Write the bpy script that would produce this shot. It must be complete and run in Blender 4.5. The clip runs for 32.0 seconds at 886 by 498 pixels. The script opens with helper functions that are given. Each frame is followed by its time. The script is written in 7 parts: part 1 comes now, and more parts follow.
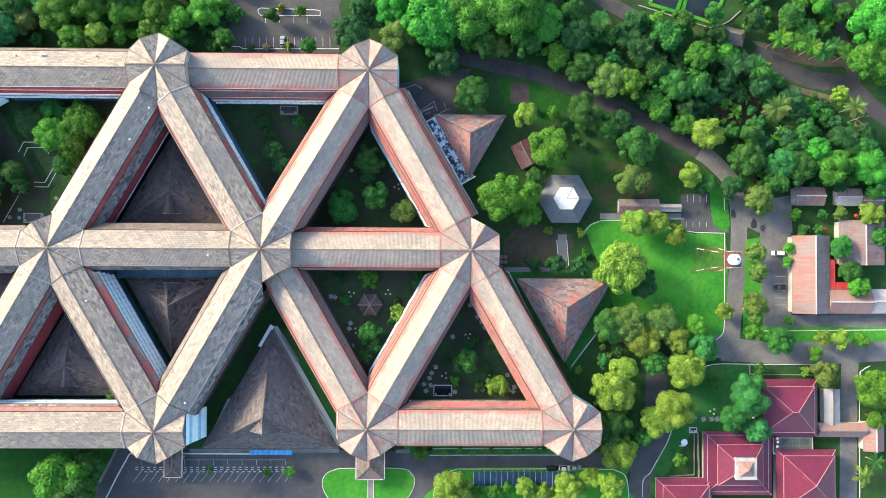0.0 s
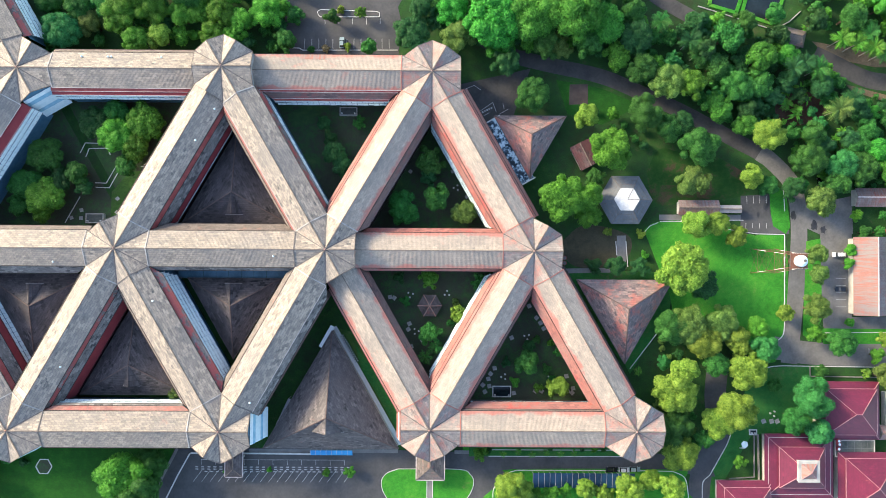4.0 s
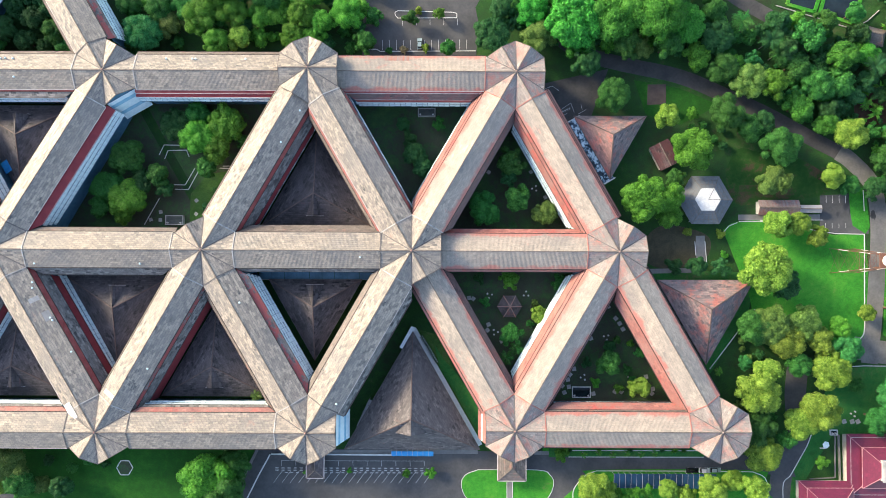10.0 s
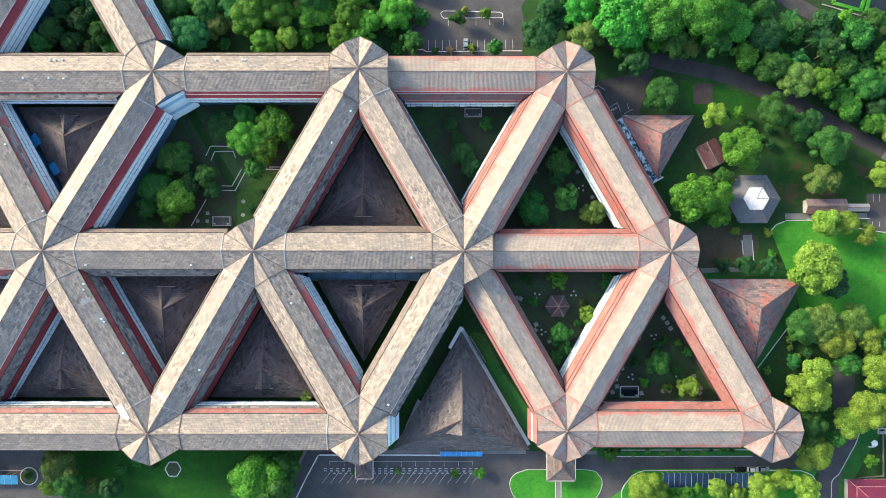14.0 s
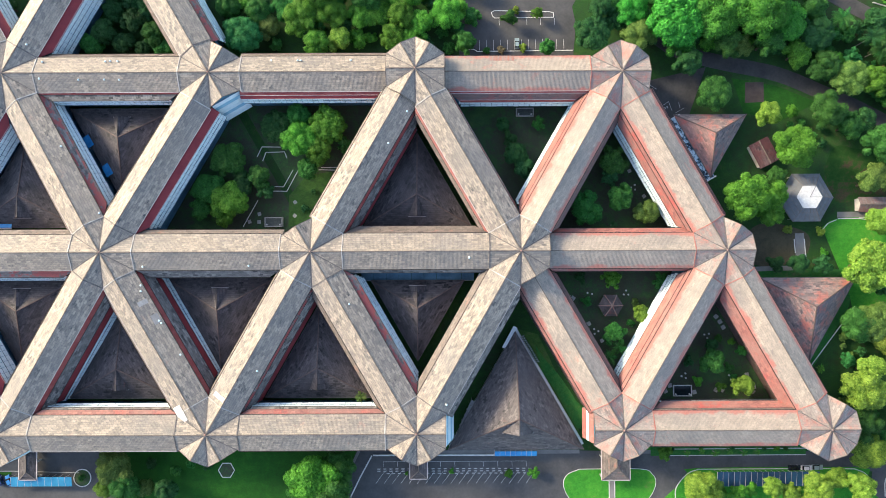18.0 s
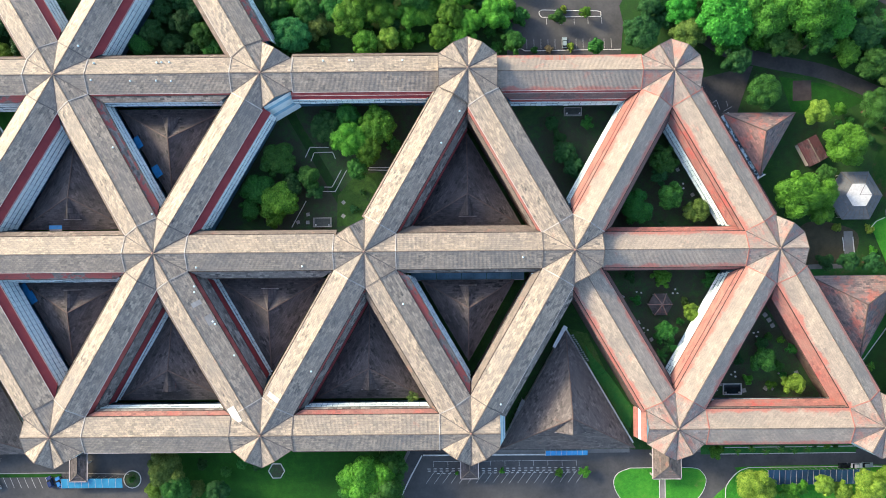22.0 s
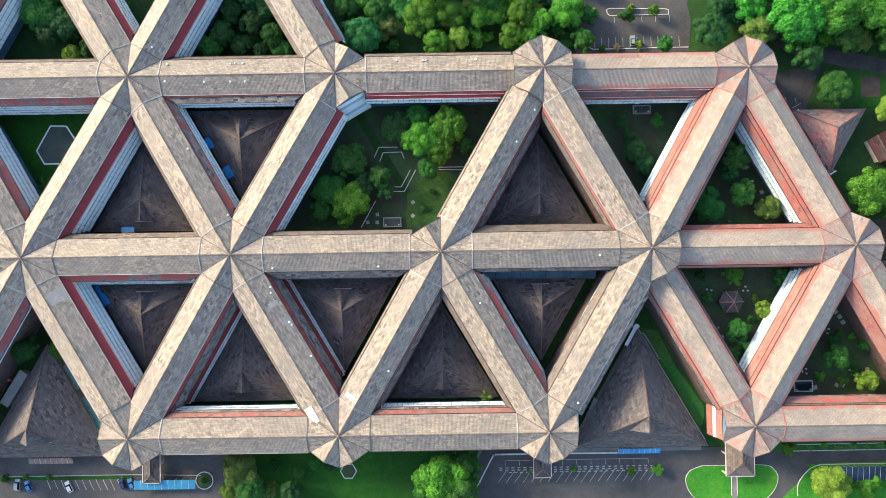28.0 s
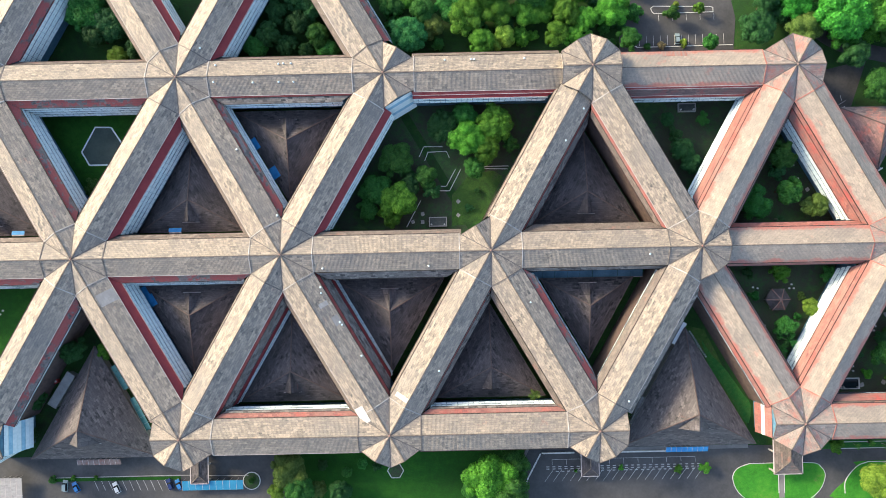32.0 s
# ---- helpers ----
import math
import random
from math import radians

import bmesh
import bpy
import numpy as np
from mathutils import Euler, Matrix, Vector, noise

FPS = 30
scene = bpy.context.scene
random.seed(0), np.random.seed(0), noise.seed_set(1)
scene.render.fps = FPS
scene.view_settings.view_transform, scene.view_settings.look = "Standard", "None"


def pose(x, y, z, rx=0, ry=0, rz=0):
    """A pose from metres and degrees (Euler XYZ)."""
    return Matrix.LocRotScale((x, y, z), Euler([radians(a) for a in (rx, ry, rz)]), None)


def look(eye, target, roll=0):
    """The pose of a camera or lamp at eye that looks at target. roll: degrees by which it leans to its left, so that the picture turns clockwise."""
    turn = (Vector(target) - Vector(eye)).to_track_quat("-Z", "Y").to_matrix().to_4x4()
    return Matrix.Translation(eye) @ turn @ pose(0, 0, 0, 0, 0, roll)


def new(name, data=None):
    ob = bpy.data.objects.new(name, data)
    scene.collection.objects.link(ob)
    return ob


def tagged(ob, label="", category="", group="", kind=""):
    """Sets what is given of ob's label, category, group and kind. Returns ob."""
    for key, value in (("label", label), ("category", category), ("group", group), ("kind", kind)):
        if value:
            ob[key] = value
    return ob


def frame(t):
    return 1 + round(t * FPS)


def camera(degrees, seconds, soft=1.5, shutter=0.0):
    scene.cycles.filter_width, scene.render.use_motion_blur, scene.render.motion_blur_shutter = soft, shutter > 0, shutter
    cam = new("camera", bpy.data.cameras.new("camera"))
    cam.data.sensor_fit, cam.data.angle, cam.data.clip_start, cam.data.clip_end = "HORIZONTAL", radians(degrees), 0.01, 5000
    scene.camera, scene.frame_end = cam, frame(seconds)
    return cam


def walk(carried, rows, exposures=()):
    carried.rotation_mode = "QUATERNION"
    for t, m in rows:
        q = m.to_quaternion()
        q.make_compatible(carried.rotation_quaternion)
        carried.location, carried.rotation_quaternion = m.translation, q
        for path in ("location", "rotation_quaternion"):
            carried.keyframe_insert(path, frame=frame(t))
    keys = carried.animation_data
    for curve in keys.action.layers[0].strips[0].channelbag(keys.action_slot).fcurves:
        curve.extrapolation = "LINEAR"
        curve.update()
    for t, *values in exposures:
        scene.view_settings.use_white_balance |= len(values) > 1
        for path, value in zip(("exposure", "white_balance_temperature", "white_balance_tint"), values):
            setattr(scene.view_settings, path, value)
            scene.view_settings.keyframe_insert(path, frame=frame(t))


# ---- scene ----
cam = camera(73.7, 32.0, 0.55)
ROWS = [
    (0, 0, 0, 222.04, 1.042, -0.676, 0.3),
    (1, -4.77, -0.1, 222.03, 1.085, -0.517, 0.349),
    (2, -10.13, -0.17, 222.02, 1.117, -0.381, 0.382),
    (3, -15.22, -0.2, 222.02, 1.139, -0.267, 0.401),
    (3.5, -17.71, -0.21, 222.02, 1.146, -0.218, 0.405),
    (5.5, -27.64, -0.19, 222, 1.16, -0.063, 0.394),
    (6, -30.24, -0.18, 222, 1.161, -0.034, 0.385),
    (7, -35.02, -0.14, 221.99, 1.158, 0.013, 0.36),
    (8, -39.74, -0.09, 221.99, 1.152, 0.048, 0.328),
    (9, -44.24, -0.04, 221.98, 1.144, 0.073, 0.288),
    (10, -48.7, 0.01, 221.98, 1.134, 0.088, 0.242),
    (11, -53.01, 0.06, 221.97, 1.124, 0.096, 0.192),
    (12, -57.37, 0.1, 221.97, 1.115, 0.097, 0.137),
    (13, -61.82, 0.14, 221.96, 1.106, 0.094, 0.079),
    (14, -66.43, 0.18, 221.95, 1.098, 0.086, 0.018),
    (14.5, -68.81, 0.2, 221.95, 1.094, 0.081, -0.013),
    (16.5, -78.68, 0.24, 221.94, 1.084, 0.057, -0.142),
    (17, -81.21, 0.25, 221.94, 1.083, 0.051, -0.175),
    (18, -86.23, 0.26, 221.93, 1.081, 0.038, -0.241),
    (19, -91.22, 0.26, 221.92, 1.081, 0.025, -0.308),
    (20, -95.84, 0.26, 221.92, 1.082, 0.014, -0.375),
    (21, -100.3, 0.25, 221.91, 1.084, 0.004, -0.442),
    (22, -104.73, 0.25, 221.91, 1.086, -0.003, -0.509),
    (23, -109.15, 0.24, 221.9, 1.088, -0.008, -0.576),
    (24, -113.63, 0.25, 221.89, 1.09, -0.01, -0.643),
    (25, -118.05, 0.26, 221.89, 1.089, -0.008, -0.711),
    (25.5, -120.08, 0.26, 221.88, 1.088, -0.007, -0.745),
    (27.5, -128.68, 0.34, 221.87, 1.075, 0.009, -0.882),
    (28, -130.87, 0.37, 221.87, 1.068, 0.015, -0.917),
    (29, -135.16, 0.45, 221.86, 1.05, 0.028, -0.988),
    (30, -139.44, 0.57, 221.86, 1.025, 0.045, -1.062),
    (31, -143.58, 0.72, 221.85, 0.991, 0.064, -1.138),
    (32, -147.72, 0.91, 221.85, 0.946, 0.085, -1.218),
]
walk(cam, [(t, pose(x, y, z, rx, ry, rz)) for t, x, y, z, rx, ry, rz in ROWS], [(0, 0.88, 6300, 10), (6, 0.81, 6300, 10), (14, 0.73, 6350, 10), (20, 0.66, 6400, 10), (32, 0.61, 6500, 10)])

# ---- light ----
SUN_AZ, SUN_EL = 151.0, 22.0      # degrees from +x towards +y, and above the horizon
sky_world = bpy.data.worlds.new("sky")
scene.world = sky_world
sky_world.use_nodes = True
_n = sky_world.node_tree.nodes
_sky = _n.new("ShaderNodeTexSky")
_sky.sky_type = "NISHITA"
_sky.sun_disc = False
_sky.sun_elevation = radians(SUN_EL)
_sky.sun_rotation = radians(90.0 - SUN_AZ)
_sky.dust_density = 2.0
sky_world.node_tree.links.new(_sky.outputs[0], _n["Background"].inputs[0])
_n["Background"].inputs[1].default_value = 0.255
_lamp = bpy.data.lights.new("sun", "SUN")
_lamp.energy, _lamp.angle, _lamp.color = 4.5, radians(12.0), (1.0, 0.83, 0.56)
_d = Vector((math.cos(radians(SUN_AZ)) * math.cos(radians(SUN_EL)), math.sin(radians(SUN_AZ)) * math.cos(radians(SUN_EL)), math.sin(radians(SUN_EL))))
sun = new("sun", _lamp)
sun.matrix_world = look(_d * 300, (0, 0, 0))
scene.view_settings.exposure = 0.45


# ---- materials ----
class Mat:
    """A small node builder around one Principled material."""

    def __init__(self, name, rough=0.8, metal=0.0, spec=0.3):
        self.m = bpy.data.materials.new(name)
        self.m.use_nodes = True
        self.t = self.m.node_tree
        self.b = self.t.nodes["Principled BSDF"]
        self.b.inputs["Roughness"].default_value = rough
        self.b.inputs["Metallic"].default_value = metal
        self.b.inputs["Specular IOR Level"].default_value = spec

    def node(self, kind, **values):
        n = self.t.nodes.new(kind)
        for k, v in values.items():
            n.inputs[k.replace("_", " ")].default_value = v
        return n

    def link(self, a, b):
        self.t.links.new(a, b)

    def coords(self, which="Object"):
        return self.t.nodes.new("ShaderNodeTexCoord").outputs[which]

    def noise(self, co, scale, detail=3.0, rough=0.55):
        n = self.node("ShaderNodeTexNoise", Scale=scale, Detail=detail, Roughness=rough)
        self.link(co, n.inputs["Vector"])
        return n.outputs["Fac"]

    def ramp(self, fac, stops):
        r = self.t.nodes.new("ShaderNodeValToRGB")
        e = r.color_ramp.elements
        while len(e) < len(stops):
            e.new(0.5)
        for el, (p, c) in zip(e, stops):
            el.position, el.color = p, (*c, 1) if len(c) == 3 else c
        self.link(fac, r.inputs[0])
        return r.outputs[0]

    def mix(self, fac, a, b, how="MIX"):
        n = self.t.nodes.new("ShaderNodeMix")
        n.data_type, n.blend_type = "RGBA", how
        for sock, v in ((n.inputs["Factor"], fac), (n.inputs["A"], a), (n.inputs["B"], b)):
            if isinstance(v, (int, float)):
                sock.default_value = v
            elif isinstance(v, tuple):
                sock.default_value = (*v, 1)
            else:
                self.link(v, sock)
        return n.outputs["Result"]

    def math(self, op, a, b=0.0):
        n = self.t.nodes.new("ShaderNodeMath")
        n.operation = op
        for sock, v in ((n.inputs[0], a), (n.inputs[1], b)):
            if isinstance(v, (int, float)):
                sock.default_value = v
            else:
                self.link(v, sock)
        return n.outputs[0]

    def bump(self, height, strength=0.4, dist=0.05):
        n = self.node("ShaderNodeBump", Strength=strength, Distance=dist)
        self.link(height, n.inputs["Height"])
        self.link(n.outputs[0], self.b.inputs["Normal"])

    def color(self, c):
        if isinstance(c, tuple):
            self.b.inputs["Base Color"].default_value = (*c, 1)
        else:
            self.link(c, self.b.inputs["Base Color"])
        return self.m


def grey3(v):
    return (v, v, v)


def tile_material(name, light, dark, stain, red, red_from, red_to, lines=0.35, eave_red=0.0, red_amount=0.85, top_red=0.0, mosaic=1.0, streak=0.0, gloss=0.66, rib=0.0, blotch=0.0, ramp=(0.08, 0.30, 0.62, 0.92)):
    """Weathered roof tile in sheets, over a UV map in metres: u along the ridge, v down the slope."""
    k = Mat(name, gloss, 0.0, 0.5)
    uv = k.coords("UV")
    info = k.t.nodes.new("ShaderNodeObjectInfo").outputs["Random"]
    shift = k.node("ShaderNodeVectorMath")
    shift.operation = "ADD"
    k.link(uv, shift.inputs[0])
    comb = k.t.nodes.new("ShaderNodeCombineXYZ")
    k.link(k.math("MULTIPLY", info, 531.0), comb.inputs[0])
    k.link(k.math("MULTIPLY", info, 277.0), comb.inputs[2])
    k.link(comb.outputs[0], shift.inputs[1])
    co = shift.outputs[0]

    def courses(width, height, joint):
        n = k.node("ShaderNodeTexBrick", Scale=1.0, Mortar_Size=joint, Brick_Width=width, Row_Height=height, Bias=0.0)
        n.inputs["Color1"].default_value = (0, 0, 0, 1)
        n.inputs["Color2"].default_value = (1, 1, 1, 1)
        n.inputs["Mortar"].default_value = (0.5, 0.5, 0.5, 1)
        k.link(co, n.inputs["Vector"])
        return n
    sheet, tile = courses(1.62, 0.74, 0.035), courses(0.83, 0.37, 0.0)
    big = k.noise(co, 0.07, 4, 0.6)
    mid = k.noise(co, 0.45, 5, 0.7)
    fine = k.noise(co, 4.0, 4, 0.7)
    depth = k.ramp(k.noise(co, 0.11, 3, 0.6), [(0.36, grey3(0.4)), (0.6, grey3(1.0))])
    spread = k.math("ADD", k.math("MULTIPLY", k.math("SUBTRACT", sheet.outputs["Color"], 0.5), 0.60 * mosaic),
                    k.math("MULTIPLY", k.math("SUBTRACT", tile.outputs["Color"], 0.5), 0.26 * mosaic))
    spread = k.math("MULTIPLY", spread, depth)
    cloud = k.math("ADD", k.math("MULTIPLY", k.math("SUBTRACT", mid, 0.5), 0.6), k.math("MULTIPLY", k.math("SUBTRACT", fine, 0.5), 0.75))
    tone = k.math("ADD", k.math("ADD", spread, cloud), 0.52)
    c = k.mix(k.ramp(tone, [(ramp[0], grey3(0)), (ramp[1], grey3(0.36)), (ramp[2], grey3(0.62)), (ramp[3], grey3(1))]), dark, light)
    if blotch:
        c = k.mix(k.ramp(k.noise(co, 0.16, 5, 0.72), [(0.44, grey3(0)), (0.56, grey3(blotch))]), c, light)
    c = k.mix(k.ramp(big, [(0.45, grey3(0)), (0.68, grey3(0.6))]), c, stain)
    redfac = k.math("ADD", k.math("MULTIPLY", k.noise(co, 0.16, 5, 0.7), 0.8), k.math("MULTIPLY", sheet.outputs["Color"], 0.08))
    if eave_red:
        sep = k.t.nodes.new("ShaderNodeSeparateXYZ")
        k.link(uv, sep.inputs[0])
        edge = k.math("ABSOLUTE", k.math("SUBTRACT", k.math("MODULO", sep.outputs[1], 20.0), 2.4))
        redfac = k.math("ADD", redfac, k.math("MULTIPLY", k.ramp(k.math("DIVIDE", edge, 4.3), [(0.55, grey3(0)), (0.9, grey3(1))]), eave_red))
    if top_red:
        sep = k.t.nodes.new("ShaderNodeSeparateXYZ")
        k.link(uv, sep.inputs[0])
        redfac = k.math("ADD", redfac, k.math("MULTIPLY", k.ramp(k.math("DIVIDE", sep.outputs[1], 4.0), [(0.62, grey3(1)), (0.9, grey3(0))]), top_red))
    c = k.mix(k.ramp(redfac, [(red_from, grey3(0)), (red_to, grey3(red_amount))]), c, red)
    if streak:
        long = k.node("ShaderNodeMapping")
        long.inputs["Scale"].default_value = (1.0, 0.10, 1.0)
        k.link(co, long.inputs["Vector"])
        c = k.mix(k.ramp(k.noise(long.outputs[0], 1.3, 4, 0.7), [(0.42, grey3(0)), (0.62, grey3(streak))]), c, stain)
    c = k.mix(k.math("MULTIPLY", sheet.outputs["Fac"], 0.5 * min(1.0, mosaic)), c, dark)
    c = k.mix(k.ramp(fine, [(0.34, grey3(0.3)), (0.48, grey3(0))]), c, dark)
    wave = k.node("ShaderNodeTexWave", Scale=0.7, Distortion=0.15, Detail=1.0)
    wave.bands_direction = "X"
    k.link(uv, wave.inputs["Vector"])
    if rib:
        c = k.mix(k.ramp(wave.outputs["Fac"], [(0.15, grey3(rib)), (0.55, grey3(0))]), c, dark)
    k.bump(k.math("ADD", wave.outputs["Fac"], k.math("MULTIPLY", tile.outputs["Color"], 0.7)), min(1.0, lines * 0.3 + rib), 0.08)
    return k.color(c)


def plain(name, c1, c2, scale=0.8, rough=0.7, metal=0.0, spec=0.3, grit=0.15, space="Object"):
    """Paint, concrete or metal with stains at two scales and a little relief."""
    k = Mat(name, rough, metal, spec)
    co = k.coords(space)
    a = k.noise(co, scale, 4, 0.6)
    b = k.noise(co, scale * 9, 3)
    f = k.math("ADD", k.math("MULTIPLY", a, 0.75), k.math("MULTIPLY", b, 0.25))
    k.bump(b, grit, 0.04)
    return k.color(k.mix(k.ramp(f, [(0.35, grey3(0)), (0.65, grey3(1))]), c1, c2))


def ground_material(name, stops, s1, s2, bump=0.5, dist=0.2):
    k = Mat(name, 0.95, 0, 0.1)
    co = k.coords("Object")
    a, b, c = k.noise(co, s1, 5, 0.6), k.noise(co, s2, 4, 0.65), k.noise(co, s2 * 8, 2)
    f = k.math("ADD", k.math("MULTIPLY", a, 0.6), k.math("MULTIPLY", b, 0.4))
    col = k.ramp(f, stops)
    col = k.mix(k.ramp(c, [(0.3, grey3(0.45)), (0.65, grey3(0))]), col, (0.02, 0.025, 0.01))
    k.bump(k.math("ADD", b, c), bump, dist)
    return k.color(col)


def leaf_material(name, base, tip, trans=0.25):
    k = Mat(name, 0.6, 0, 0.25)
    geo = k.t.nodes.new("ShaderNodeNewGeometry").outputs["Random Per Island"]
    info = k.t.nodes.new("ShaderNodeObjectInfo").outputs["Random"]
    c = k.mix(geo, base, tip)
    hs = k.node("ShaderNodeHueSaturation")
    k.link(k.math("MULTIPLY_ADD", info, 0.03), hs.inputs["Hue"])
    hs.inputs["Hue"].links[0].from_node.inputs[2].default_value = 0.483
    k.link(k.math("MULTIPLY_ADD", info, 0.5), hs.inputs["Value"])
    hs.inputs["Value"].links[0].from_node.inputs[2].default_value = 0.75
    k.link(c, hs.inputs["Color"])
    k.link(hs.outputs[0], k.b.inputs["Base Color"])
    tr = k.t.nodes.new("ShaderNodeBsdfTranslucent")
    k.link(hs.outputs[0], tr.inputs[0])
    mx = k.t.nodes.new("ShaderNodeMixShader")
    mx.inputs[0].default_value = trans
    k.link(k.b.outputs[0], mx.inputs[1])
    k.link(tr.outputs[0], mx.inputs[2])
    k.link(mx.outputs[0], k.t.nodes["Material Output"].inputs[0])
    return k.m


M = {}
WEST = ((0.43, 0.36, 0.285), (0.065, 0.066, 0.07), (0.20, 0.188, 0.178), (0.36, 0.17, 0.13), 0.56, 0.66, 0.4, 0.0, 0.6)
EAST = ((0.50, 0.415, 0.33), (0.085, 0.085, 0.088), (0.20, 0.188, 0.175), (0.45, 0.12, 0.09), 0.53, 0.68, 0.4, 0.24, 0.75)
TONES = (0.0, 0.19, 0.46, 0.80)
M["tile_west"] = tile_material("roof_tile_grey", *WEST, mosaic=1.25, ramp=TONES)
M["tile_east"] = tile_material("roof_tile_reddened", *EAST, mosaic=0.6, ramp=TONES)
M["ribbed_west"] = tile_material("ribbed_tile_grey", *WEST, mosaic=0.95, ramp=TONES, rib=0.2)
M["ribbed_east"] = tile_material("ribbed_tile_reddened", *EAST, mosaic=0.4, ramp=TONES, rib=0.22)
M["tile_hub_east"] = tile_material("hub_tile_reddened", (0.46, 0.395, 0.34), (0.12, 0.105, 0.10), (0.23, 0.20, 0.185), (0.42, 0.14, 0.105), 0.43, 0.58, 0.4, 0.0, 0.75)
M["tile_pavilion_red"] = tile_material("pavilion_tile_red", (0.42, 0.22, 0.18), (0.15, 0.085, 0.08), (0.27, 0.21, 0.19), (0.50, 0.11, 0.08), 0.42, 0.56, 0.4, 0.0, 0.8, mosaic=1.5)
M["tile_pavilion"] = tile_material("pavilion_tile_mottled", (0.36, 0.26, 0.225), (0.085, 0.07, 0.075), (0.17, 0.135, 0.135), (0.43, 0.115, 0.085), 0.43, 0.56, 0.4, 0.0, 0.75, mosaic=1.4)
M["tile_skirt_west"] = tile_material("skirt_tile_dark", (0.26, 0.24, 0.23), (0.06, 0.055, 0.055), (0.12, 0.10, 0.095), (0.34, 0.06, 0.055), 0.55, 0.60, 0.2, 0.0, 0.9, 0.17, 1.4)
M["tile_skirt_grey"] = tile_material("skirt_tile_mottled", (0.30, 0.275, 0.25), (0.04, 0.04, 0.04), (0.12, 0.105, 0.10), (0.26, 0.09, 0.075), 0.64, 0.70, 0.2, 0.0, 0.7, 0.0, 1.8)
M["tile_skirt_tan"] = tile_material("skirt_tile_tan", (0.27, 0.22, 0.185), (0.05, 0.042, 0.038), (0.14, 0.11, 0.095), (0.34, 0.13, 0.09), 0.52, 0.62, 0.2, 0.0, 0.7)
M["tile_skirt_maroon"] = plain("skirt_sheet_maroon", (0.20, 0.030, 0.036), (0.27, 0.042, 0.045), 0.3, 0.5)
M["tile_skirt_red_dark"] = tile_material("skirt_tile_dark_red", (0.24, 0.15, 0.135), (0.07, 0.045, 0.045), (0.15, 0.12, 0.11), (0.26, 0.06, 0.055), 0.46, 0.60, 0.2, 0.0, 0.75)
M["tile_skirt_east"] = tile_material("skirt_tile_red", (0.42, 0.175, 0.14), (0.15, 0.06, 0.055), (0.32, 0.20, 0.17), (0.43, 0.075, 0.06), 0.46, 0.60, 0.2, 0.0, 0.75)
M["tile_hall"] = tile_material("hall_tile_brown", (0.145, 0.122, 0.122), (0.014, 0.013, 0.014), (0.030, 0.025, 0.027), (0.20, 0.075, 0.065), 0.57, 0.66, red_amount=0.6, mosaic=1.5, gloss=0.75, blotch=0.45)
M["tile_hall_grey"] = tile_material("hall_tile_weathered", (0.19, 0.163, 0.16), (0.034, 0.031, 0.032), (0.10, 0.086, 0.085), (0.22, 0.09, 0.07), 0.54, 0.66, red_amount=0.6, mosaic=1.35, gloss=0.75)
M["tile_purple"] = tile_material("purple_tile", (0.20, 0.024, 0.058), (0.075, 0.012, 0.030), (0.09, 0.017, 0.036), (0.42, 0.17, 0.12), 0.61, 0.70, 0.2, mosaic=0.6, gloss=0.45)
M["tile_house"] = tile_material("house_tile_red", (0.43, 0.19, 0.145), (0.17, 0.08, 0.065), (0.24, 0.215, 0.20), (0.44, 0.115, 0.085), 0.48, 0.60, streak=1.0, mosaic=0.25, gloss=0.75)
M["ridge"] = plain("ridge_cap_clay", (0.10, 0.08, 0.07), (0.24, 0.20, 0.165), 0.8)
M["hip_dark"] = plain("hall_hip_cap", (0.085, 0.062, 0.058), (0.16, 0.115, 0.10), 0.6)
M["joint"] = plain("joint_cement", (0.24, 0.225, 0.21), (0.55, 0.52, 0.49), 0.35)
M["joint_red"] = plain("joint_red_clay", (0.32, 0.11, 0.085), (0.44, 0.22, 0.18), 0.5)
M["joint_dark"] = plain("joint_dark", (0.10, 0.09, 0.085), (0.20, 0.18, 0.17), 0.7)
M["band_red"] = plain("red_clerestory_band", (0.25, 0.04, 0.042), (0.36, 0.11, 0.095), 0.35, 0.6)
M["maroon"] = plain("maroon_paint", (0.23, 0.038, 0.048), (0.31, 0.055, 0.06), 0.5, 0.55)
# Near black, so the gutter also draws the shadow gap at the eave.
M["gutter_shade"] = plain("gutter_gap_dark", (0.018, 0.016, 0.016), (0.06, 0.045, 0.042), 0.5)
M["gutter"] = plain("gutter_pale", (0.42, 0.36, 0.35), (0.62, 0.56, 0.54), 0.8)
M["white"] = plain("white_panel_paint", (0.62, 0.76, 0.78), (0.80, 0.89, 0.89), 0.9, 0.4, 0.0, 0.5)
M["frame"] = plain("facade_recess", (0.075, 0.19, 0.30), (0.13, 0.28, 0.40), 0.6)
M["rail"] = plain("row_gap_shade", (0.05, 0.10, 0.14), (0.09, 0.16, 0.20), 0.8)
M["concrete"] = plain("concrete", (0.30, 0.29, 0.275), (0.46, 0.44, 0.41), 0.4)
M["plaster"] = plain("plaster_wall", (0.34, 0.33, 0.30), (0.52, 0.50, 0.46), 0.4)
M["pale_blue"] = plain("pale_blue_glazing", (0.22, 0.45, 0.58), (0.38, 0.62, 0.74), 0.6, 0.35)
M["blue"] = plain("blue_sheet", (0.02, 0.17, 0.42), (0.04, 0.28, 0.58), 0.7, 0.45)
M["ground"] = ground_material("ground_soil_grass", [(0.36, (0.034, 0.050, 0.026)), (0.48, (0.030, 0.082, 0.026)), (0.56, (0.034, 0.105, 0.025)), (0.68, (0.10, 0.095, 0.052))], 0.035, 0.35)
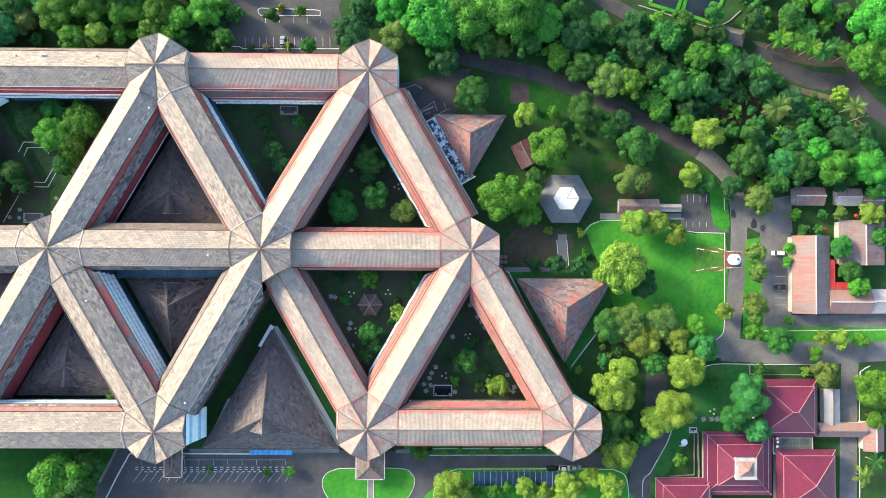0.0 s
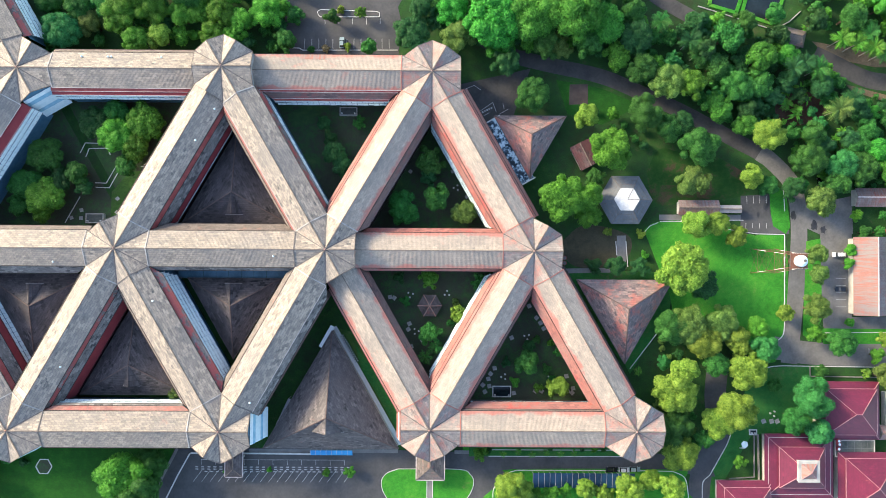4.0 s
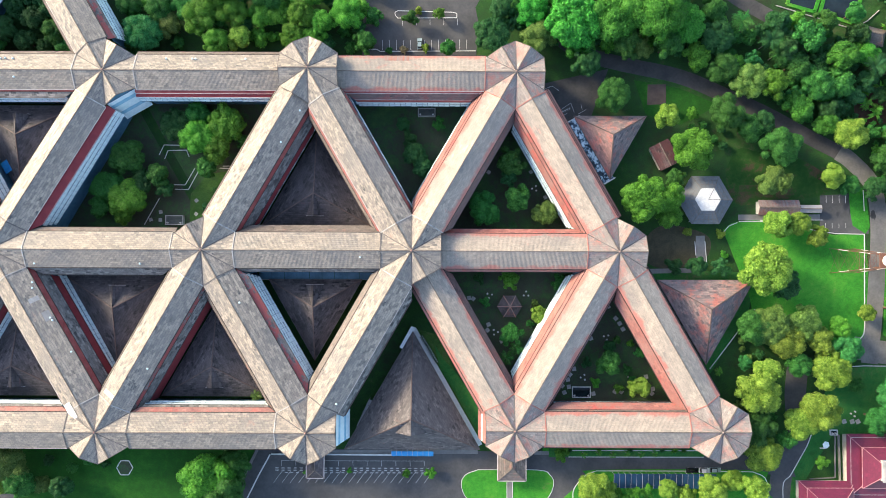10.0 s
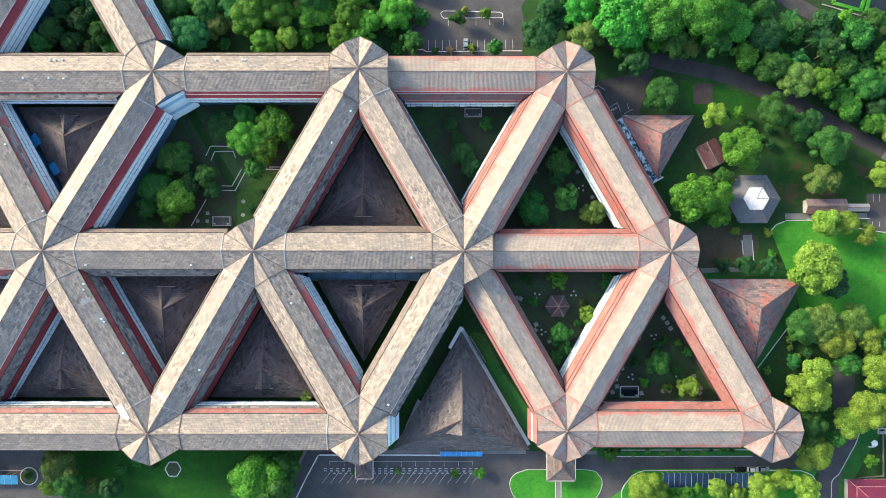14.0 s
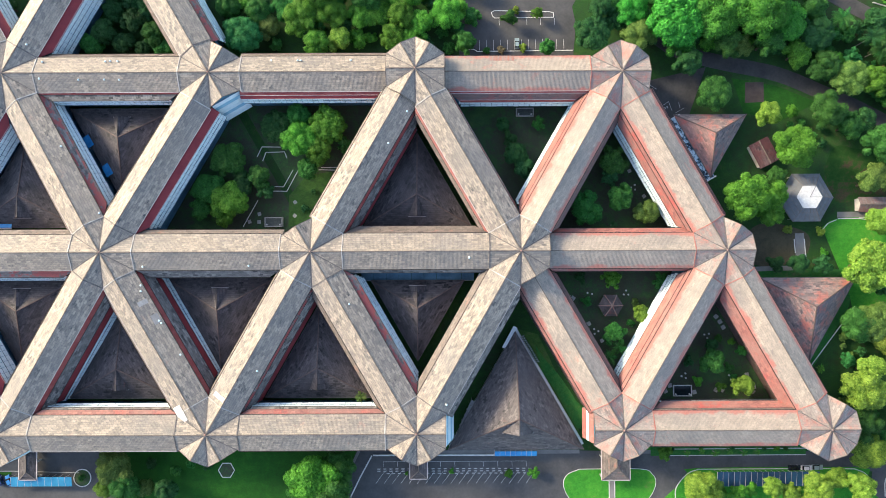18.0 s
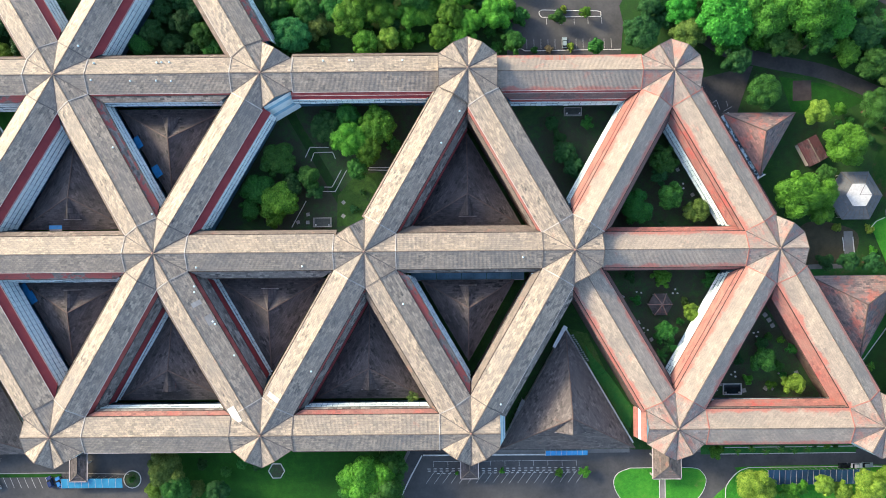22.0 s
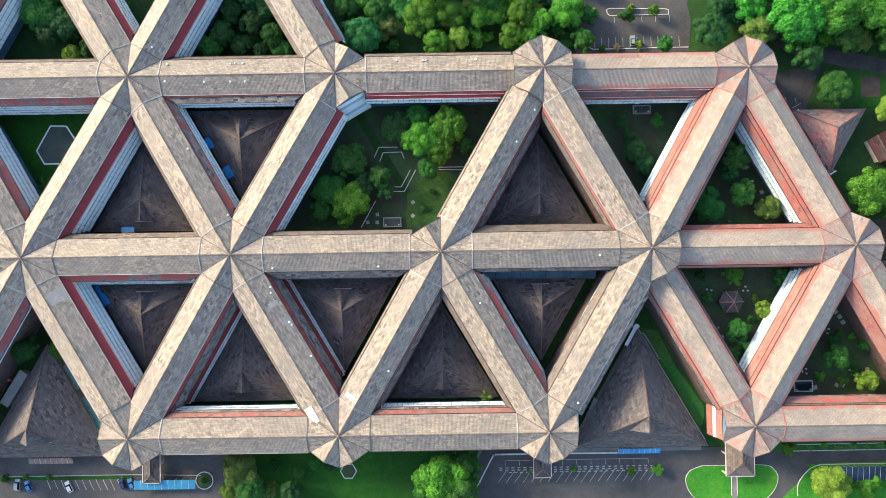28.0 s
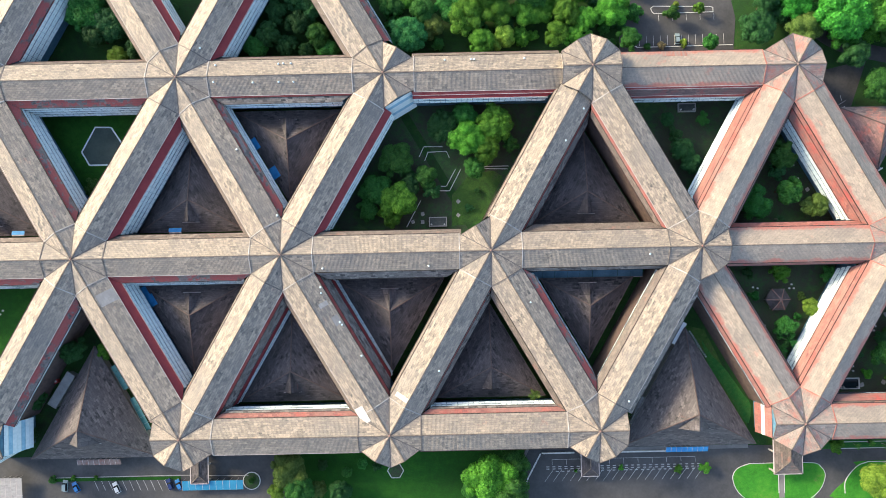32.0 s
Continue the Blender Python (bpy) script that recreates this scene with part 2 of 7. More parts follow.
M["lawn"] = ground_material("lawn_grass", [(0.33, (0.034, 0.19, 0.022)), (0.47, (0.050, 0.285, 0.030)), (0.58, (0.085, 0.34, 0.036)), (0.68, (0.17, 0.29, 0.06))], 0.07, 0.6, 0.4, 0.1)
# Darker copy of the lawn: shade of wings and trees is in the colour.
M["shaded_grass"] = ground_material("shaded_grass", [(0.35, (0.016, 0.070, 0.014)), (0.5, (0.020, 0.105, 0.015)), (0.62, (0.030, 0.14, 0.018)), (0.75, (0.055, 0.13, 0.026))], 0.045, 0.45, 0.5, 0.15)
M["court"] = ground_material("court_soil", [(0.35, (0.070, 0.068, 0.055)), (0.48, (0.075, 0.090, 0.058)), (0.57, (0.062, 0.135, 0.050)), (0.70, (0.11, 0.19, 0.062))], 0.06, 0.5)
M["asphalt"] = plain("asphalt", (0.062, 0.063, 0.066), (0.105, 0.104, 0.104), 0.12, 0.9, 0, 0.2, 0.3)
# Darker than the other asphalt: shade of trees and wing is in it.
M["asphalt_dark"] = plain("shaded_asphalt", (0.040, 0.040, 0.042), (0.085, 0.080, 0.077), 0.12, 0.8, 0, 0.3, 0.3)
M["damp"] = plain("damp_stain", (0.022, 0.022, 0.024), (0.045, 0.045, 0.046), 0.6, 0.35, 0, 0.5, 0.1)
M["asphalt_worn"] = plain("worn_asphalt", (0.115, 0.112, 0.11), (0.20, 0.194, 0.185), 0.15, 0.9, 0, 0.2, 0.3)
M["earth"] = ground_material("bare_earth", [(0.35, (0.10, 0.075, 0.05)), (0.5, (0.17, 0.13, 0.09)), (0.62, (0.21, 0.165, 0.115)), (0.72, (0.09, 0.13, 0.04))], 0.08, 0.6)
M["red_earth"] = ground_material("red_earth", [(0.35, (0.06, 0.040, 0.032)), (0.5, (0.10, 0.055, 0.042)), (0.62, (0.125, 0.075, 0.055)), (0.72, (0.05, 0.08, 0.03))], 0.08, 0.6)
M["garden"] = ground_material("garden_grass", [(0.34, (0.028, 0.13, 0.034)), (0.46, (0.036, 0.185, 0.042)), (0.56, (0.06, 0.20, 0.045)), (0.68, (0.14, 0.17, 0.075))], 0.07, 0.5)
# Garden grass toned down: the shade inside the courts is in this colour.
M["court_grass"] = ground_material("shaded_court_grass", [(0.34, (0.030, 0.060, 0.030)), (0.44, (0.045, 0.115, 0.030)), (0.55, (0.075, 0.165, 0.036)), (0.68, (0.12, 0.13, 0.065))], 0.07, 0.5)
M["worn_grass"] = ground_material("worn_grass", [(0.36, (0.035, 0.10, 0.03)), (0.48, (0.06, 0.15, 0.032)), (0.57, (0.11, 0.15, 0.055)), (0.70, (0.17, 0.125, 0.07))], 0.07, 0.5)
M["thin_grass"] = ground_material("thin_grass", [(0.40, (0.018, 0.075, 0.015)), (0.50, (0.032, 0.095, 0.020)), (0.56, (0.080, 0.070, 0.038)), (0.68, (0.12, 0.070, 0.045))], 0.09, 0.5)
M["soil"] = ground_material("trodden_soil", [(0.34, (0.055, 0.055, 0.036)), (0.48, (0.085, 0.075, 0.05)), (0.58, (0.11, 0.095, 0.062)), (0.70, (0.05, 0.10, 0.03))], 0.08, 0.5)
M["slab_brown"] = plain("brown_slab", (0.050, 0.040, 0.038), (0.085, 0.066, 0.06), 0.3, 0.9)
M["paving"] = plain("paving", (0.16, 0.155, 0.15), (0.25, 0.24, 0.23), 0.2, 0.9)
M["white_paint"] = plain("white_slab_paint", (0.74, 0.75, 0.74), (0.86, 0.86, 0.85), 0.8)
M["kerb"] = plain("kerb_paint", (0.50, 0.49, 0.47), (0.72, 0.71, 0.68), 0.9)
M["line"] = plain("road_marking", (0.36, 0.355, 0.34), (0.62, 0.61, 0.59), 1.5)
M["bark"] = plain("bark", (0.07, 0.05, 0.035), (0.16, 0.125, 0.09), 2.0, 0.9, 0, 0.1, 0.6)


# ---- mesh helpers ----
def mesh_of(name, verts, faces, mat, uvs=None):
    me = bpy.data.meshes.new(name)
    me.from_pydata([tuple(v) for v in verts], [], faces)
    if uvs is not None:
        layer = me.uv_layers.new(name="UVMap")
        flat = [c for f in uvs for p in f for c in p]
        layer.data.foreach_set("uv", flat)
    if mat is not None:
        me.materials.append(mat)
    me.update()
    return me


def child(name, me, parent, label="", m=None, kind=""):
    ob = new(name, me)
    ob.parent = parent
    if m is not None:
        ob.matrix_basis = m
    if label or kind:
        tagged(ob, label, kind=kind)
    return ob


def part(name, bm, material, parent, label=""):
    me = bpy.data.meshes.new(name)
    bm.to_mesh(me)
    bm.free()
    me.materials.append(material)
    return child(name, me, parent, label)


class Build:
    """Collects boxes, slabs and tubes into one mesh."""

    def __init__(self):
        self.v, self.f, self.uv = [], [], []

    def face(self, pts, uv=None):
        i = len(self.v)
        self.v += [Vector(p) for p in pts]
        self.f.append(tuple(range(i, i + len(pts))))
        self.uv.append(uv or [(p[0], p[1]) for p in pts])

    def slab(self, top, thick, uv=None):
        """A planar polygon (anticlockwise from above) made thick downwards."""
        low = [Vector(p) - Vector((0, 0, thick)) for p in top]
        self.face(top, uv)
        self.face(low[::-1])
        for n in range(len(top)):
            k = (n + 1) % len(top)
            self.face([top[k], top[n], low[n], low[k]])

    def box(self, x0, x1, y0, y1, z0, z1):
        a = [(x0, y0, z0), (x1, y0, z0), (x1, y1, z0), (x0, y1, z0)]
        b = [(x, y, z1) for x, y, _ in a]
        self.face(b)
        self.face(a[::-1])
        for n in range(4):
            k = (n + 1) % 4
            self.face([a[n], a[k], b[k], b[n]])

    def beam(self, p, q, w, h, up=(0, 0, 1)):
        """A bar from p to q, w wide and h high, lying with its middle on the line."""
        p, q = Vector(p), Vector(q)
        d = (q - p).normalized()
        s = d.cross(Vector(up))
        s = s.normalized() if s.length > 1e-5 else Vector((1, 0, 0))
        u = s.cross(d) * (h / 2)
        s = s * (w / 2)
        a = [p - s - u, p + s - u, p + s + u, p - s + u]
        b = [v + (q - p) for v in a]
        self.face(a[::-1] if False else a)
        self.face(b[::-1])
        for n in range(4):
            k = (n + 1) % 4
            self.face([a[k], a[n], b[n], b[k]])

    def tube(self, p, q, r0, r1, n=8):
        p, q = Vector(p), Vector(q)
        d = (q - p).normalized()
        s = d.orthogonal().normalized()
        t = d.cross(s)
        ring = lambda c, r: [c + (s * math.cos(2 * math.pi * k / n) + t * math.sin(2 * math.pi * k / n)) * r for k in range(n)]
        a, b = ring(p, r0), ring(q, r1)
        for k in range(n):
            j = (k + 1) % n
            self.face([a[k], a[j], b[j], b[k]])
        self.face(b)
        self.face(a[::-1])

    def mesh(self, name, mat):
        return mesh_of(name, self.v, self.f, mat, self.uv)

    def part(self, name, mat, parent, label="", m=None):
        return child(name, self.mesh(name, mat), parent, label, m)


def thing(name, x, y, z=0.0, turn=0.0, label="", category="", group="", kind=""):
    ob = new(name)
    ob.empty_display_size = 0.5
    ob.matrix_basis = pose(x, y, z, 0, 0, turn)
    return tagged(ob, label, category, group, kind)


# ---- the lattice of wings ----
S, ROW = 71.85, 62.35
PITCH = 0.42                    # rise over run of the main roofs
HALF = 6.2                      # ridge to eave, in plan
JOIN, STUB = 10.74, 10.0        # from hub to wing joint, and to the end of a hub with no wing


def node_place(row, col):
    """Rows 0 to 3 from north to south; the even rows are shifted by half a step."""
    x = 12.1 + S * (col - 3) + (S / 2 if row % 2 else 0.0)
    return Vector((x, 3.4 + ROW * (2 - row), 0.0))


# ridge heights; columns count eastwards
HUBS = {(1, -2): 18.4, (1, -1): 18.4, (1, 0): 18.6, (1, 1): 22.0, (1, 2): 18.2,
        (2, -2): 20.0, (2, -1): 20.0, (2, 0): 20.9, (2, 1): 20.9, (2, 2): 20.9, (2, 3): 17.4,
        (3, -2): 19.6, (3, -1): 19.6, (3, 0): 19.8, (3, 1): 19.6, (3, 2): 16.3, (3, 3): 16.4,
        (0, -1): 18.4, (0, 0): 18.4}
WINGS = [((1, -2), (1, -1)), ((1, -1), (1, 0)), ((1, 0), (1, 1)), ((1, 1), (1, 2)),
         ((2, -2), (2, -1)), ((2, -1), (2, 0)), ((2, 0), (2, 1)), ((2, 1), (2, 2)), ((2, 2), (2, 3)),
         ((3, -1), (3, 0)), ((3, 0), (3, 1)), ((3, 2), (3, 3)),
         ((1, -2), (2, -1)), ((2, -1), (1, -1)), ((1, -1), (2, 0)), ((2, 0), (1, 0)), ((2, 1), (1, 1)),
         ((1, 1), (2, 2)), ((2, 2), (1, 2)), ((1, 2), (2, 3)),
         ((3, -2), (2, -1)), ((2, -1), (3, -1)), ((3, -1), (2, 0)), ((2, 0), (3, 0)), ((3, 0), (2, 1)),
         ((2, 1), (3, 1)), ((3, 1), (2, 2)), ((2, 2), (3, 2)), ((3, 2), (2, 3)), ((2, 3), (3, 3)),
         ((1, -2), (0, -1)), ((0, -1), (1, -1)), ((1, -1), (0, 0)), ((0, 0), (1, 0))]


def heading(a, b):
    """The way from hub a to hub b in steps of 60 degrees."""
    d = node_place(*b) - node_place(*a)
    return round(math.degrees(math.atan2(d.y, d.x)) / 60.0) % 6


def wing_ends(a, b):
    """Ridge heights at the two ends of a wing: level with the hubs, or level at the lower one where a hub stands clear above."""
    za, zb = HUBS[a], HUBS[b]
    clear = (1, 1) in (a, b) and (2, 2) not in (a, b)
    if clear or (abs(za - zb) > 2.9 and h_free(a, b)):
        za = zb = min(za, zb)
    return za, zb


def h_free(a, b):
    return {a, b} != {(2, 2), (1, 2)}


REACH = {h: {} for h in HUBS}
for _a, _b in WINGS:
    REACH[_a][heading(_a, _b)], REACH[_b][heading(_b, _a)] = wing_ends(_a, _b)


def is_east(h):
    return h in ((1, 2), (2, 3), (3, 2), (3, 3))


def wing_start(h, z):
    return STUB - 0.6 if HUBS[h] - z > 1.0 else JOIN


panel_rng = random.Random(5)


def panel_row(x0, x1, step=1.9):
    n = max(1, int((x1 - x0) / step))
    return [(x0 + (x1 - x0) * (k + 0.5) / n, (x1 - x0) / n) for k in range(n)]


def facade(par, x0f, x1f, sgn, ends, out, white, L, tiers=3, single=False, h=1.3):
    """White sunshade panels in saw-tooth rows over a recess, hung from the line 'out'; ends: top height at either end."""
    b = Build()
    x0, x1 = x0f(7.0), x1f(7.0)
    ya, yb = sorted((sgn * 6.7, sgn * 7.0))
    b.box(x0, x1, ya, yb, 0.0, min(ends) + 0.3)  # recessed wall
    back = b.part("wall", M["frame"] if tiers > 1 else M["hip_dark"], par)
    grid = panel_row(x0f(out) + 0.1, x1f(out) - 0.1)
    for r in range(tiers):
        dz = 0.1 + r * (h + 0.34)
        if min(ends) - dz - h < 0.3:
            break
        o0 = out + 0.24 * dz
        o1 = o0 + 0.46 * h
        p = Build()
        xa, xb = x0f(o0) + 0.1, x1f(o0) - 0.1
        for xm, wm in grid:
            lo, hi = max(xm - wm / 2, xa), min(xm + wm / 2, xb)
            xc, w = (lo + hi) / 2, hi - lo
            if w < 0.4:
                continue
            z1 = ends[0] + (ends[1] - ends[0]) * xc / L - dz
            tilt = panel_rng.uniform(-0.05, 0.10)
            q = [(xc - w / 2 + 0.06, sgn * o0, z1), (xc + w / 2 - 0.06, sgn * o0, z1),
                 (xc + w / 2 - 0.06, sgn * (o1 + tilt), z1 - h), (xc - w / 2 + 0.06, sgn * (o1 + tilt), z1 - h)]
            if sgn > 0:
                q = q[::-1]
            if single:
                one = Build()
                one.slab([Vector(v) for v in q], 0.10)
                one.part("facade_panel", white, back)
            else:
                p.slab([Vector(v) for v in q], 0.10)
        if not single:
            ob = p.part("facade_panel", white, par, "row of white sunshade panels")
            tagged(ob, kind="stuff")
        # Added dark bar that draws the ledge and shadow line below each row.
        g = Build()
        z0, z9 = (ends[0] + (ends[1] - ends[0]) * t / L - dz - h - 0.06 for t in (xa, xb))
        g.beam((xa, sgn * (o1 - 0.05), z0), (xb, sgn * (o1 - 0.05), z9), 0.3, 0.14)
        g.part("panel_rail", M["rail"], par)


# wing sides whose lower roof is plain maroon sheet
PAINTED = {((2, -1), (3, -1), 1), ((1, -1), (0, 0), -1), ((0, -1), (1, -1), 1), ((2, 0), (1, 0), -1), ((2, -1), (1, -1), -1), ((1, 0), (1, 1), -1), ((1, 1), (1, 2), -1)}


# lower roofs that differ from the usual: strips as (distance from the ridge line, depth below it, material), then rows of sunshades
RED_GREY = [(7.8, 3.9, "tile_skirt_east"), (8.5, 4.6, "tile_skirt_grey")]
PLAIN = [(6.9, 4.6, "hip_dark")]
DOUBLE = [(7.0, 4.9, "band_red"), (9.0, 8.0, "tile_skirt_grey"), (9.5, 11.0, "maroon")]
SKIRTS = {
    ((2, 0), (3, 0), 1): (DOUBLE, 2), ((3, -1), (2, 0), -1): (DOUBLE, 2), ((2, 1), (1, 1), -1): (DOUBLE, 1),
    ((3, 0), (2, 1), -1): ([(6.9, 4.6, "tile_skirt_west"), (8.6, 7.4, "tile_skirt_grey"), (9.1, 13.0, "maroon")], 0),
    ((3, 1), (2, 2), -1): ([(8.4, 4.6, "tile_skirt_grey"), (8.7, 7.0, "hip_dark")], 0),
    ((2, 1), (3, 1), 1): ([(8.6, 4.0, "tile_skirt_west")], 4),
    ((1, 0), (1, 1), -1): ([(7.3, 3.4, "band_red"), (8.4, 4.1, "tile_skirt_maroon")], 2),
    ((1, -1), (1, 0), -1): ([(6.9, 3.1, "band_red"), (8.9, 3.8, "tile_skirt_grey")], 2),
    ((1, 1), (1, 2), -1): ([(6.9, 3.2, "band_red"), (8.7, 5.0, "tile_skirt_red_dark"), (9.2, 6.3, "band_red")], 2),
    ((1, 1), (1, 2), 1): (PLAIN, 0),
    ((2, 0), (2, 1), -1): ([(8.8, 5.2, "tile_skirt_grey")], 0),
    ((2, 1), (2, 2), -1): ([(7.5, 4.4, "tile_skirt_grey")], 0),
    ((2, 1), (2, 2), 1): ([(8.9, 6.0, "tile_skirt_tan")], 0),
    ((2, 0), (2, 1), 1): ([(7.8, 4.5, "tile_skirt_tan")], 0),
    ((3, -1), (3, 0), -1): (PLAIN, 0), ((3, 0), (3, 1), -1): (PLAIN, 0),
    ((3, -1), (3, 0), 1): (RED_GREY, 2), ((3, 0), (3, 1), 1): (RED_GREY, 2),
    ((3, 1), (2, 2), 1): ([(8.3, 4.6, "tile_skirt_tan")], 1),
    ((1, 1), (2, 2), -1): ([(7.2, 3.5, "tile_skirt_east"), (8.3, 5.2, "tile_skirt_tan")], 0),
    ((2, 3), (3, 3), -1): ([(9.0, 6.2, "tile_skirt_east")], 0), ((2, 3), (3, 3), 1): ([(7.2, 4.6, "gutter_shade")], 0),
    ((3, 2), (3, 3), 1): ([(6.8, 3.4, "tile_skirt_tan"), (8.8, 6.0, "tile_skirt_east")], 1),
    ((2, 2), (2, 3), -1): ([(7.3, 4.6, "tile_skirt_east")], 1), ((2, 2), (2, 3), 1): ([(8.0, 5.2, "tile_skirt_east")], 1),
    ((3, 2), (3, 3), -1): (PLAIN, 0),
    ((2, 2), (3, 2), -1): ([(7.3, 3.9, "tile_skirt_east")], 1),
    # Sides turned from the sun: their shade is put into the dark red.
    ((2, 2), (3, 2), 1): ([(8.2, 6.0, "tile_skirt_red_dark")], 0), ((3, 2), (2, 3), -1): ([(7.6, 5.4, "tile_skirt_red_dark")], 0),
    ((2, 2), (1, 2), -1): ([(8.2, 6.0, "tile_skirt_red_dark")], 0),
    ((1, 1), (2, 2), 1): ([(7.3, 6.3, "tile_skirt_west")], 2),
}


def skirt_plan(a, b, sgn, east, grey, out):
    """Strips of the lower roof of a wing's side and the number of sunshade rows under it."""
    if (a, b, sgn) in SKIRTS:
        return SKIRTS[a, b, sgn]
    if east:
        return [(7.2, 3.9, "tile_skirt_east"), (8.7, 6.4, "tile_skirt_east")], 3
    mid = (node_place(*a) + node_place(*b)) / 2
    rows = 1 if mid.x < -280.0 and mid.y < 0.0 else 4 if mid.x < -230.0 or mid.y > 62.0 else 3
    if (a, b, sgn) in PAINTED:
        return [(8.7, 4.4, "tile_skirt_maroon")], rows
    if math.cos(out) < -0.3 and math.sin(out) > 0:
        return [(7.2, 3.9, "tile_skirt_tan")], 0
    if math.cos(out) < -0.3 or math.sin(out) > 0.8:
        return [(8.1, 5.0, "tile_skirt_tan")], 1
    return [(8.6, 4.6, "tile_skirt_grey" if grey else "tile_skirt_west")], rows


def make_wing(a, b):
    A, B = node_place(*a), node_place(*b)
    d = B - A
    L, ang = d.length, math.atan2(d.y, d.x)
    za, zb = wing_ends(a, b)
    east = (is_east(a) and is_east(b)) or a == (2, 2) and is_east(b) or (b == (2, 2) and is_east(a)) or (a, b) == ((1, 1), (1, 2))
    level = abs(d.y) < 0.1
    tile = M[("ribbed_" if level else "tile_") + ("east" if east else "west")]
    w = thing("building_wing", A.x, A.y, 0, math.degrees(ang),
              "long gabled wing with %s weathered tile roof and white panelled facade" % ("reddish" if east else "grey"), "building wing", "wings of the triangular complex")
    x0, x1 = wing_start(a, za), L - wing_start(b, zb)
    zx = lambda x: za + (zb - za) * min(max((x - JOIN) / (L - 2 * JOIN), 0.0), 1.0)
    ka, kb = heading(a, b), heading(b, a)
    grey = not east and -178.0 < (A.x + B.x) / 2 < -95.0
    drop = PITCH * HALF
    for sgn in (1, -1):
        r = Build()
        q = [(x0, 0, zx(x0)), (x1, 0, zx(x1)), (x1, sgn * HALF, zx(x1) - drop), (x0, sgn * HALF, zx(x0) - drop)]
        uv = [(x0, 0), (x1, 0), (x1, 6.72), (x0, 6.72)]
        if sgn > 0:
            q, uv = q[::-1], uv[::-1]
        r.slab([Vector(p) for p in q], 0.22, [(u + L * 3, v + (20 if sgn > 0 else 0)) for u, v in uv])
        r.part("roof_slope", tile, w)
        # lower roof below the main eave, mitred against the next wing
        na = (ka + sgn) % 6 in REACH[a]
        nb = (kb - sgn) % 6 in REACH[b]
        x0f = (lambda o: 1.732 * o) if na else (lambda o: 10.0)
        x1f = (lambda o: L - 1.732 * o) if nb else (lambda o: L - 10.0)
        painted = (a, b, sgn) in PAINTED
        strips, tiers = skirt_plan(a, b, sgn, east, grey, ang + sgn * math.pi / 2)
        oi, di = HALF - 0.25, drop + 0.3
        for oo, do, mat in strips:
            s = Build()
            q = [(x0f(oi), sgn * oi, za - di), (x1f(oi), sgn * oi, zb - di), (x1f(oo), sgn * oo, zb - do), (x0f(oo), sgn * oo, za - do)]
            v = math.hypot(oo - oi, do - di)
            uv = [(q[0][0], 0), (q[1][0], 0), (q[2][0], v), (q[3][0], v)]
            if sgn > 0:
                q, uv = q[::-1], uv[::-1]
            s.slab([Vector(p) for p in q], 0.14, [(u + 17 * sgn + oo, t) for u, t in uv])
            s.part("skirt_roof", M[mat], w, "lower roof band of red paint" if mat in ("band_red", "maroon", "tile_skirt_maroon") else "lower roof band of mottled tile")
            g = Build()
            g.beam((x0f(oo), sgn * (oo + 0.03), za - do + 0.02), (x1f(oo), sgn * (oo + 0.03), zb - do + 0.02), 0.14, 0.12)
            g.part("flashing", M["gutter"] if painted else M["gutter_shade"], w)
            oi, di = oo - 0.06, do + 0.1
        f = Build()
        f.beam((x0f(oo), sgn * (oo - 0.1), za - do - 0.28), (x1f(oo), sgn * (oo - 0.1), zb - do - 0.28), 0.12, 0.4)
        f.part("fascia", M["tile_skirt_east"] if east else M["maroon"], w, "red tile fascia band" if east else "maroon painted fascia board")
        g = Build()
        pale = painted or (not east and not grey and sgn < 0)
        gw = 0.18 if pale else 0.26
        g.beam((x0, sgn * (HALF + gw / 2 - 0.03), zx(x0) - drop - 0.1), (x1, sgn * (HALF + gw / 2 - 0.03), zx(x1) - drop - 0.1), gw, 0.18)
        g.part("gutter", M["gutter"] if pale else M["gutter_shade"], w)
        facade(w, x0f, x1f, sgn, (za - do - 0.4, zb - do - 0.4), oo - 0.5, M["white"], L, tiers, painted, 0.7 if tiers == 1 else 1.3)
    c = Build()
    c.beam((x0, 0, zx(x0) + 0.04), (x1, 0, zx(x1) + 0.04), 0.24, 0.16)
    c.part("ridge_cap", M["ridge"], w)
    return w


# free hub ends whose sunshades step out past the eave
JUTTING = {((3, 1), 0), ((1, 0), 5), ((3, -2), 0), ((3, 2), 3)}


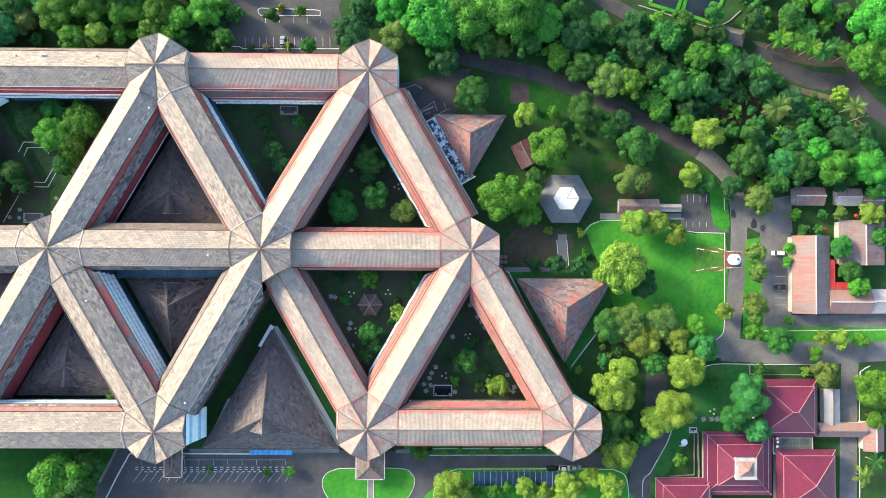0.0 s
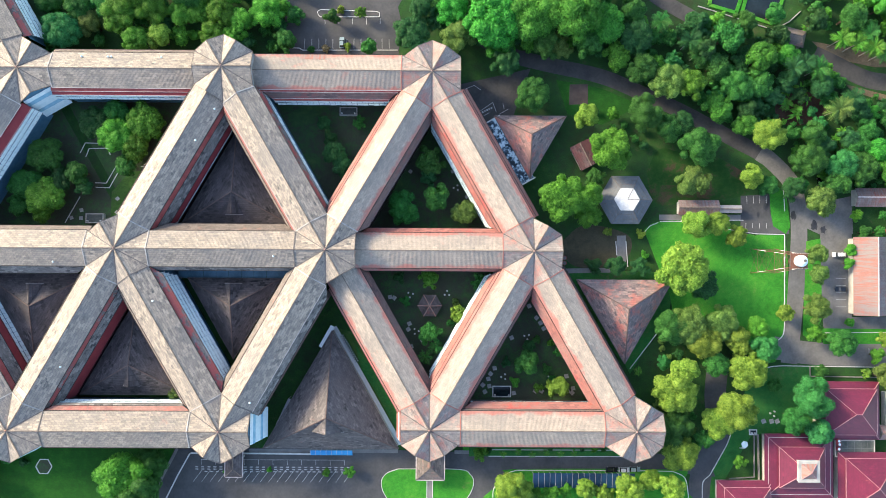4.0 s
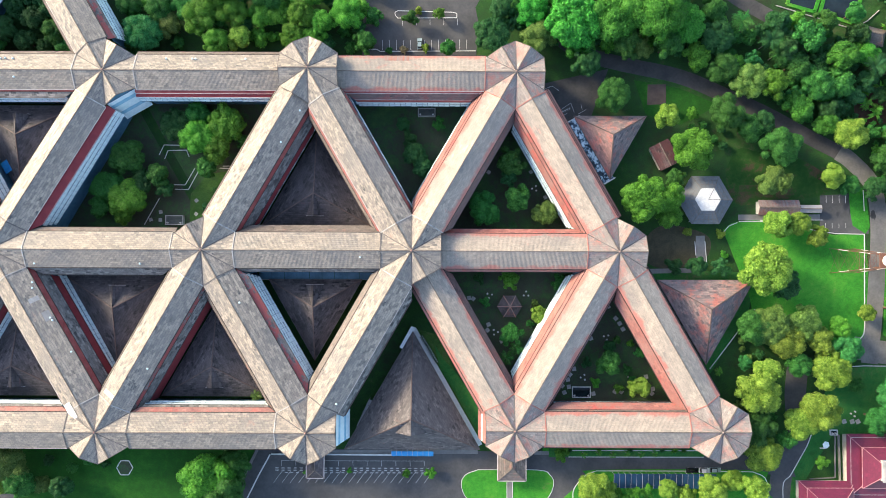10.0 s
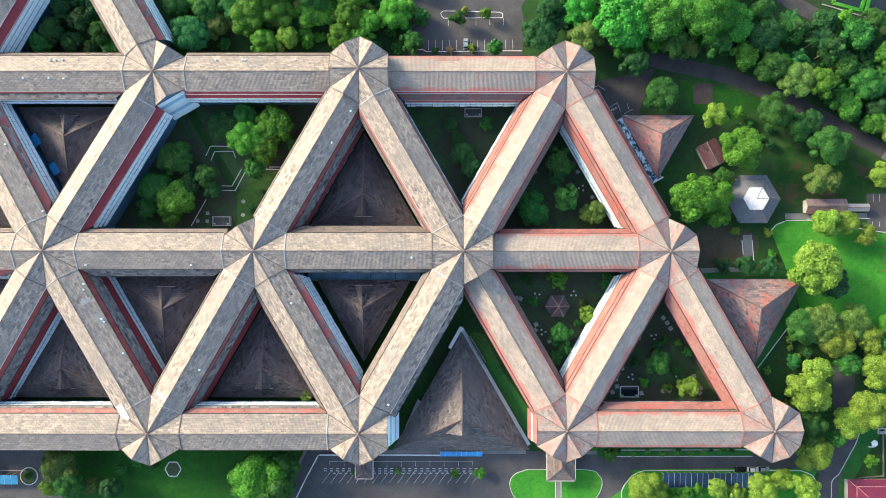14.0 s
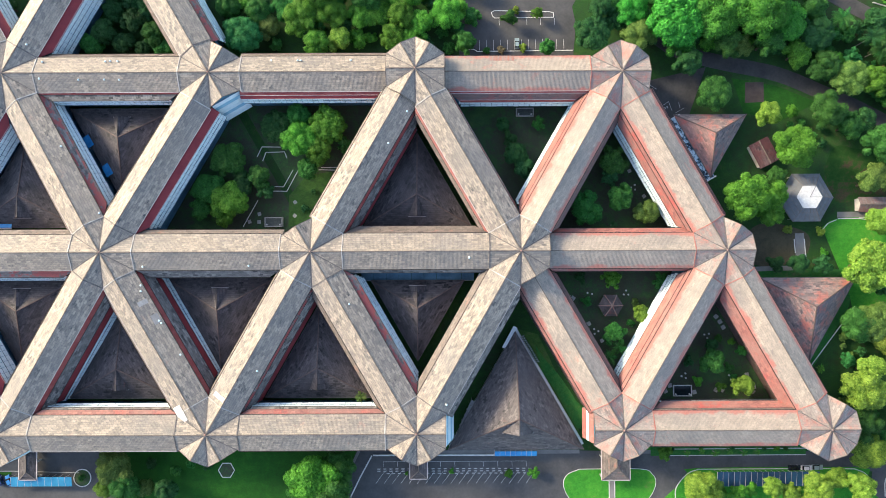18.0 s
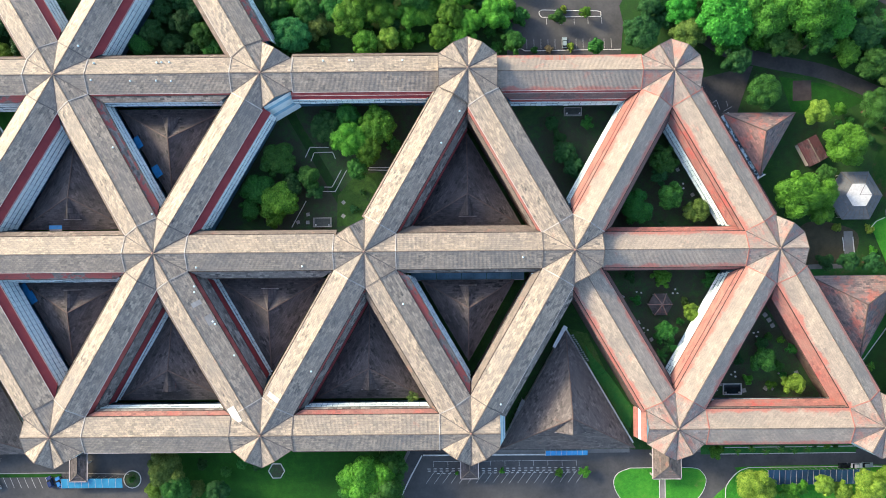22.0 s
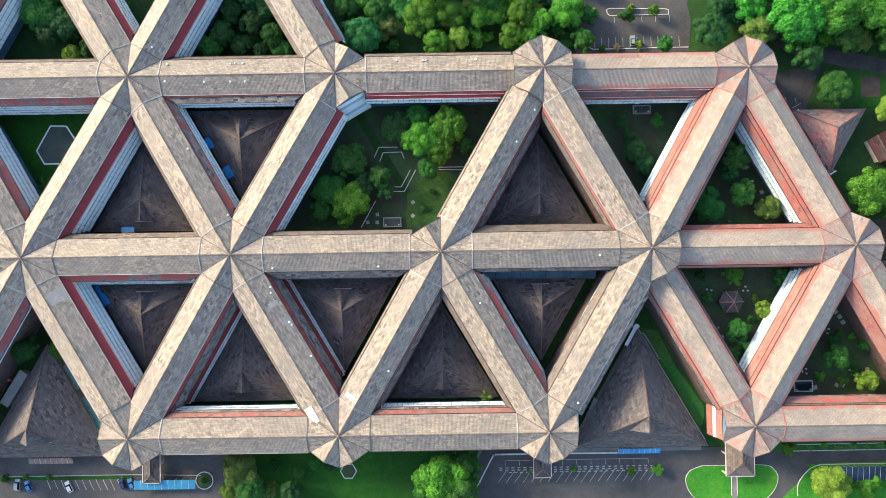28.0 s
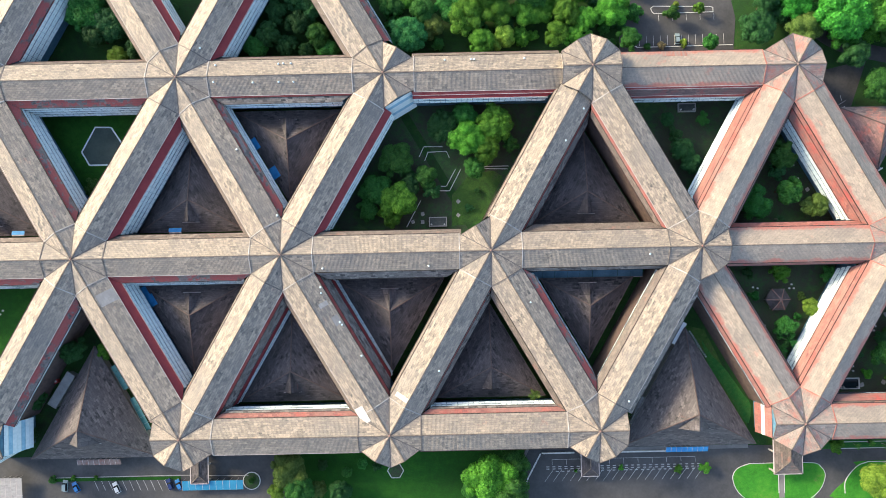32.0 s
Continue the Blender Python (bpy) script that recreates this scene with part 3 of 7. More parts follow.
def make_hub(h):
    P, z = node_place(*h), HUBS[h]
    if h[0] == 0:
        return
    east = is_east(h)
    tile = M["tile_hub_east"] if east else M["tile_west"]
    hub = thing("roof_hub", P.x, P.y, 0, 0,
                "star-shaped folded %s tile roof where wings meet" % ("reddish" if east else "grey"), "roof hub", "hubs of the triangular complex")
    cone = Build()
    cone.tube((0, 0, z - 0.1), (0, 0, z + 0.45), 0.55, 0.12, 10)
    cone.part("finial", M["tile_house"], hub, "small red clay finial")
    dist = []
    for k in range(6):
        zw = REACH[h].get(k)
        dist.append(STUB if zw is None or z - zw > 1.0 else JOIN)
    for k in range(6):
        a = math.radians(60 * k)
        ex, ey = Vector((math.cos(a), math.sin(a), 0)), Vector((-math.sin(a), math.cos(a), 0))
        d = dist[k]
        top = Vector((0, 0, z))
        end = ex * d + top
        for sgn in (1, -1):
            dv = min(d, dist[(k + sgn) % 6])
            t30 = math.tan(math.radians(30))
            v = ex * dv + ey * (sgn * dv * t30) + Vector((0, 0, z - PITCH * dv * t30))
            pts, uv = [top, end, v], [(0, 0), (d, 0), (dv, dv * t30 * 1.085)]
            if d > dv + 0.1:
                far = ex * d + ey * (sgn * dv * t30) + Vector((0, 0, z - PITCH * dv * t30))
                pts, uv = [top, end, far, v], [(0, 0), (d, 0), (d, dv * t30 * 1.085), (dv, dv * t30 * 1.085)]
            if sgn < 0:
                pts, uv = pts[::-1], uv[::-1]
            r = Build()
            r.slab(pts, 0.22, [(u0 + 40 * k, v0 + 13 * sgn) for u0, v0 in uv])
            r.part("roof_facet", tile, hub)
            if sgn > 0:
                c = Build()
                c.beam(top + Vector((0, 0, 0.05)), v + Vector((0, 0, 0.05)), 0.32, 0.12)
                c.part("valley_gutter", M["joint_dark"], hub)
        c = Build()
        c.beam(top + Vector((0, 0, 0.06)), end + Vector((0, 0, 0.06)), 0.36, 0.16)
        c.part("ridge_cap", M["ridge"], hub)
        zw = REACH[h].get(k)
        hw = d * math.tan(math.radians(30))
        ze = z - PITCH * hw  # eave height
        if zw is not None and z - zw <= 1.0:
            c = Build()
            for sgn in (1, -1):
                c.beam(end + Vector((0, 0, 0.08)), ex * d + ey * (sgn * hw) + Vector((0, 0, ze + 0.08)), 0.36, 0.14)
            c.part("joint_strip", M["joint_red"] if east else M["joint"] if (2 * h[1] + k + h[0]) % 3 else M["joint_dark"], hub, "cement joint strip between roofs")
            continue
        # free end: gable, wall and rows of white panels
        w, dd = Build(), d - 0.5
        hv = hw - 0.35
        low = 0.0 if zw is None else zw - 2.5
        f = lambda off, y, zz: ex * off + ey * y + Vector((0, 0, zz))
        w.face([f(dd, -hv, low), f(dd, hv, low), f(dd, hv, ze - 0.05), f(dd, 0, z - 0.25), f(dd, -hv, ze - 0.05)])
        w.part("wall", M["frame"] if zw is None else M["joint"], hub)
        trim = Build()
        for sgn in (1, -1):
            trim.beam(f(d + 0.02, 0, z - 0.1), f(d + 0.02, sgn * hw, ze - 0.1), 0.16, 0.3)
        trim.part("eave_trim", M["ridge"], hub)
        if zw is None:
            for r in range(5 if h == (3, 2) else 7):
                z1 = ze - 1.0 - r * 1.5
                if z1 < 2:
                    break
                w_out = 0.7 if (h, k) in JUTTING else 0.3
                p = Build()
                o = 0.30 + 0.42 * r if (h, k) in JUTTING else 0.08
                p.slab([f(dd + o, -hv, z1), f(dd + o + w_out, -hv, z1 - 1.05), f(dd + o + w_out, hv, z1 - 1.05), f(dd + o, hv, z1)], 0.12)
                p.part("facade_band", M["tile_skirt_east"] if h == (3, 2) and r != 2 else M["pale_blue"] if r % 3 == 1 else M["white"], hub, "sloping sunshade band")
                s = Build()
                s.slab([f(dd - 0.2, -hv, z1 - 1.15), f(dd + o + 0.2, -hv, z1 - 1.15), f(dd + o + 0.2, hv, z1 - 1.15), f(dd - 0.2, hv, z1 - 1.15)], 0.12)
                s.part("ledge", M["concrete"], hub)


# ---- halls inside the triangles ----
def make_hall(x, y, up, side, eave, apex, label, tile=None, gablet=(7.9, 3.2), shift=0.0, name="triangular_hall", sunset=None, wall=("concrete", 0.93)):
    """A triangular roof with three hips and a small vented gable. up: a corner points north."""
    tile = tile or M["tile_hall"]
    hall = thing(name, x, y, 0, 0 if up else 180, label, "hall roof", "halls in the triangles")
    R = side / math.sqrt(3)
    c = [Vector((R * math.cos(math.radians(a)), R * math.sin(math.radians(a)), eave)) for a in (90, 210, 330)]
    top = Vector((0, shift, apex))
    for k in range(3):
        p, q = c[k], c[(k + 1) % 3]
        r = Build()
        n = (q - p).normalized()
        u = lambda w: ((w - p).dot(n), ((w - p) - n * (w - p).dot(n)).length)
        r.slab([p, q, top], 0.25, [u(p), u(q), u(top)])
        r.part("roof_face", sunset if sunset and k == 2 else tile, hall)
    for k in range(3):
        b = Build()
        b.beam(c[k] + Vector((0, 0, 0.1)), top + Vector((0, 0, 0.1)), 0.4, 0.2)
        b.part("hip_cap", M["hip_dark"], hall)
        g = Build()
        p, q = c[k], c[(k + 1) % 3]
        g.beam(p - Vector((0, 0, 0.15)), q - Vector((0, 0, 0.15)), 0.3, 0.25)
        g.part("gutter", M["joint_dark"], hall)
    if gablet:
        # ridge running on level from the top, over the face that looks south
        rise = (apex - eave) / (side * 0.2887 + shift)
        run, half = gablet
        y1 = shift - run
        zb = apex - rise * run
        a, e = Vector((0, shift + 0.3, apex + 0.12)), Vector((0, y1, apex - 0.05))
        for sgn in (1, -1):
            r = Build()
            q = [a, e, Vector((sgn * half, y1, zb + 0.25))]
            if sgn < 0:
                q = q[::-1]
                r.slab(q[::-1], 0.15, [(0, 0), (run, 0), (run, 3)])
            else:
                r.slab(q[::-1], 0.15, [(0, 0), (run, 0), (run, 3)])
            r.part("gablet_roof", tile, hall)
        v = Build()
        v.face([Vector((-half * 0.9, y1 + 0.15, zb)), Vector((half * 0.9, y1 + 0.15, zb)), Vector((0, y1 + 0.15, apex - 0.2))])
        v.part("vent", M["joint_dark"], hall)
        t = Build()
        t.beam((-half, y1 - 0.1, zb + 0.1), (half, y1 - 0.1, zb + 0.1), 0.22, 0.22)
        t.part("gablet_sill", M["gutter"], hall)
    for n in range(3):
        w = Build()
        p, q = c[n] * wall[1], c[(n + 1) % 3] * wall[1]
        w.face([Vector((p.x, p.y, 0)), Vector((q.x, q.y, 0)), Vector((q.x, q.y, eave)), Vector((p.x, p.y, eave))])
        w.part("wall", M[wall[0]], hall)
    return hall


def tri_centre(*hubs):
    ps = [node_place(*h) for h in hubs]
    return sum(ps, Vector()) / 3


for _a, _b in WINGS:
    make_wing(_a, _b)
for _h in HUBS:
    make_hub(_h)

HALL = "dark brown tiled triangular hall roof inside a ring of wings"
for _hubs, _up in ((((2, -1), (2, 0), (1, -1)), True), (((1, -1), (1, 0), (2, 0)), False), (((2, 1), (2, 2), (1, 1)), True),
                   (((2, -2), (2, -1), (1, -2)), True), (((2, -1), (2, 0), (3, -1)), False), (((3, -1), (3, 0), (2, 0)), True),
                   (((2, 0), (2, 1), (3, 0)), False), (((3, 0), (3, 1), (2, 1)), True), (((2, 1), (2, 2), (3, 1)), False)):
    _c = tri_centre(*_hubs)
    _open = _hubs == ((2, 1), (2, 2), (3, 1))
    make_hall(_c.x, _c.y + (0.5 if _open else 0.0), _up, 34.0 if _open else 39.5, 5.6, 10.0, HALL)
make_hall(-60.0, -54.6, True, 49.5, 4.8, 15.1, "large grey-brown tiled triangular hall roof beside the car park", M["tile_hall_grey"], (5.9, 5.6), -0.6, wall=("kerb", 0.985))
make_hall(-276.5, -55.5, True, 47.0, 4.8, 15.6, "large grey-brown tiled triangular hall roof beside the drive", M["tile_hall_grey"], (5.9, 5.6), -0.6)
make_hall(12.3, 45.8, False, 26.8, 5.0, 9.6, "reddish tiled triangular pavilion roof against a wing", M["tile_pavilion"], None, 0.0, "triangular_pavilion", M["tile_pavilion_red"])
make_hall(47.3, -17.0, False, 35.5, 5.0, 10.0, "grey and red mottled triangular pavilion roof against a wing", M["tile_pavilion"], None, 0.0, "triangular_pavilion")

# ---- ground ----
def patch(name, pts, z, mat, label, kind="structure", thick=0.3, category=""):
    """A flat piece of ground with an outline, as a thin slab."""
    b = Build()
    b.slab([Vector((x, y, z)) for x, y in pts], thick)
    ob = new(name, b.mesh(name, mat))
    return tagged(ob, label, category or name, kind=kind)


patch("ground", [(-3000, -3000), (3000, -3000), (3000, 3000), (-3000, 3000)], 0.0, M["ground"], "dark soil and rough grass ground")
def ribbon(name, pts, width, z, mat, label, thick=0.25, kind="structure", widths=None):
    """A road or path along a line, with mitred bends."""
    b = Build()
    ps = [Vector((x, y, 0)) for x, y in pts]
    left, right = [], []
    for n, p in enumerate(ps):
        d = (ps[min(n + 1, len(ps) - 1)] - ps[max(n - 1, 0)]).normalized()
        s = Vector((-d.y, d.x, 0)) * ((widths[n] if widths else width) / 2)
        left.append(p + s + Vector((0, 0, z)))
        right.append(p - s + Vector((0, 0, z)))
    for n in range(len(ps) - 1):
        b.slab([right[n], right[n + 1], left[n + 1], left[n]], thick)
    return tagged(new(name, b.mesh(name, mat)), label, name, kind=kind)


def smooth(pts, n=5):
    """Catmull-Rom through the points."""
    ps = [Vector((*p, 0)) for p in pts]
    ps = [ps[0] * 2 - ps[1]] + ps + [ps[-1] * 2 - ps[-2]]
    out = []
    for i in range(1, len(ps) - 2):
        a, b, c, d = ps[i - 1:i + 3]
        for k in range(n):
            t = k / n
            v = 0.5 * ((2 * b) + (c - a) * t + (2 * a - 5 * b + 4 * c - d) * t * t + (3 * b - a - 3 * c + d) * t ** 3)
            out.append((v.x, v.y))
    out.append((ps[-2].x, ps[-2].y))
    return out


def kerb(pts, label="pale painted kerb along the paving", w=0.28, h=0.22, mat=None, name="kerb"):
    b = Build()
    for p, q in zip(pts, pts[1:]):
        b.beam((*p, h / 2), (*q, h / 2), w, h)
    return tagged(new(name, b.mesh(name, mat or M["kerb"])), label, name, kind="structure")


# ---- roads, paving, lawns ----
Z_LAWN, Z_ROAD, Z_LINE = 0.05, 0.08, 0.092
patch("road", [(-79.9, 75.3),(-79.8, 110.5),(-28.8, 111),(-37.2, 95.9),(-35.8, 89.4),(-37, 75.7)], Z_ROAD, M["asphalt"], "grey asphalt car park with white bay lines")
ribbon("road", smooth([(-7.2, 85.4),(3.5, 78.6),(18.5, 74.5),(39.9, 69.9),(57.1, 62.8),(72.1, 56),(89.3, 46.7),(100, 41.2)]), 5.6, Z_ROAD + 0.01, M["asphalt_dark"], "winding asphalt road under trees")
ribbon("road", smooth([(99.6, 41.4),(104.7, 37.8),(112.5, 28.4),(114.5, 13.4),(113.4, -7.9),(112.3, -20.7),(110.5, -37.7)]), 6.2, Z_ROAD + 0.014, M["asphalt_worn"], "worn asphalt lane past the open lawn")
patch("road", [(-15.6, 66),(13.1, 72.7),(5.8, 52.3),(-5.3, 52.2)], Z_ROAD, M["asphalt_dark"], "dark asphalt yard beside a wing")
ribbon("road", smooth([(54.9, 105.5),(61.3, 100.1),(66.7, 96.9),(76.4, 91.6)]), 5.5, Z_ROAD, M["asphalt_dark"], "narrow asphalt lane through the wood")
ribbon("road", smooth([(120.6, 79.1),(128.2, 75.5),(141.2, 69.5),(156.3, 67.1),(167.1, 57.9),(186.5, 44)]), 6.5, Z_ROAD, M["asphalt_dark"], "narrow asphalt lane through the wood")
ribbon("road", smooth([(152.3, 108.7),(153.3, 95.7),(154.7, 82.6),(159.6, 67.5)]), 3.8, Z_ROAD + 0.006, M["asphalt_dark"], "narrow asphalt lane through the wood")
ribbon("road", smooth([(104.5, -31.8),(119.1, -33.9),(140.5, -34.4),(159.9, -33.7),(198.7, -31)]), 8.5, Z_ROAD + 0.005, M["asphalt_worn"], "wide asphalt drive between gardens")
ribbon("road", [(123.4, -23.2),(138.4, -22.7),(198.8, -21.6)], 5.2, Z_ROAD + 0.015, M["asphalt_worn"], "asphalt lane in front of houses")
ribbon("road", [(156.6, -34.4),(155.9, -50.3),(155.1, -105.2)], 6.5, Z_ROAD, M["asphalt_worn"], "asphalt drive beside purple roofed buildings")
patch("lawn", [(103.2, 27.3),(109.4, 28.4),(111.1, 13.4),(109.4, 10.8),(104.7, 13.8),(103.8, 18.7)], 0.13, M["lawn"], "grass verge beside the forecourt")
kerb([(108.6, 28.4), (109, 19.4)])
patch("earth_patch", [(119.6, 84), (152.1, 78.3), (157.5, 74.4), (143.4, 74.3), (126, 78)], 0.05, M["earth"], "bare brown earth under palms")
patch("earth_patch", smooth([(105.8, 62.7), (114.0, 66.0), (122.8, 62.0), (125.0, 57.0), (119.5, 53.2), (110.8, 51.6), (106.0, 56.0), (105.8, 62.7)], 4)[:-1], 0.05, M["red_earth"], "bare brown earth in the wood")
patch("earth_patch", [(132.5, 67.7), (151.9, 62.7), (149.8, 60.5), (134.6, 65.2)], 0.05, M["earth"], "bare earth bank beside the lane")
patch("road", [(116.7, 21.6),(134.4, 25.3),(134.8, 11),(123.6, 10.1),(116.7, 13.4)], Z_ROAD + 0.006, M["asphalt_worn"], "worn asphalt yard before houses")
patch("road", [(92.5, 25.1),(104.7, 25.8),(107.5, 13.4),(110.7, 12.3),(110.7, 10.8),(92.4, 10.7)], Z_ROAD + 0.004, M["asphalt"], "worn asphalt forecourt with parking bays")
patch("road", [(122.5, 10.9),(134.3, 11),(134.2, -20.6),(120.2, -20.7)], Z_ROAD + 0.008, M["asphalt_worn"], "asphalt car park beside a red roofed house")
patch("road", [(-14.7, -70.9),(61.4, -71.6),(80.5, -74.1),(82.7, -80),(61.4, -77.9),(-10.5, -79.3)], Z_ROAD, M["asphalt"], "asphalt drive along a wing")
ribbon("road", smooth([(75.8, -105.2),(76.7, -84.2),(78.8, -74.8),(83.7, -65.3),(82.7, -50.5),(83.8, -37.8)]), 8.0, Z_ROAD + 0.012, M["asphalt"], "asphalt drive under trees")
patch("road", [(-316, -113.2),(-317.3, -70.1),(-251.9, -69),(-212.8, -68.9),(-209.4, -79.3),(-206.6, -113.3)], Z_ROAD, M["asphalt"], "asphalt car park with slanted bays")
patch("road", [(-127.5, -88.9),(-118.4, -70.2),(-44.2, -70.7),(-2.1, -71.7),(-1.8, -113.5),(-131.2, -113.4)], Z_ROAD + 0.002, M["asphalt"], "asphalt car park with slanted bays")
patch("road", [(-3.0, -77.6), (9.5, -77.2), (9.5, -113.4), (-3.0, -113.4)], Z_ROAD - 0.004, M["asphalt"], "asphalt drive beside a planted island")
patch("lawn", smooth([(-35.7, -77.8),(-13.4, -77.8),(-8.8, -79.7),(-7.5, -83.2),(-10, -88.5),(-16.7, -93.7),(-33.5, -93.7),(-39.8, -88.5),(-41.9, -83.3),(-40.3, -79.7),(-35.7, -77.8)], 4)[:-1], 0.2, M["lawn"], "bright green rounded lawn in front of a porch")
kerb(smooth([(-35.7, -77.8),(-13.4, -77.8),(-8.8, -79.7),(-7.5, -83.2),(-10, -88.5),(-16.7, -93.7)], 4), "pale kerb round the lawn", 0.2, 0.25)
kerb(smooth([(-33.5, -93.7),(-39.8, -88.5),(-41.9, -83.3),(-40.3, -79.7),(-35.7, -77.8)], 4), "pale kerb round the lawn", 0.2, 0.25)
ribbon("pavement", [(-23.9, -82.2),(-23.8, -90.6)], 2.0, 0.24, M["paving"], "paved path across the lawn")
for _x in (-24.9, -22.8):
    kerb([(_x, -82.2), (_x, -88.9)], "pale edging of a path", 0.25, 0.32)
patch("lawn", [(-206.6, -68.9),(-118.4, -68.8),(-126.4, -88.9),(-131.2, -113.4),(-205.6, -113.3)], Z_LAWN, M["shaded_grass"], "broad shaded lawn beside a wing")
patch("lawn", smooth([(56, 12),(61.8, 15.2),(80.6, 15.8),(97.8, 10.1),(109.2, 10.8),(109, -29.2),(101.9, -37.7),(87, -29.3),(68.9, -20.9),(65.7, -12.4),(61.4, -1.8)], 3), Z_LAWN, M["lawn"], "bright green open lawn")
patch("lawn", [(24.1, -6.2),(28.3, -3.2),(67.8, -3.9),(65.7, -17.7),(50.8, -42.1),(48.6, -37.9),(33.7, -23.2)], 0.03, M["garden"], "grass strip beside a pavilion")
patch("lawn", [(96.6, -39.9),(123.3, -38.1),(123.2, -63.1),(96.5, -64.2),(86.9, -80),(79.5, -92.6),(78.4, -80.4),(89.1, -63.1)], 0.04, M["garden"], "garden lawn beside purple roofs")
for _c, _r in (((103.8, 23.6), 1.6), ((104.7, 19.4), 2.0), ((102.1, 21.1), 1.2), ((100, 30), 0.9), ((119.9, 13.9), 1.6), ((123.6, 12.6), 1.1), ((112.4, 17.7), 1.2), ((106, 26.6), 0.8), ((99.1, 18), 0.8)):
    _q = random.Random(int(_c[0] * 7 + _c[1] * 3))
    patch("puddle", [(_c[0] + _r * _q.uniform(0.5, 1.2) * math.cos(k * 0.57), _c[1] + 1.5 * _r * _q.uniform(0.5, 1.2) * math.sin(k * 0.57)) for k in range(11)], Z_ROAD + 0.03, M["damp"], "dark damp stain on worn asphalt", thick=0.02)
patch("earth_patch", smooth([(25.5, 7.6),(32.6, 13.4),(43.2, 12.6),(51.1, 8.8),(49.6, 1.3),(40.1, -2.3),(30.5, -2),(25.6, 2.3),(25.5, 7.6)], 4)[:-1], 0.06, M["soil"], "trodden brown earth beside a wing")
# Lighter grass laid where sun reaches: the lit strip is in the colour.
patch("lawn", smooth([(-52.0, -31.6), (-48.1, -37.4), (-43.0, -43.1), (-36.7, -52.5), (-34.4, -56.1), (-35.3, -62.9), (-38.4, -59.7), (-44.4, -48.9), (-49.6, -41.0), (-52.0, -31.6)], 2)[:-1], 0.16, M["garden"], "sunlit grass strip beside an open hall")
patch("verge", [(-9.3, -73.0), (48.5, -72.8), (48.5, -66.0), (-9.3, -66.0)], 0.16, M["garden"], "green verge with small palms below a wing")
for _y in (-70.5, -72.9):
    kerb([(-2.0, _y), (48.5, _y + 0.15)], "pale kerb of a verge along the drive", 0.3, 0.22)
kerb([(-112.8, -72.3), (-100.7, -72.3)], "low pale wall along the car park", 0.5, 0.6)
kerb([(-94, -72.3), (-64.7, -72.4)], "low pale wall along the car park", 0.5, 0.6)
kerb([(-113.2, -72.5), (-117.6, -80.6), (-121.9, -89.4)], "pale kerb between lawn and car park", 0.5)
patch("slab_pad", [(27.9, 66.8),(34.8, 66.9),(34.8, 59.4),(27.7, 59.1)], 0.12, M["slab_brown"], "dark brown square slab in the grass")
patch("lawn", [(22.8, 68.5),(39.9, 65.4),(54.9, 59.1),(39.9, 51.5),(27.1, 55.6)], 0.04, M["shaded_grass"], "grass patch below the road")
patch("lawn", smooth([(57.1, 34.5),(61.8, 42.6),(69.9, 41.4),(80.7, 40.6),(92.5, 34.7),(96.8, 28.3),(90.3, 24.4),(74.2, 23.4),(63.1, 21.2),(58.4, 25.9),(57.1, 34.5)], 4)[:-1], 0.03, M["thin_grass"], "worn grass and reddish earth beside the hexagonal pavilion")
patch("lawn", [(117.1, 8.1),(122.5, 9.2),(123, -20.7),(119.1, -29.2),(115.7, -27.1)], 0.10, M["lawn"], "grass verge with shrubs")
patch("lawn", [(122.3, -24.5),(170.3, -24.7),(170.2, -29.9),(123.4, -30.4)], 0.12, M["lawn"], "planted verge between two lanes")
patch("lawn", smooth([(4.3, -79.2),(8.5, -77.6),(66.7, -77.5),(71.6, -80.4),(72.5, -86.3),(72, -92.6),(-0.9, -92.6),(0.1, -84.7),(4.3, -79.2)], 3)[:-1], 0.12, M["lawn"], "planted island beside the carport")
kerb(smooth([(-0.3, -89.5),(0.1, -84.7),(4.3, -79.7),(8.5, -78)], 4))
kerb([(8.5, -78),(52.9, -77.9),(66.7, -78.1)])
kerb(smooth([(66.7, -78.1),(71.2, -80.4),(72.5, -86.3),(72.5, -88.8)], 4))
kerb([(62, 15.2),(69.9, 15.3),(98.2, 10.8),(109, 10.6)])
kerb([(109, 10.6),(108.8, -23.9)])
kerb(smooth([(108.8, -23.9),(108, -27.5),(104.5, -30.3),(102, -31.8)], 4))
kerb([(123.4, -26.2),(170.3, -25.6)])
kerb(smooth([(99.8, -40.9),(104.5, -38.8),(119.1, -38.7),(144.8, -38.9)], 3))
kerb([(80.5, -79.6),(86.9, -68.4),(93.8, -50.5)])
kerb(smooth([(77.8, -88.4),(78, -82.1),(80.5, -79.6)], 3))
kerb([(24.1, -3.7),(27.3, -4.5),(35.8, -21),(50.8, -50.6)], "white drain edge along a wing", 0.4, 0.3)
kerb([(50.8, -40),(67.8, -17.7)], "low pale edging along grass")
kerb([(-14.5, 62.8),(-2.7, 41.5),(12.8, 13.3)], "white drain edge along a wing", 0.4, 0.3)
kerb([(45.4, 7.7),(45.8, 2.4)], "white low rail beside a path"); kerb([(49.2, 7.7),(49.9, -1.9)], "white low rail beside a path")
kerb([(61.4, 14.8),(58.2, 13.5),(56, 10.9)]); kerb([(69.9, 15.7),(93.5, 15.9)])
ribbon("pavement", [(47.5, 9.8),(47.7, -2.9)], 3.4, 0.07, M["paving"], "paved path to the pavilion")
ribbon("pavement", [(25.2, -3.7),(45.4, -3.2)], 1.8, 0.07, M["paving"], "paved path between grass")
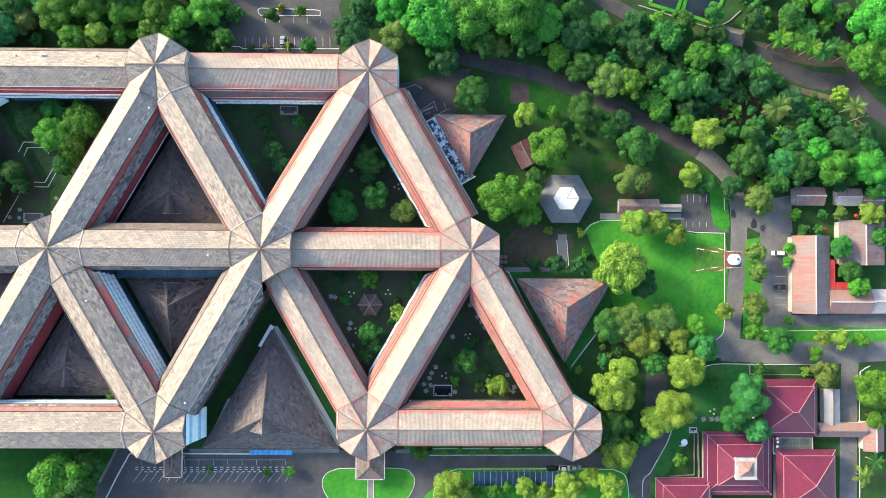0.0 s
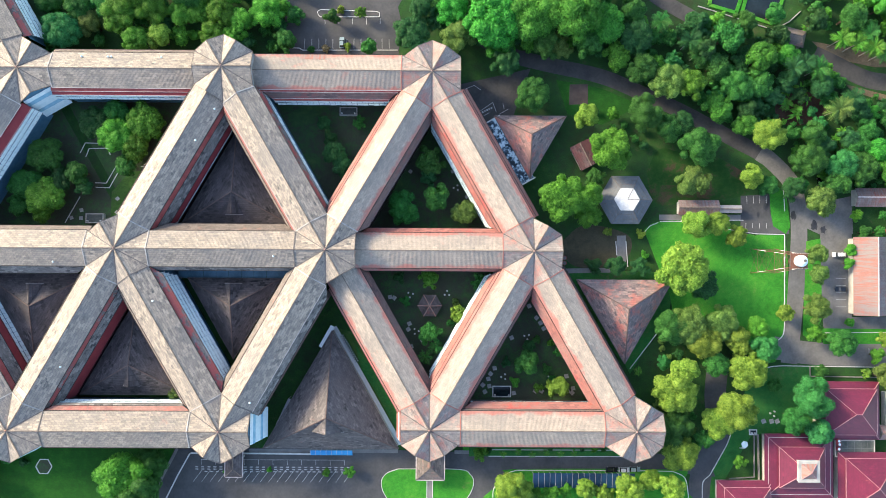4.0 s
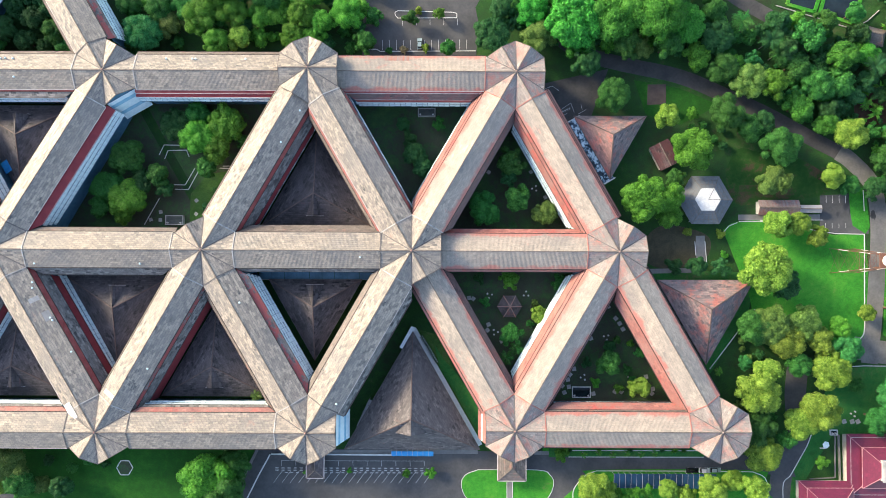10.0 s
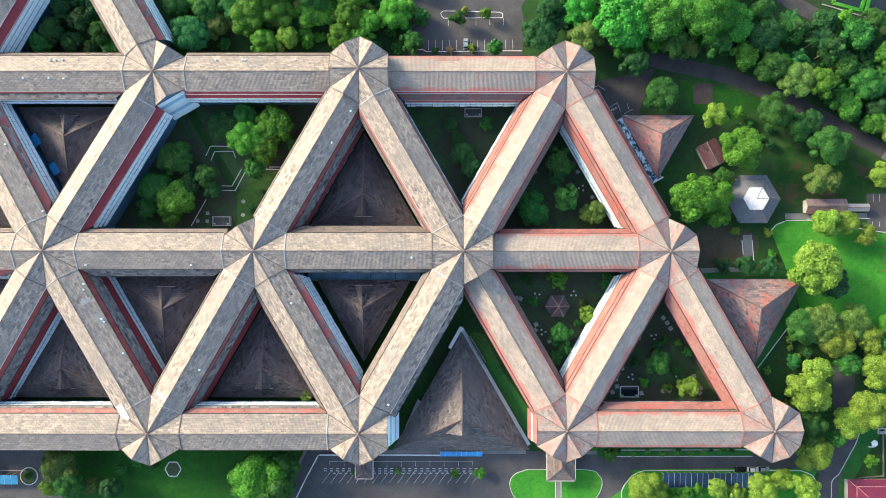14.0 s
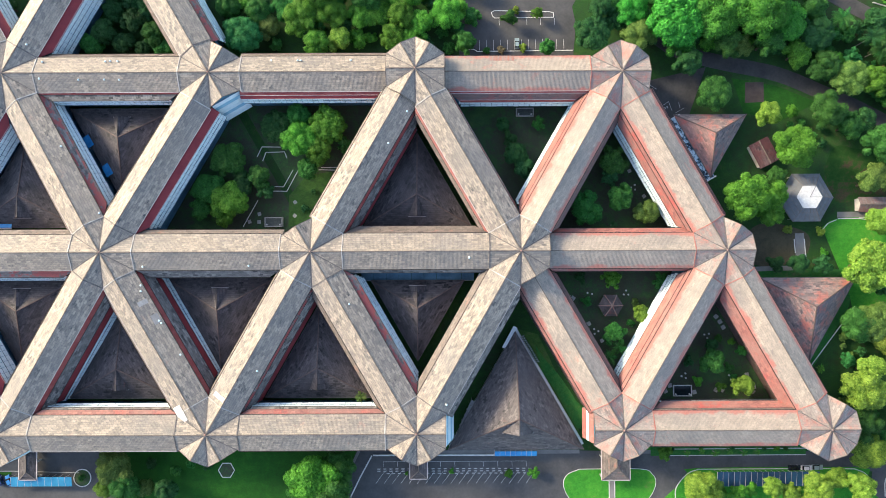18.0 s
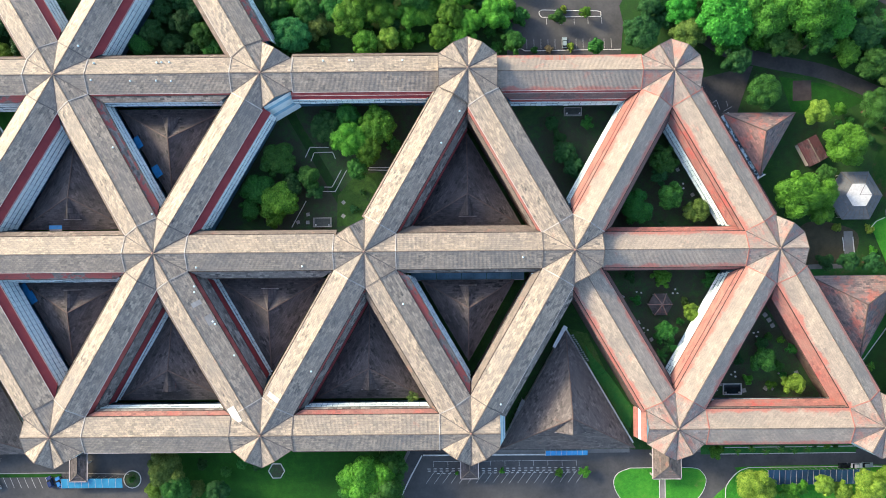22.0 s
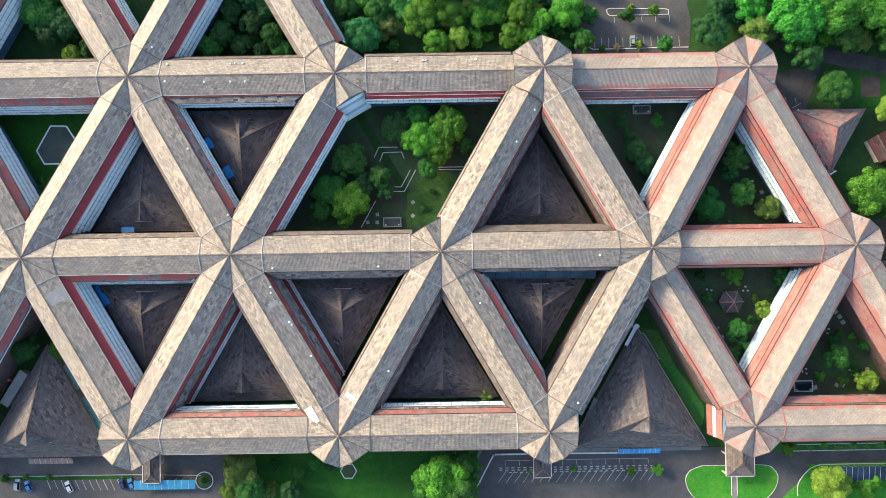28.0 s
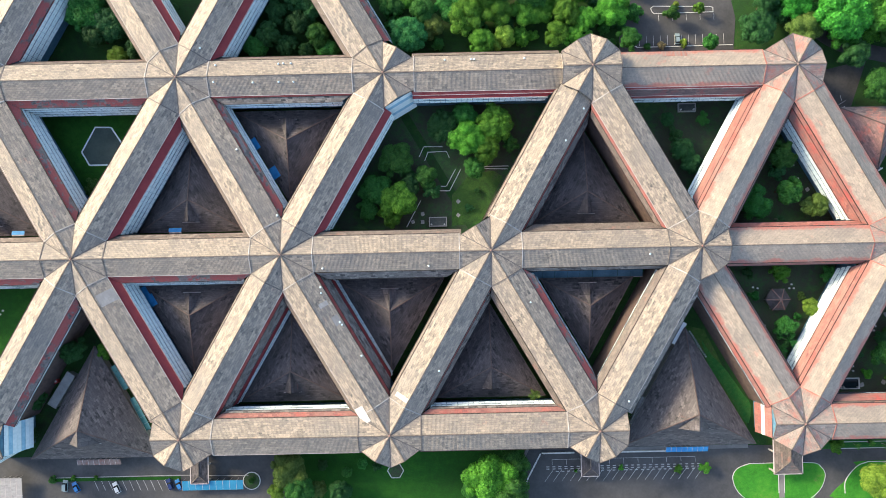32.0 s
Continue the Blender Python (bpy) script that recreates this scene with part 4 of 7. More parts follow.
ribbon("pavement", [(61.8, 16.7),(93.5, 16.9)], 2.2, 0.07, M["paving"], "paved path along sheds")
ribbon("pavement", [(-91.3, -71.4),(-35.8, -71.3)], 1.4, 0.14, M["paving"], "paved strip along a hall")
ribbon("pavement", [(-14.7, -71.5),(40.2, -71.4)], 1.3, 0.12, M["paving"], "paved strip along a wing")
ribbon("lawn", [(-11.6, -69.4),(40.2, -69.3)], 3.0, 0.10, M["lawn"], "planted strip along a wing")
ribbon("pavement", [(-127.5, -89.6),(-118, -70.8)], 1.0, 0.16, M["paving"], "paved edge of the lawn")

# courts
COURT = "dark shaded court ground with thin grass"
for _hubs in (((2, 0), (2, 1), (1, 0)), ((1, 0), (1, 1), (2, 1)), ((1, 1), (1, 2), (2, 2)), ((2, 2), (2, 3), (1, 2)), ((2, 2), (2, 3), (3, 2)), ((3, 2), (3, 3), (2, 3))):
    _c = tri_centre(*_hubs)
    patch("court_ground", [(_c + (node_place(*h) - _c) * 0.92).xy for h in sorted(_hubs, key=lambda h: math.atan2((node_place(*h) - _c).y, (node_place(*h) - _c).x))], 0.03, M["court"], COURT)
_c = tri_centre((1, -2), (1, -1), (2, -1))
patch("court_ground", [(_c + (node_place(*h) - _c) * 0.92).xy for h in ((2, -1), (1, -1), (1, -2))], 0.03, M["shaded_grass"], "mown grass inside a court")
HEX = [(-278, 53.2),(-272, 53),(-267.4, 45.9),(-268.8, 38.9),(-280.3, 38.9),(-283.2, 43.9)]
M["play"] = plain("court_slab_green", (0.055, 0.085, 0.075), (0.085, 0.125, 0.11), 0.15, 0.8)
patch("play_court", HEX, 0.10, M["play"], "grey-green hexagonal play court slab")
kerb(HEX + HEX[:1], "white border of the play court", 0.55, 0.16, M["white"], "court_border")
patch("lawn", [(-348.5, -3.7),(-299.6, -2.6),(-323.5, -59.1),(-348.8, -58.6)], 0.04, M["shaded_grass"], "mown grass beside a wing")
for _pts in ([(-156.2, 39.4),(-154.4, 43.2),(-147.4, 43.1)], [(-154.1, 37.9),(-152.9, 41.1),(-145.9, 41.3),(-144.9, 38.8)], [(-150.4, 28.2),(-146.2, 28.1),(-142.7, 34.4)], [(-150.1, 26.5),(-145, 26.4),(-140.7, 34.4)], [(-133.3, 34.5),(-123.1, 34.2)], [(-161.4, 13.1),(-155.9, 23)], [(-132.2, 35.3),(-122.7, 35.3)]):
    kerb(_pts, "pale edging of a garden path", 0.3, 0.16)
patch("lawn", [(-144.4, 13.2),(-144.1, 24.9),(-137.6, 32.2),(-128.6, 33.7),(-124.9, 31.5),(-133.8, 14)], 0.06, M["court_grass"], "worn, shade-toned grass patch in a garden court")
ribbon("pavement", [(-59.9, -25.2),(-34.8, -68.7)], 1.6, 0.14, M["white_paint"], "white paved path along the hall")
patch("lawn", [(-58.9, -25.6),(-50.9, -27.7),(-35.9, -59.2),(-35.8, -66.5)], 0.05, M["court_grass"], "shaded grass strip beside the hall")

# bay lines
def marks(pairs, label="white painted bay line", w=0.16):
    for p, q in pairs:
        b = Build()
        b.beam((*p, 0.115), (*q, 0.115), w, 0.02)
        tagged(new("road_marking", b.mesh("road_marking", M["line"])), label, "road marking", kind="structure")


def lerp(p, q, t):
    return (p[0] + (q[0] - p[0]) * t, p[1] + (q[1] - p[1]) * t)


marks([(lerp((-64.8, 91.3), (-43.9, 91.5), k / 4), lerp((-64.7, 88.9), (-43.9, 89.1), k / 4)) for k in range(5)])
marks([(lerp((-72.3, 83.3), (-40.5, 83.6), k / 12), lerp((-72.3, 79.6), (-40.4, 79.9), k / 12)) for k in range(13)])
marks([(lerp((-108.5, -78.5), (-52.5, -78.5), k / 18), lerp((-111.8, -82.9), (-55.8, -82.9), k / 18)) for k in range(19)], w=0.14)
marks([(lerp((-109, -74.8), (-55.7, -74.7), 0), lerp((-109, -74.8), (-55.7, -74.7), 1))], w=0.12)
marks([(lerp((-109, -74.8), (-55.7, -74.7), k / 10), lerp((-108.9, -76.7), (-55.6, -76.6), k / 10)) for k in range(11)], w=0.12)
for _ya in (0, 1, 2):
    _p, _q = ((-111.4, -77.5), (-52.9, -77.4)) if _ya == 0 else ((-111.4, -78.3), (-52.9, -78.3)) if _ya == 1 else ((-107.9, -79.2), (-52.9, -79.1))
    marks([(lerp(_p, _q, (k + 0.1) / 26), lerp(_p, _q, (k + 0.6) / 26)) for k in range(26)], "white dashed edge line", 0.32)
marks([(lerp((94.8, 25.1), (102.1, 25.1), k / 3), lerp((94.8, 22.3), (102.1, 22.3), k / 3)) for k in range(4)])
marks([(lerp((94.4, 14.8), (102.1, 14.8), k / 3), lerp((94.4, 12.9), (102.1, 12.9), k / 3)) for k in range(4)])
marks([(lerp((128.2, -5.7), (128.2, -16.4), k / 4), lerp((132.1, -5.7), (132, -16.4), k / 4)) for k in range(5)])
marks([(lerp((-280.3, -78.1), (-254, -78.6), k / 10), lerp((-278.3, -82.7), (-251.9, -83.3), k / 10)) for k in range(11)], w=0.14)
marks([((140.5, -31.7), (140.5, -33.8)), ((151.3, -31.6), (151.3, -33.8)), ((-8.2, 66.1), (-5.6, 64.4)), ((-13.5, 63.9), (-8.2, 66.1)), ((2.7, 59.3), (3.2, 57.2)), ((1.5, 55.4), (4.7, 57.2))])
# lettering on the asphalt, too worn to read
marks([(lerp((-6.8, 55.2), (-1.1, 57.8), k / 7 + 0.01), lerp((-6.8, 55.2), (-1.1, 57.8), k / 7 + 0.09)) for k in range(7)], "worn white lettering bar on asphalt", 0.7)
marks([((-6.8, 55.8), (-1.1, 59.7)), ((-1.1, 59.7), (0.2, 56.1)), ((-4.5, 54.7), (-2.4, 55.8))], "worn white frame line on asphalt")
kerb(smooth([(-67.3, 92.5),(-67.6, 93.8),(-66.5, 94.5)], 3) + [(-45.7, 94),(-44.2, 93.6),(-44.2, 91.9),(-66.5, 91.7),(-67.3, 92.5)], "pale kerb of a planted island", 0.25, 0.25)
kerb([(-79.5, 79.8),(-74.4, 79.8),(-73.1, 79),(-37, 79.3)], "pale kerb of the car park", 0.3, 0.25)
_o = (-221.1, -80.3)
kerb([(_o[0] + 3.2 * math.cos(k * math.pi / 8), _o[1] + 3.2 * math.sin(k * math.pi / 8)) for k in range(17)], "pale kerb of a round bed", 0.3, 0.3)
patch("flower_bed", [(_o[0] + 3.1 * math.cos(k * math.pi / 8), _o[1] + 3.1 * math.sin(k * math.pi / 8)) for k in range(16)], 0.16, M["court"], "round planted bed in the asphalt")
kerb([(98.4, -64), (98.8, -81.3), (86.5, -82.1)], "low garden wall", 0.35, 0.9, M["paving"], "garden_wall")
kerb([(97.2, -64), (97.1, -80), (87.8, -80.6)], "low garden wall", 0.3, 0.5, M["paving"], "garden_wall")
kerb([(118.2, -38.7), (118.2, -42.4), (145.2, -42.7)], "low garden wall", 0.3, 0.5, M["paving"], "garden_wall")
kerb(smooth([(164.1, -39.2), (161.1, -41), (160, -46.1), (159.7, -88.8)], 3))
kerb([(-295.1, -77.8),(-247.6, -77.7),(-222.3, -78.4)], "grey kerb of the car park", 0.25, 0.2, M["concrete"])
ribbon("lawn", [(-295.7, -78.6),(-247.6, -78.7)], 1.2, 0.14, M["shaded_grass"], "grass strip at the head of the bays")


# ---- plants ----
GREEN = {
    "bright": leaf_material("leaf_bright", (0.038, 0.155, 0.014), (0.135, 0.375, 0.038)),
    "emerald": leaf_material("leaf_emerald", (0.026, 0.15, 0.017), (0.092, 0.375, 0.044)),
    "mid": leaf_material("leaf_mid", (0.018, 0.098, 0.017), (0.070, 0.25, 0.044)),
    "dark": leaf_material("leaf_dark", (0.014, 0.066, 0.020), (0.045, 0.165, 0.042)),
    "yellow": leaf_material("leaf_yellow", (0.085, 0.185, 0.017), (0.27, 0.41, 0.06)),
    "teal": leaf_material("leaf_teal", (0.020, 0.135, 0.030), (0.058, 0.275, 0.070)),
    "olive": leaf_material("leaf_olive", (0.058, 0.135, 0.022), (0.18, 0.29, 0.065)),
    "dry": leaf_material("leaf_dry", (0.16, 0.12, 0.06), (0.30, 0.24, 0.14)),
}
tree_rng = np.random.default_rng(11)


def leaf_cloud(centres, radii, n, size, droop=0.2):
    """Folded leaf sprays over the outer skin of many clumps. Returns vertices and faces."""
    rng = tree_rng
    w = radii ** 2
    pick = rng.choice(len(radii), n * 2, p=w / w.sum())
    d = rng.normal(size=(n * 2, 3))
    d[:, 2] = d[:, 2] + 0.25
    d /= np.linalg.norm(d, axis=1)[:, None]
    p = centres[pick] + d * (radii[pick] * rng.uniform(0.86, 1.12, n * 2))[:, None]
    inside = np.zeros(len(p), bool)
    for c, r in zip(centres, radii):
        inside |= np.linalg.norm(p - c, axis=1) < r * 0.84
    p, d = p[~inside][:n], d[~inside][:n]
    nrm = d + rng.normal(scale=0.55, size=d.shape)
    nrm[:, 2] += 0.25
    nrm /= np.linalg.norm(nrm, axis=1)[:, None]
    t = np.cross(nrm, rng.normal(size=d.shape))
    t /= np.linalg.norm(t, axis=1)[:, None] + 1e-9
    s = np.cross(nrm, t)
    a = (size * rng.uniform(0.6, 1.3, len(p)))[:, None]
    v = np.stack([p - t * a, p + s * a * 0.55 - nrm * a * droop, p + t * a, p - s * a * 0.55 - nrm * a * droop], 1).reshape(-1, 3)
    i = np.arange(len(p)) * 4
    f = np.concatenate([np.stack([i, i + 1, i + 2], 1), np.stack([i, i + 2, i + 3], 1)])
    return v, f


def ico_unit():
    bm = bmesh.new()
    bmesh.ops.create_icosphere(bm, subdivisions=1, radius=1.0)
    v = np.array([x.co[:] for x in bm.verts])
    f = np.array([[q.index for q in x.verts] for x in bm.faces])
    bm.free()
    return v, f


ICO_V, ICO_F = ico_unit()


def crown_mesh(name, R, flat, clumps, leaves, size, feather=False):
    rng = tree_rng
    c, r = [], []
    for k in range(clumps):
        a = rng.uniform(0, 2 * math.pi)
        q = math.sqrt(rng.uniform(0, 1)) * (0.80 + rng.uniform(-0.1, 0.1))
        up = math.sqrt(max(0.0, 1 - (q * 0.95) ** 2)) * flat * rng.uniform(0.45, 1.0) - 0.25 * flat
        c.append((R * q * math.cos(a), R * q * math.sin(a), R * up))
        r.append(R * rng.uniform(0.20, 0.36) * (0.8 if q > 0.6 else 1.0))
    c.append((0, 0, 0.1 * R))
    r.append(R * 0.5)
    c, r = np.array(c), np.array(r)
    v, f = leaf_cloud(c, r, leaves, size, 0.35 if feather else 0.2)
    vs, fs, base = [v], [f], len(v)
    for ci, ri in zip(c, r):
        core = ICO_V * (ri * 0.82) * rng.uniform(0.88, 1.08, (len(ICO_V), 1)) + ci
        vs.append(core)
        fs.append(ICO_F + base)
        base += len(core)
    v, f = np.concatenate(vs), np.concatenate(fs)
    me = bpy.data.meshes.new(name)
    me.vertices.add(len(v))
    me.vertices.foreach_set("co", v.ravel())
    me.loops.add(len(f) * 3)
    me.loops.foreach_set("vertex_index", f.ravel())
    me.polygons.add(len(f))
    me.polygons.foreach_set("loop_start", np.arange(len(f)) * 3)
    me.materials.append(GREEN["mid"])
    me.update(calc_edges=True)
    return me


def trunk_mesh(R, h):
    b = Build()
    b.tube((0, 0, -0.1), (0.05 * R, 0, h * 0.55), 0.065 * R + 0.08, 0.045 * R + 0.05)
    rng = tree_rng
    for k in range(5):
        a = 2 * math.pi * k / 5 + rng.uniform(-0.3, 0.3)
        b.tube((0.05 * R, 0, h * 0.5), (0.5 * R * math.cos(a), 0.5 * R * math.sin(a), h + 0.1 * R), 0.03 * R + 0.03, 0.012 * R + 0.02, 6)
    return b.mesh("trunk", M["bark"])


# size classes: radius, trunk height to crown middle
CLASSES = [(1.5, 1.4), (3.0, 3.4), (5.0, 5.4), (7.5, 7.2)]
CROWNS, TRUNKS = {}, {}
for _n, (_R, _h) in enumerate(CLASSES):
    TRUNKS[_n] = trunk_mesh(_R, _h)
    for _v in range(4):
        CROWNS[_n, _v] = crown_mesh("crown", _R, (0.75, 0.9, 0.65, 0.8)[_v], (9, 16, 26, 36)[_n] + 3 * _v, (600, 2200, 4600, 8400)[_n], (0.19, 0.23, 0.28, 0.33)[_n] * (1.0, 0.85, 1.15, 0.95)[_v])
LEAFY = {"emerald": "emerald green tree with broad crown", "bright": "bright green leafy tree", "mid": "green leafy tree with dense crown", "dark": "dark green tree with dense crown",
         "yellow": "yellow-green tree with lumpy crown", "teal": "blue-green spreading tree", "olive": "olive green tree with loose crown", "dry": "pale dry bush with thin twigs"}
plant_rng = random.Random(3)


def plant(x, y, R, colour, where=""):
    n = min(range(4), key=lambda k: abs(math.log(CLASSES[k][0] / R)))
    s = R / CLASSES[n][0]
    shrub = R < 1.9
    ob = thing("shrub" if shrub else "tree", x, y, 0, plant_rng.uniform(0, 360),
               (LEAFY[colour] if not shrub else LEAFY[colour].replace("tree", "shrub")) + (" " + where if where else ""),
               "shrub" if shrub else "tree")
    ob.scale = (s, s, s * plant_rng.uniform(0.9, 1.1))
    if not shrub:
        child("trunk", TRUNKS[n], ob)
    c = child("crown", CROWNS[n, plant_rng.randrange(4)], ob)
    c.matrix_basis = Matrix.Translation((0, 0, CLASSES[n][1] if not shrub else CLASSES[n][0] * 0.35))
    c.material_slots[0].link = "OBJECT"
    c.material_slots[0].material = GREEN[colour]
    return ob


def frond_mesh(length):
    b = Build()
    rng = tree_rng
    pts = []
    for k in range(9):
        t = k / 8
        pts.append(Vector((length * (t - 0.12 * t * t), 0, length * (0.42 * t - 0.62 * t * t))))
    for p, q in zip(pts, pts[1:]):
        b.beam(p, q, 0.018, 0.018)
    for k in range(1, 24):
        t = k / 24 * 8
        i = min(7, int(t))
        p = pts[i].lerp(pts[i + 1], t - i)
        ln = length * 0.27 * math.sin(math.pi * (0.12 + 0.83 * k / 24)) * rng.uniform(0.85, 1.1)
        for sgn in (1, -1):
            tip = p + Vector((ln * 0.45, sgn * ln, -ln * rng.uniform(0.15, 0.4)))
            o = Vector((0.022, 0, 0))
            b.face([p - o * 0.5, p + o, tip])
    me = b.mesh("frond", GREEN["mid"])
    return me


FRONDS = [frond_mesh(1.0), frond_mesh(1.0)]
PALM_TRUNK = Build()
PALM_TRUNK.tube((0, 0, -0.1), (0.12, 0.05, 3.5), 0.2, 0.16)
PALM_TRUNK.tube((0.12, 0.05, 3.5), (0.2, 0, 6.6), 0.16, 0.14)
M["palm_bark"] = plain("palm_bark", (0.20, 0.18, 0.15), (0.36, 0.33, 0.28), 1.5, 0.9)
PALM_TRUNK = PALM_TRUNK.mesh("trunk", M["palm_bark"])


def palm(x, y, R, colour="mid", h=6.4, count=19):
    ob = thing("palm_tree", x, y, 0, plant_rng.uniform(0, 360), "palm with arching feathery green fronds", "palm")
    t = child("trunk", PALM_TRUNK, ob)
    t.scale = (1, 1, h / 6.6)
    for k in range(count):
        f = child("frond", FRONDS[k % 2], ob)
        f.matrix_basis = pose(0.2, 0, h, 0, plant_rng.uniform(-42, 24), 360 * k / count + plant_rng.uniform(-9, 9)) @ Matrix.Scale(R * plant_rng.uniform(0.85, 1.12), 4)
        f.material_slots[0].link = "OBJECT"
        f.material_slots[0].material = GREEN[colour]
    return ob


KEY = dict(e="emerald", b="bright", m="mid", d="dark", y="yellow", t="teal", o="olive", r="dry")
def grove(rows, where=""):
    for x, y, R, k in rows:
        plant(x, y, R, KEY[k], where)


grove([(-159.4, 82.7, 7.11, "t"),(-149.1, 85.9, 5.08, "o"),(-154.1, 91.5, 5.28, "m"),(-137.8, 88.8, 7.31, "b"),(-132.8, 79.7, 5.68, "b"),(-127.1, 90.7, 6.50, "b"),(-123.5, 80.9, 5.28, "y"),(-116.2, 89, 5.68, "b"),(-109.9, 91.8, 5.28, "b"),(-105, 82.9, 5.08, "b"),(-101.5, 89.7, 5.68, "b"),(-97.6, 81.6, 4.47, "b"),(-92.7, 87.5, 5.68, "b"),(-84.5, 90.4, 6.50, "b"),(-165.4, 93.7, 4.87, "m"),(-144.8, 93, 5.28, "m"),(-78.2, 79.7, 4.87, "m"),(-114, 98.2, 6.90, "m"),(-130.4, 99.6, 7.71, "b"),(-99.6, 97.9, 6.90, "b"),(-163.8, 78.7, 3.65, "m")], "beyond a wing")
grove([(-215.1, 80.7, 4.87, "m"),(-209.8, 84.6, 5.08, "d"),(-204, 80.6, 4.47, "d"),(-199, 87.5, 5.28, "d"),(-192.8, 83.9, 4.87, "m"),(-189.2, 78.8, 4.06, "m"),(-195.3, 93.9, 4.87, "d"),(-206.7, 93.5, 4.87, "d"),(-197.2, 79, 3.25, "d"),(-276.1, 93.5, 7.31, "m"),(-267.9, 89.6, 6.50, "d"),(-272.9, 85, 5.28, "d"),(-266.3, 78.4, 4.06, "y"),(-259, 79.5, 4.87, "d"),(-247, 95.1, 3.65, "d"),(-258.6, 88.7, 4.47, "d"),(-200.1, 99.1, 6.09, "d")], "inside a court")
grove([(-61.5, 90.1, 3.25, "m"),(-59, 94.1, 1.83, "y"),(-51, 92.1, 2.44, "b"),(-55.9, 80.2, 1.83, "y"),(-47.5, 78.7, 3.25, "m"),(-69.6, 79, 1.83, "m"),(-64.3, 79.1, 1.83, "r"),(-31.9, 82.7, 6.70, "d")], "beside the car park")
grove([(-2.9, 86.5, 10.56, "e"),(11.9, 88.7, 10.15, "e"),(26.3, 88.9, 10.56, "e"),(37.2, 86.1, 8.53, "e"),(-16.8, 91.8, 6.50, "e"),(0.3, 79.5, 6.09, "e"),(18.1, 79.7, 6.09, "m"),(32.1, 79.2, 6.09, "m"),(23, 78.9, 4.87, "o"),(-27.6, 92.7, 5.28, "d"),(-14.1, 81.9, 6.90, "o"),(2.3, 72.1, 5.89, "d"),(13.5, 100.8, 10.15, "e"),(32, 99.9, 9.13, "m")], "at the edge of the wood")
grove([(12.6, 60.5, 6.70, "m"),(43.5, 75.4, 5.28, "b"),(52.7, 71.1, 6.09, "m"),(62.6, 65.7, 7.31, "o"),(70.2, 64.1, 6.09, "b"),(50.6, 82.5, 6.50, "d"),(48.5, 91.8, 5.68, "m"),(33.3, 52.6, 5.28, "y"),(43.3, 55.2, 2.64, "b"),(40.6, 40.8, 7.9, "b"),(53.7, 54.6, 6.70, "m"),(62, 48.5, 5.68, "m"),(73.7, 42, 7.31, "m"),(67.3, 51.4, 5.28, "d"),(36.7, 30.8, 4.06, "m")], "near the winding road")
grove([(23, 22.6, 8.53, "b"),(31.2, 23.7, 6.90, "b"),(33.4, 16.2, 5.28, "b"),(73.4, 30.1, 5.48, "o"),(69.1, 27.6, 4.87, "o"),(92.2, 31.4, 5.08, "y"),(100.4, 27.9, 4.26, "t"),(73.3, 14.7, 6.09, "y"),(80.8, 13.8, 5.08, "y"),(88.5, 9.8, 4.26, "y"),(66.1, -2.7, 9.74, "y"),(75.7, -7.8, 5.68, "d"),(35.8, -1.5, 3.65, "d"),(44, -2.2, 4.26, "d"),(53, -1.8, 3.86, "d"),(55.8, 2.4, 1.83, "b"),(54, 10.3, 2.03, "y"),(41.8, 10.7, 2.03, "y")], "round the open lawn")
grove([(63, -23.7, 6.50, "m"),(69.1, -22.5, 7.31, "o"),(75.7, -28.6, 6.90, "y"),(81.8, -22, 6.50, "o"),(88.7, -29.2, 5.48, "y"),(96, -23.8, 4.47, "b"),(97.2, -32.1, 5.89, "t"),(80.0, -37.5, 5.2, "m"),(90.6, -39.3, 7.11, "y"),(86.5, -52.9, 7.71, "y"),(81, -57.6, 6.70, "y"),(64, -46.9, 8.53, "y"),(67.7, -40.8, 6.09, "y"),(64, -60.2, 7.31, "m"),(66.1, -69.1, 6.70, "y"),(76.2, -64.4, 3.86, "m"),(62, -37, 3.05, "t"),(90.3, -73.2, 2.64, "b"),(102.8, -45.2, 2.84, "m")], "beside the drive")
grove([(6.2, -81.3, 7.31, "y"),(20.6, -85.1, 3.86, "b"),(25.9, -84.1, 2.64, "b"),(32.8, -82.8, 4.26, "y"),(39.4, -84.1, 4.06, "y"),(48.8, -82, 5.89, "y"),(56.4, -79.6, 4.26, "y"),(63, -82, 5.89, "y"),(14.6, -85.7, 2.84, "b"),(46.9, -88.2, 5.08, "y")], "on a planted island")
grove([(117.7, 3.1, 4.06, "o"),(118.9, -3.9, 3.86, "o"),(116, -16.8, 5.68, "o"),(117.9, -25.7, 3.65, "b"),(125.6, -29.4, 5.89, "m"),(140.6, -34, 3.25, "b"),(143.5, -27.8, 3.05, "y"),(149, -28.6, 3.86, "y"),(158, -28.7, 3.25, "b"),(142, -41.6, 5.68, "o"),(113.2, -48, 7.71, "t"),(108.4, -56.5, 5.68, "t"),(117.2, -60.1, 5.68, "t"),(159.5, -46.2, 7.31, "b"),(162.2, -57.4, 4.06, "b"),(106.6, -18.5, 3.45, "y"),(131.8, -22.4, 2.03, "b"),(138.1, -40.7, 2.03, "y"),(120.7, -40, 2.64, "m")], "beside the drive")
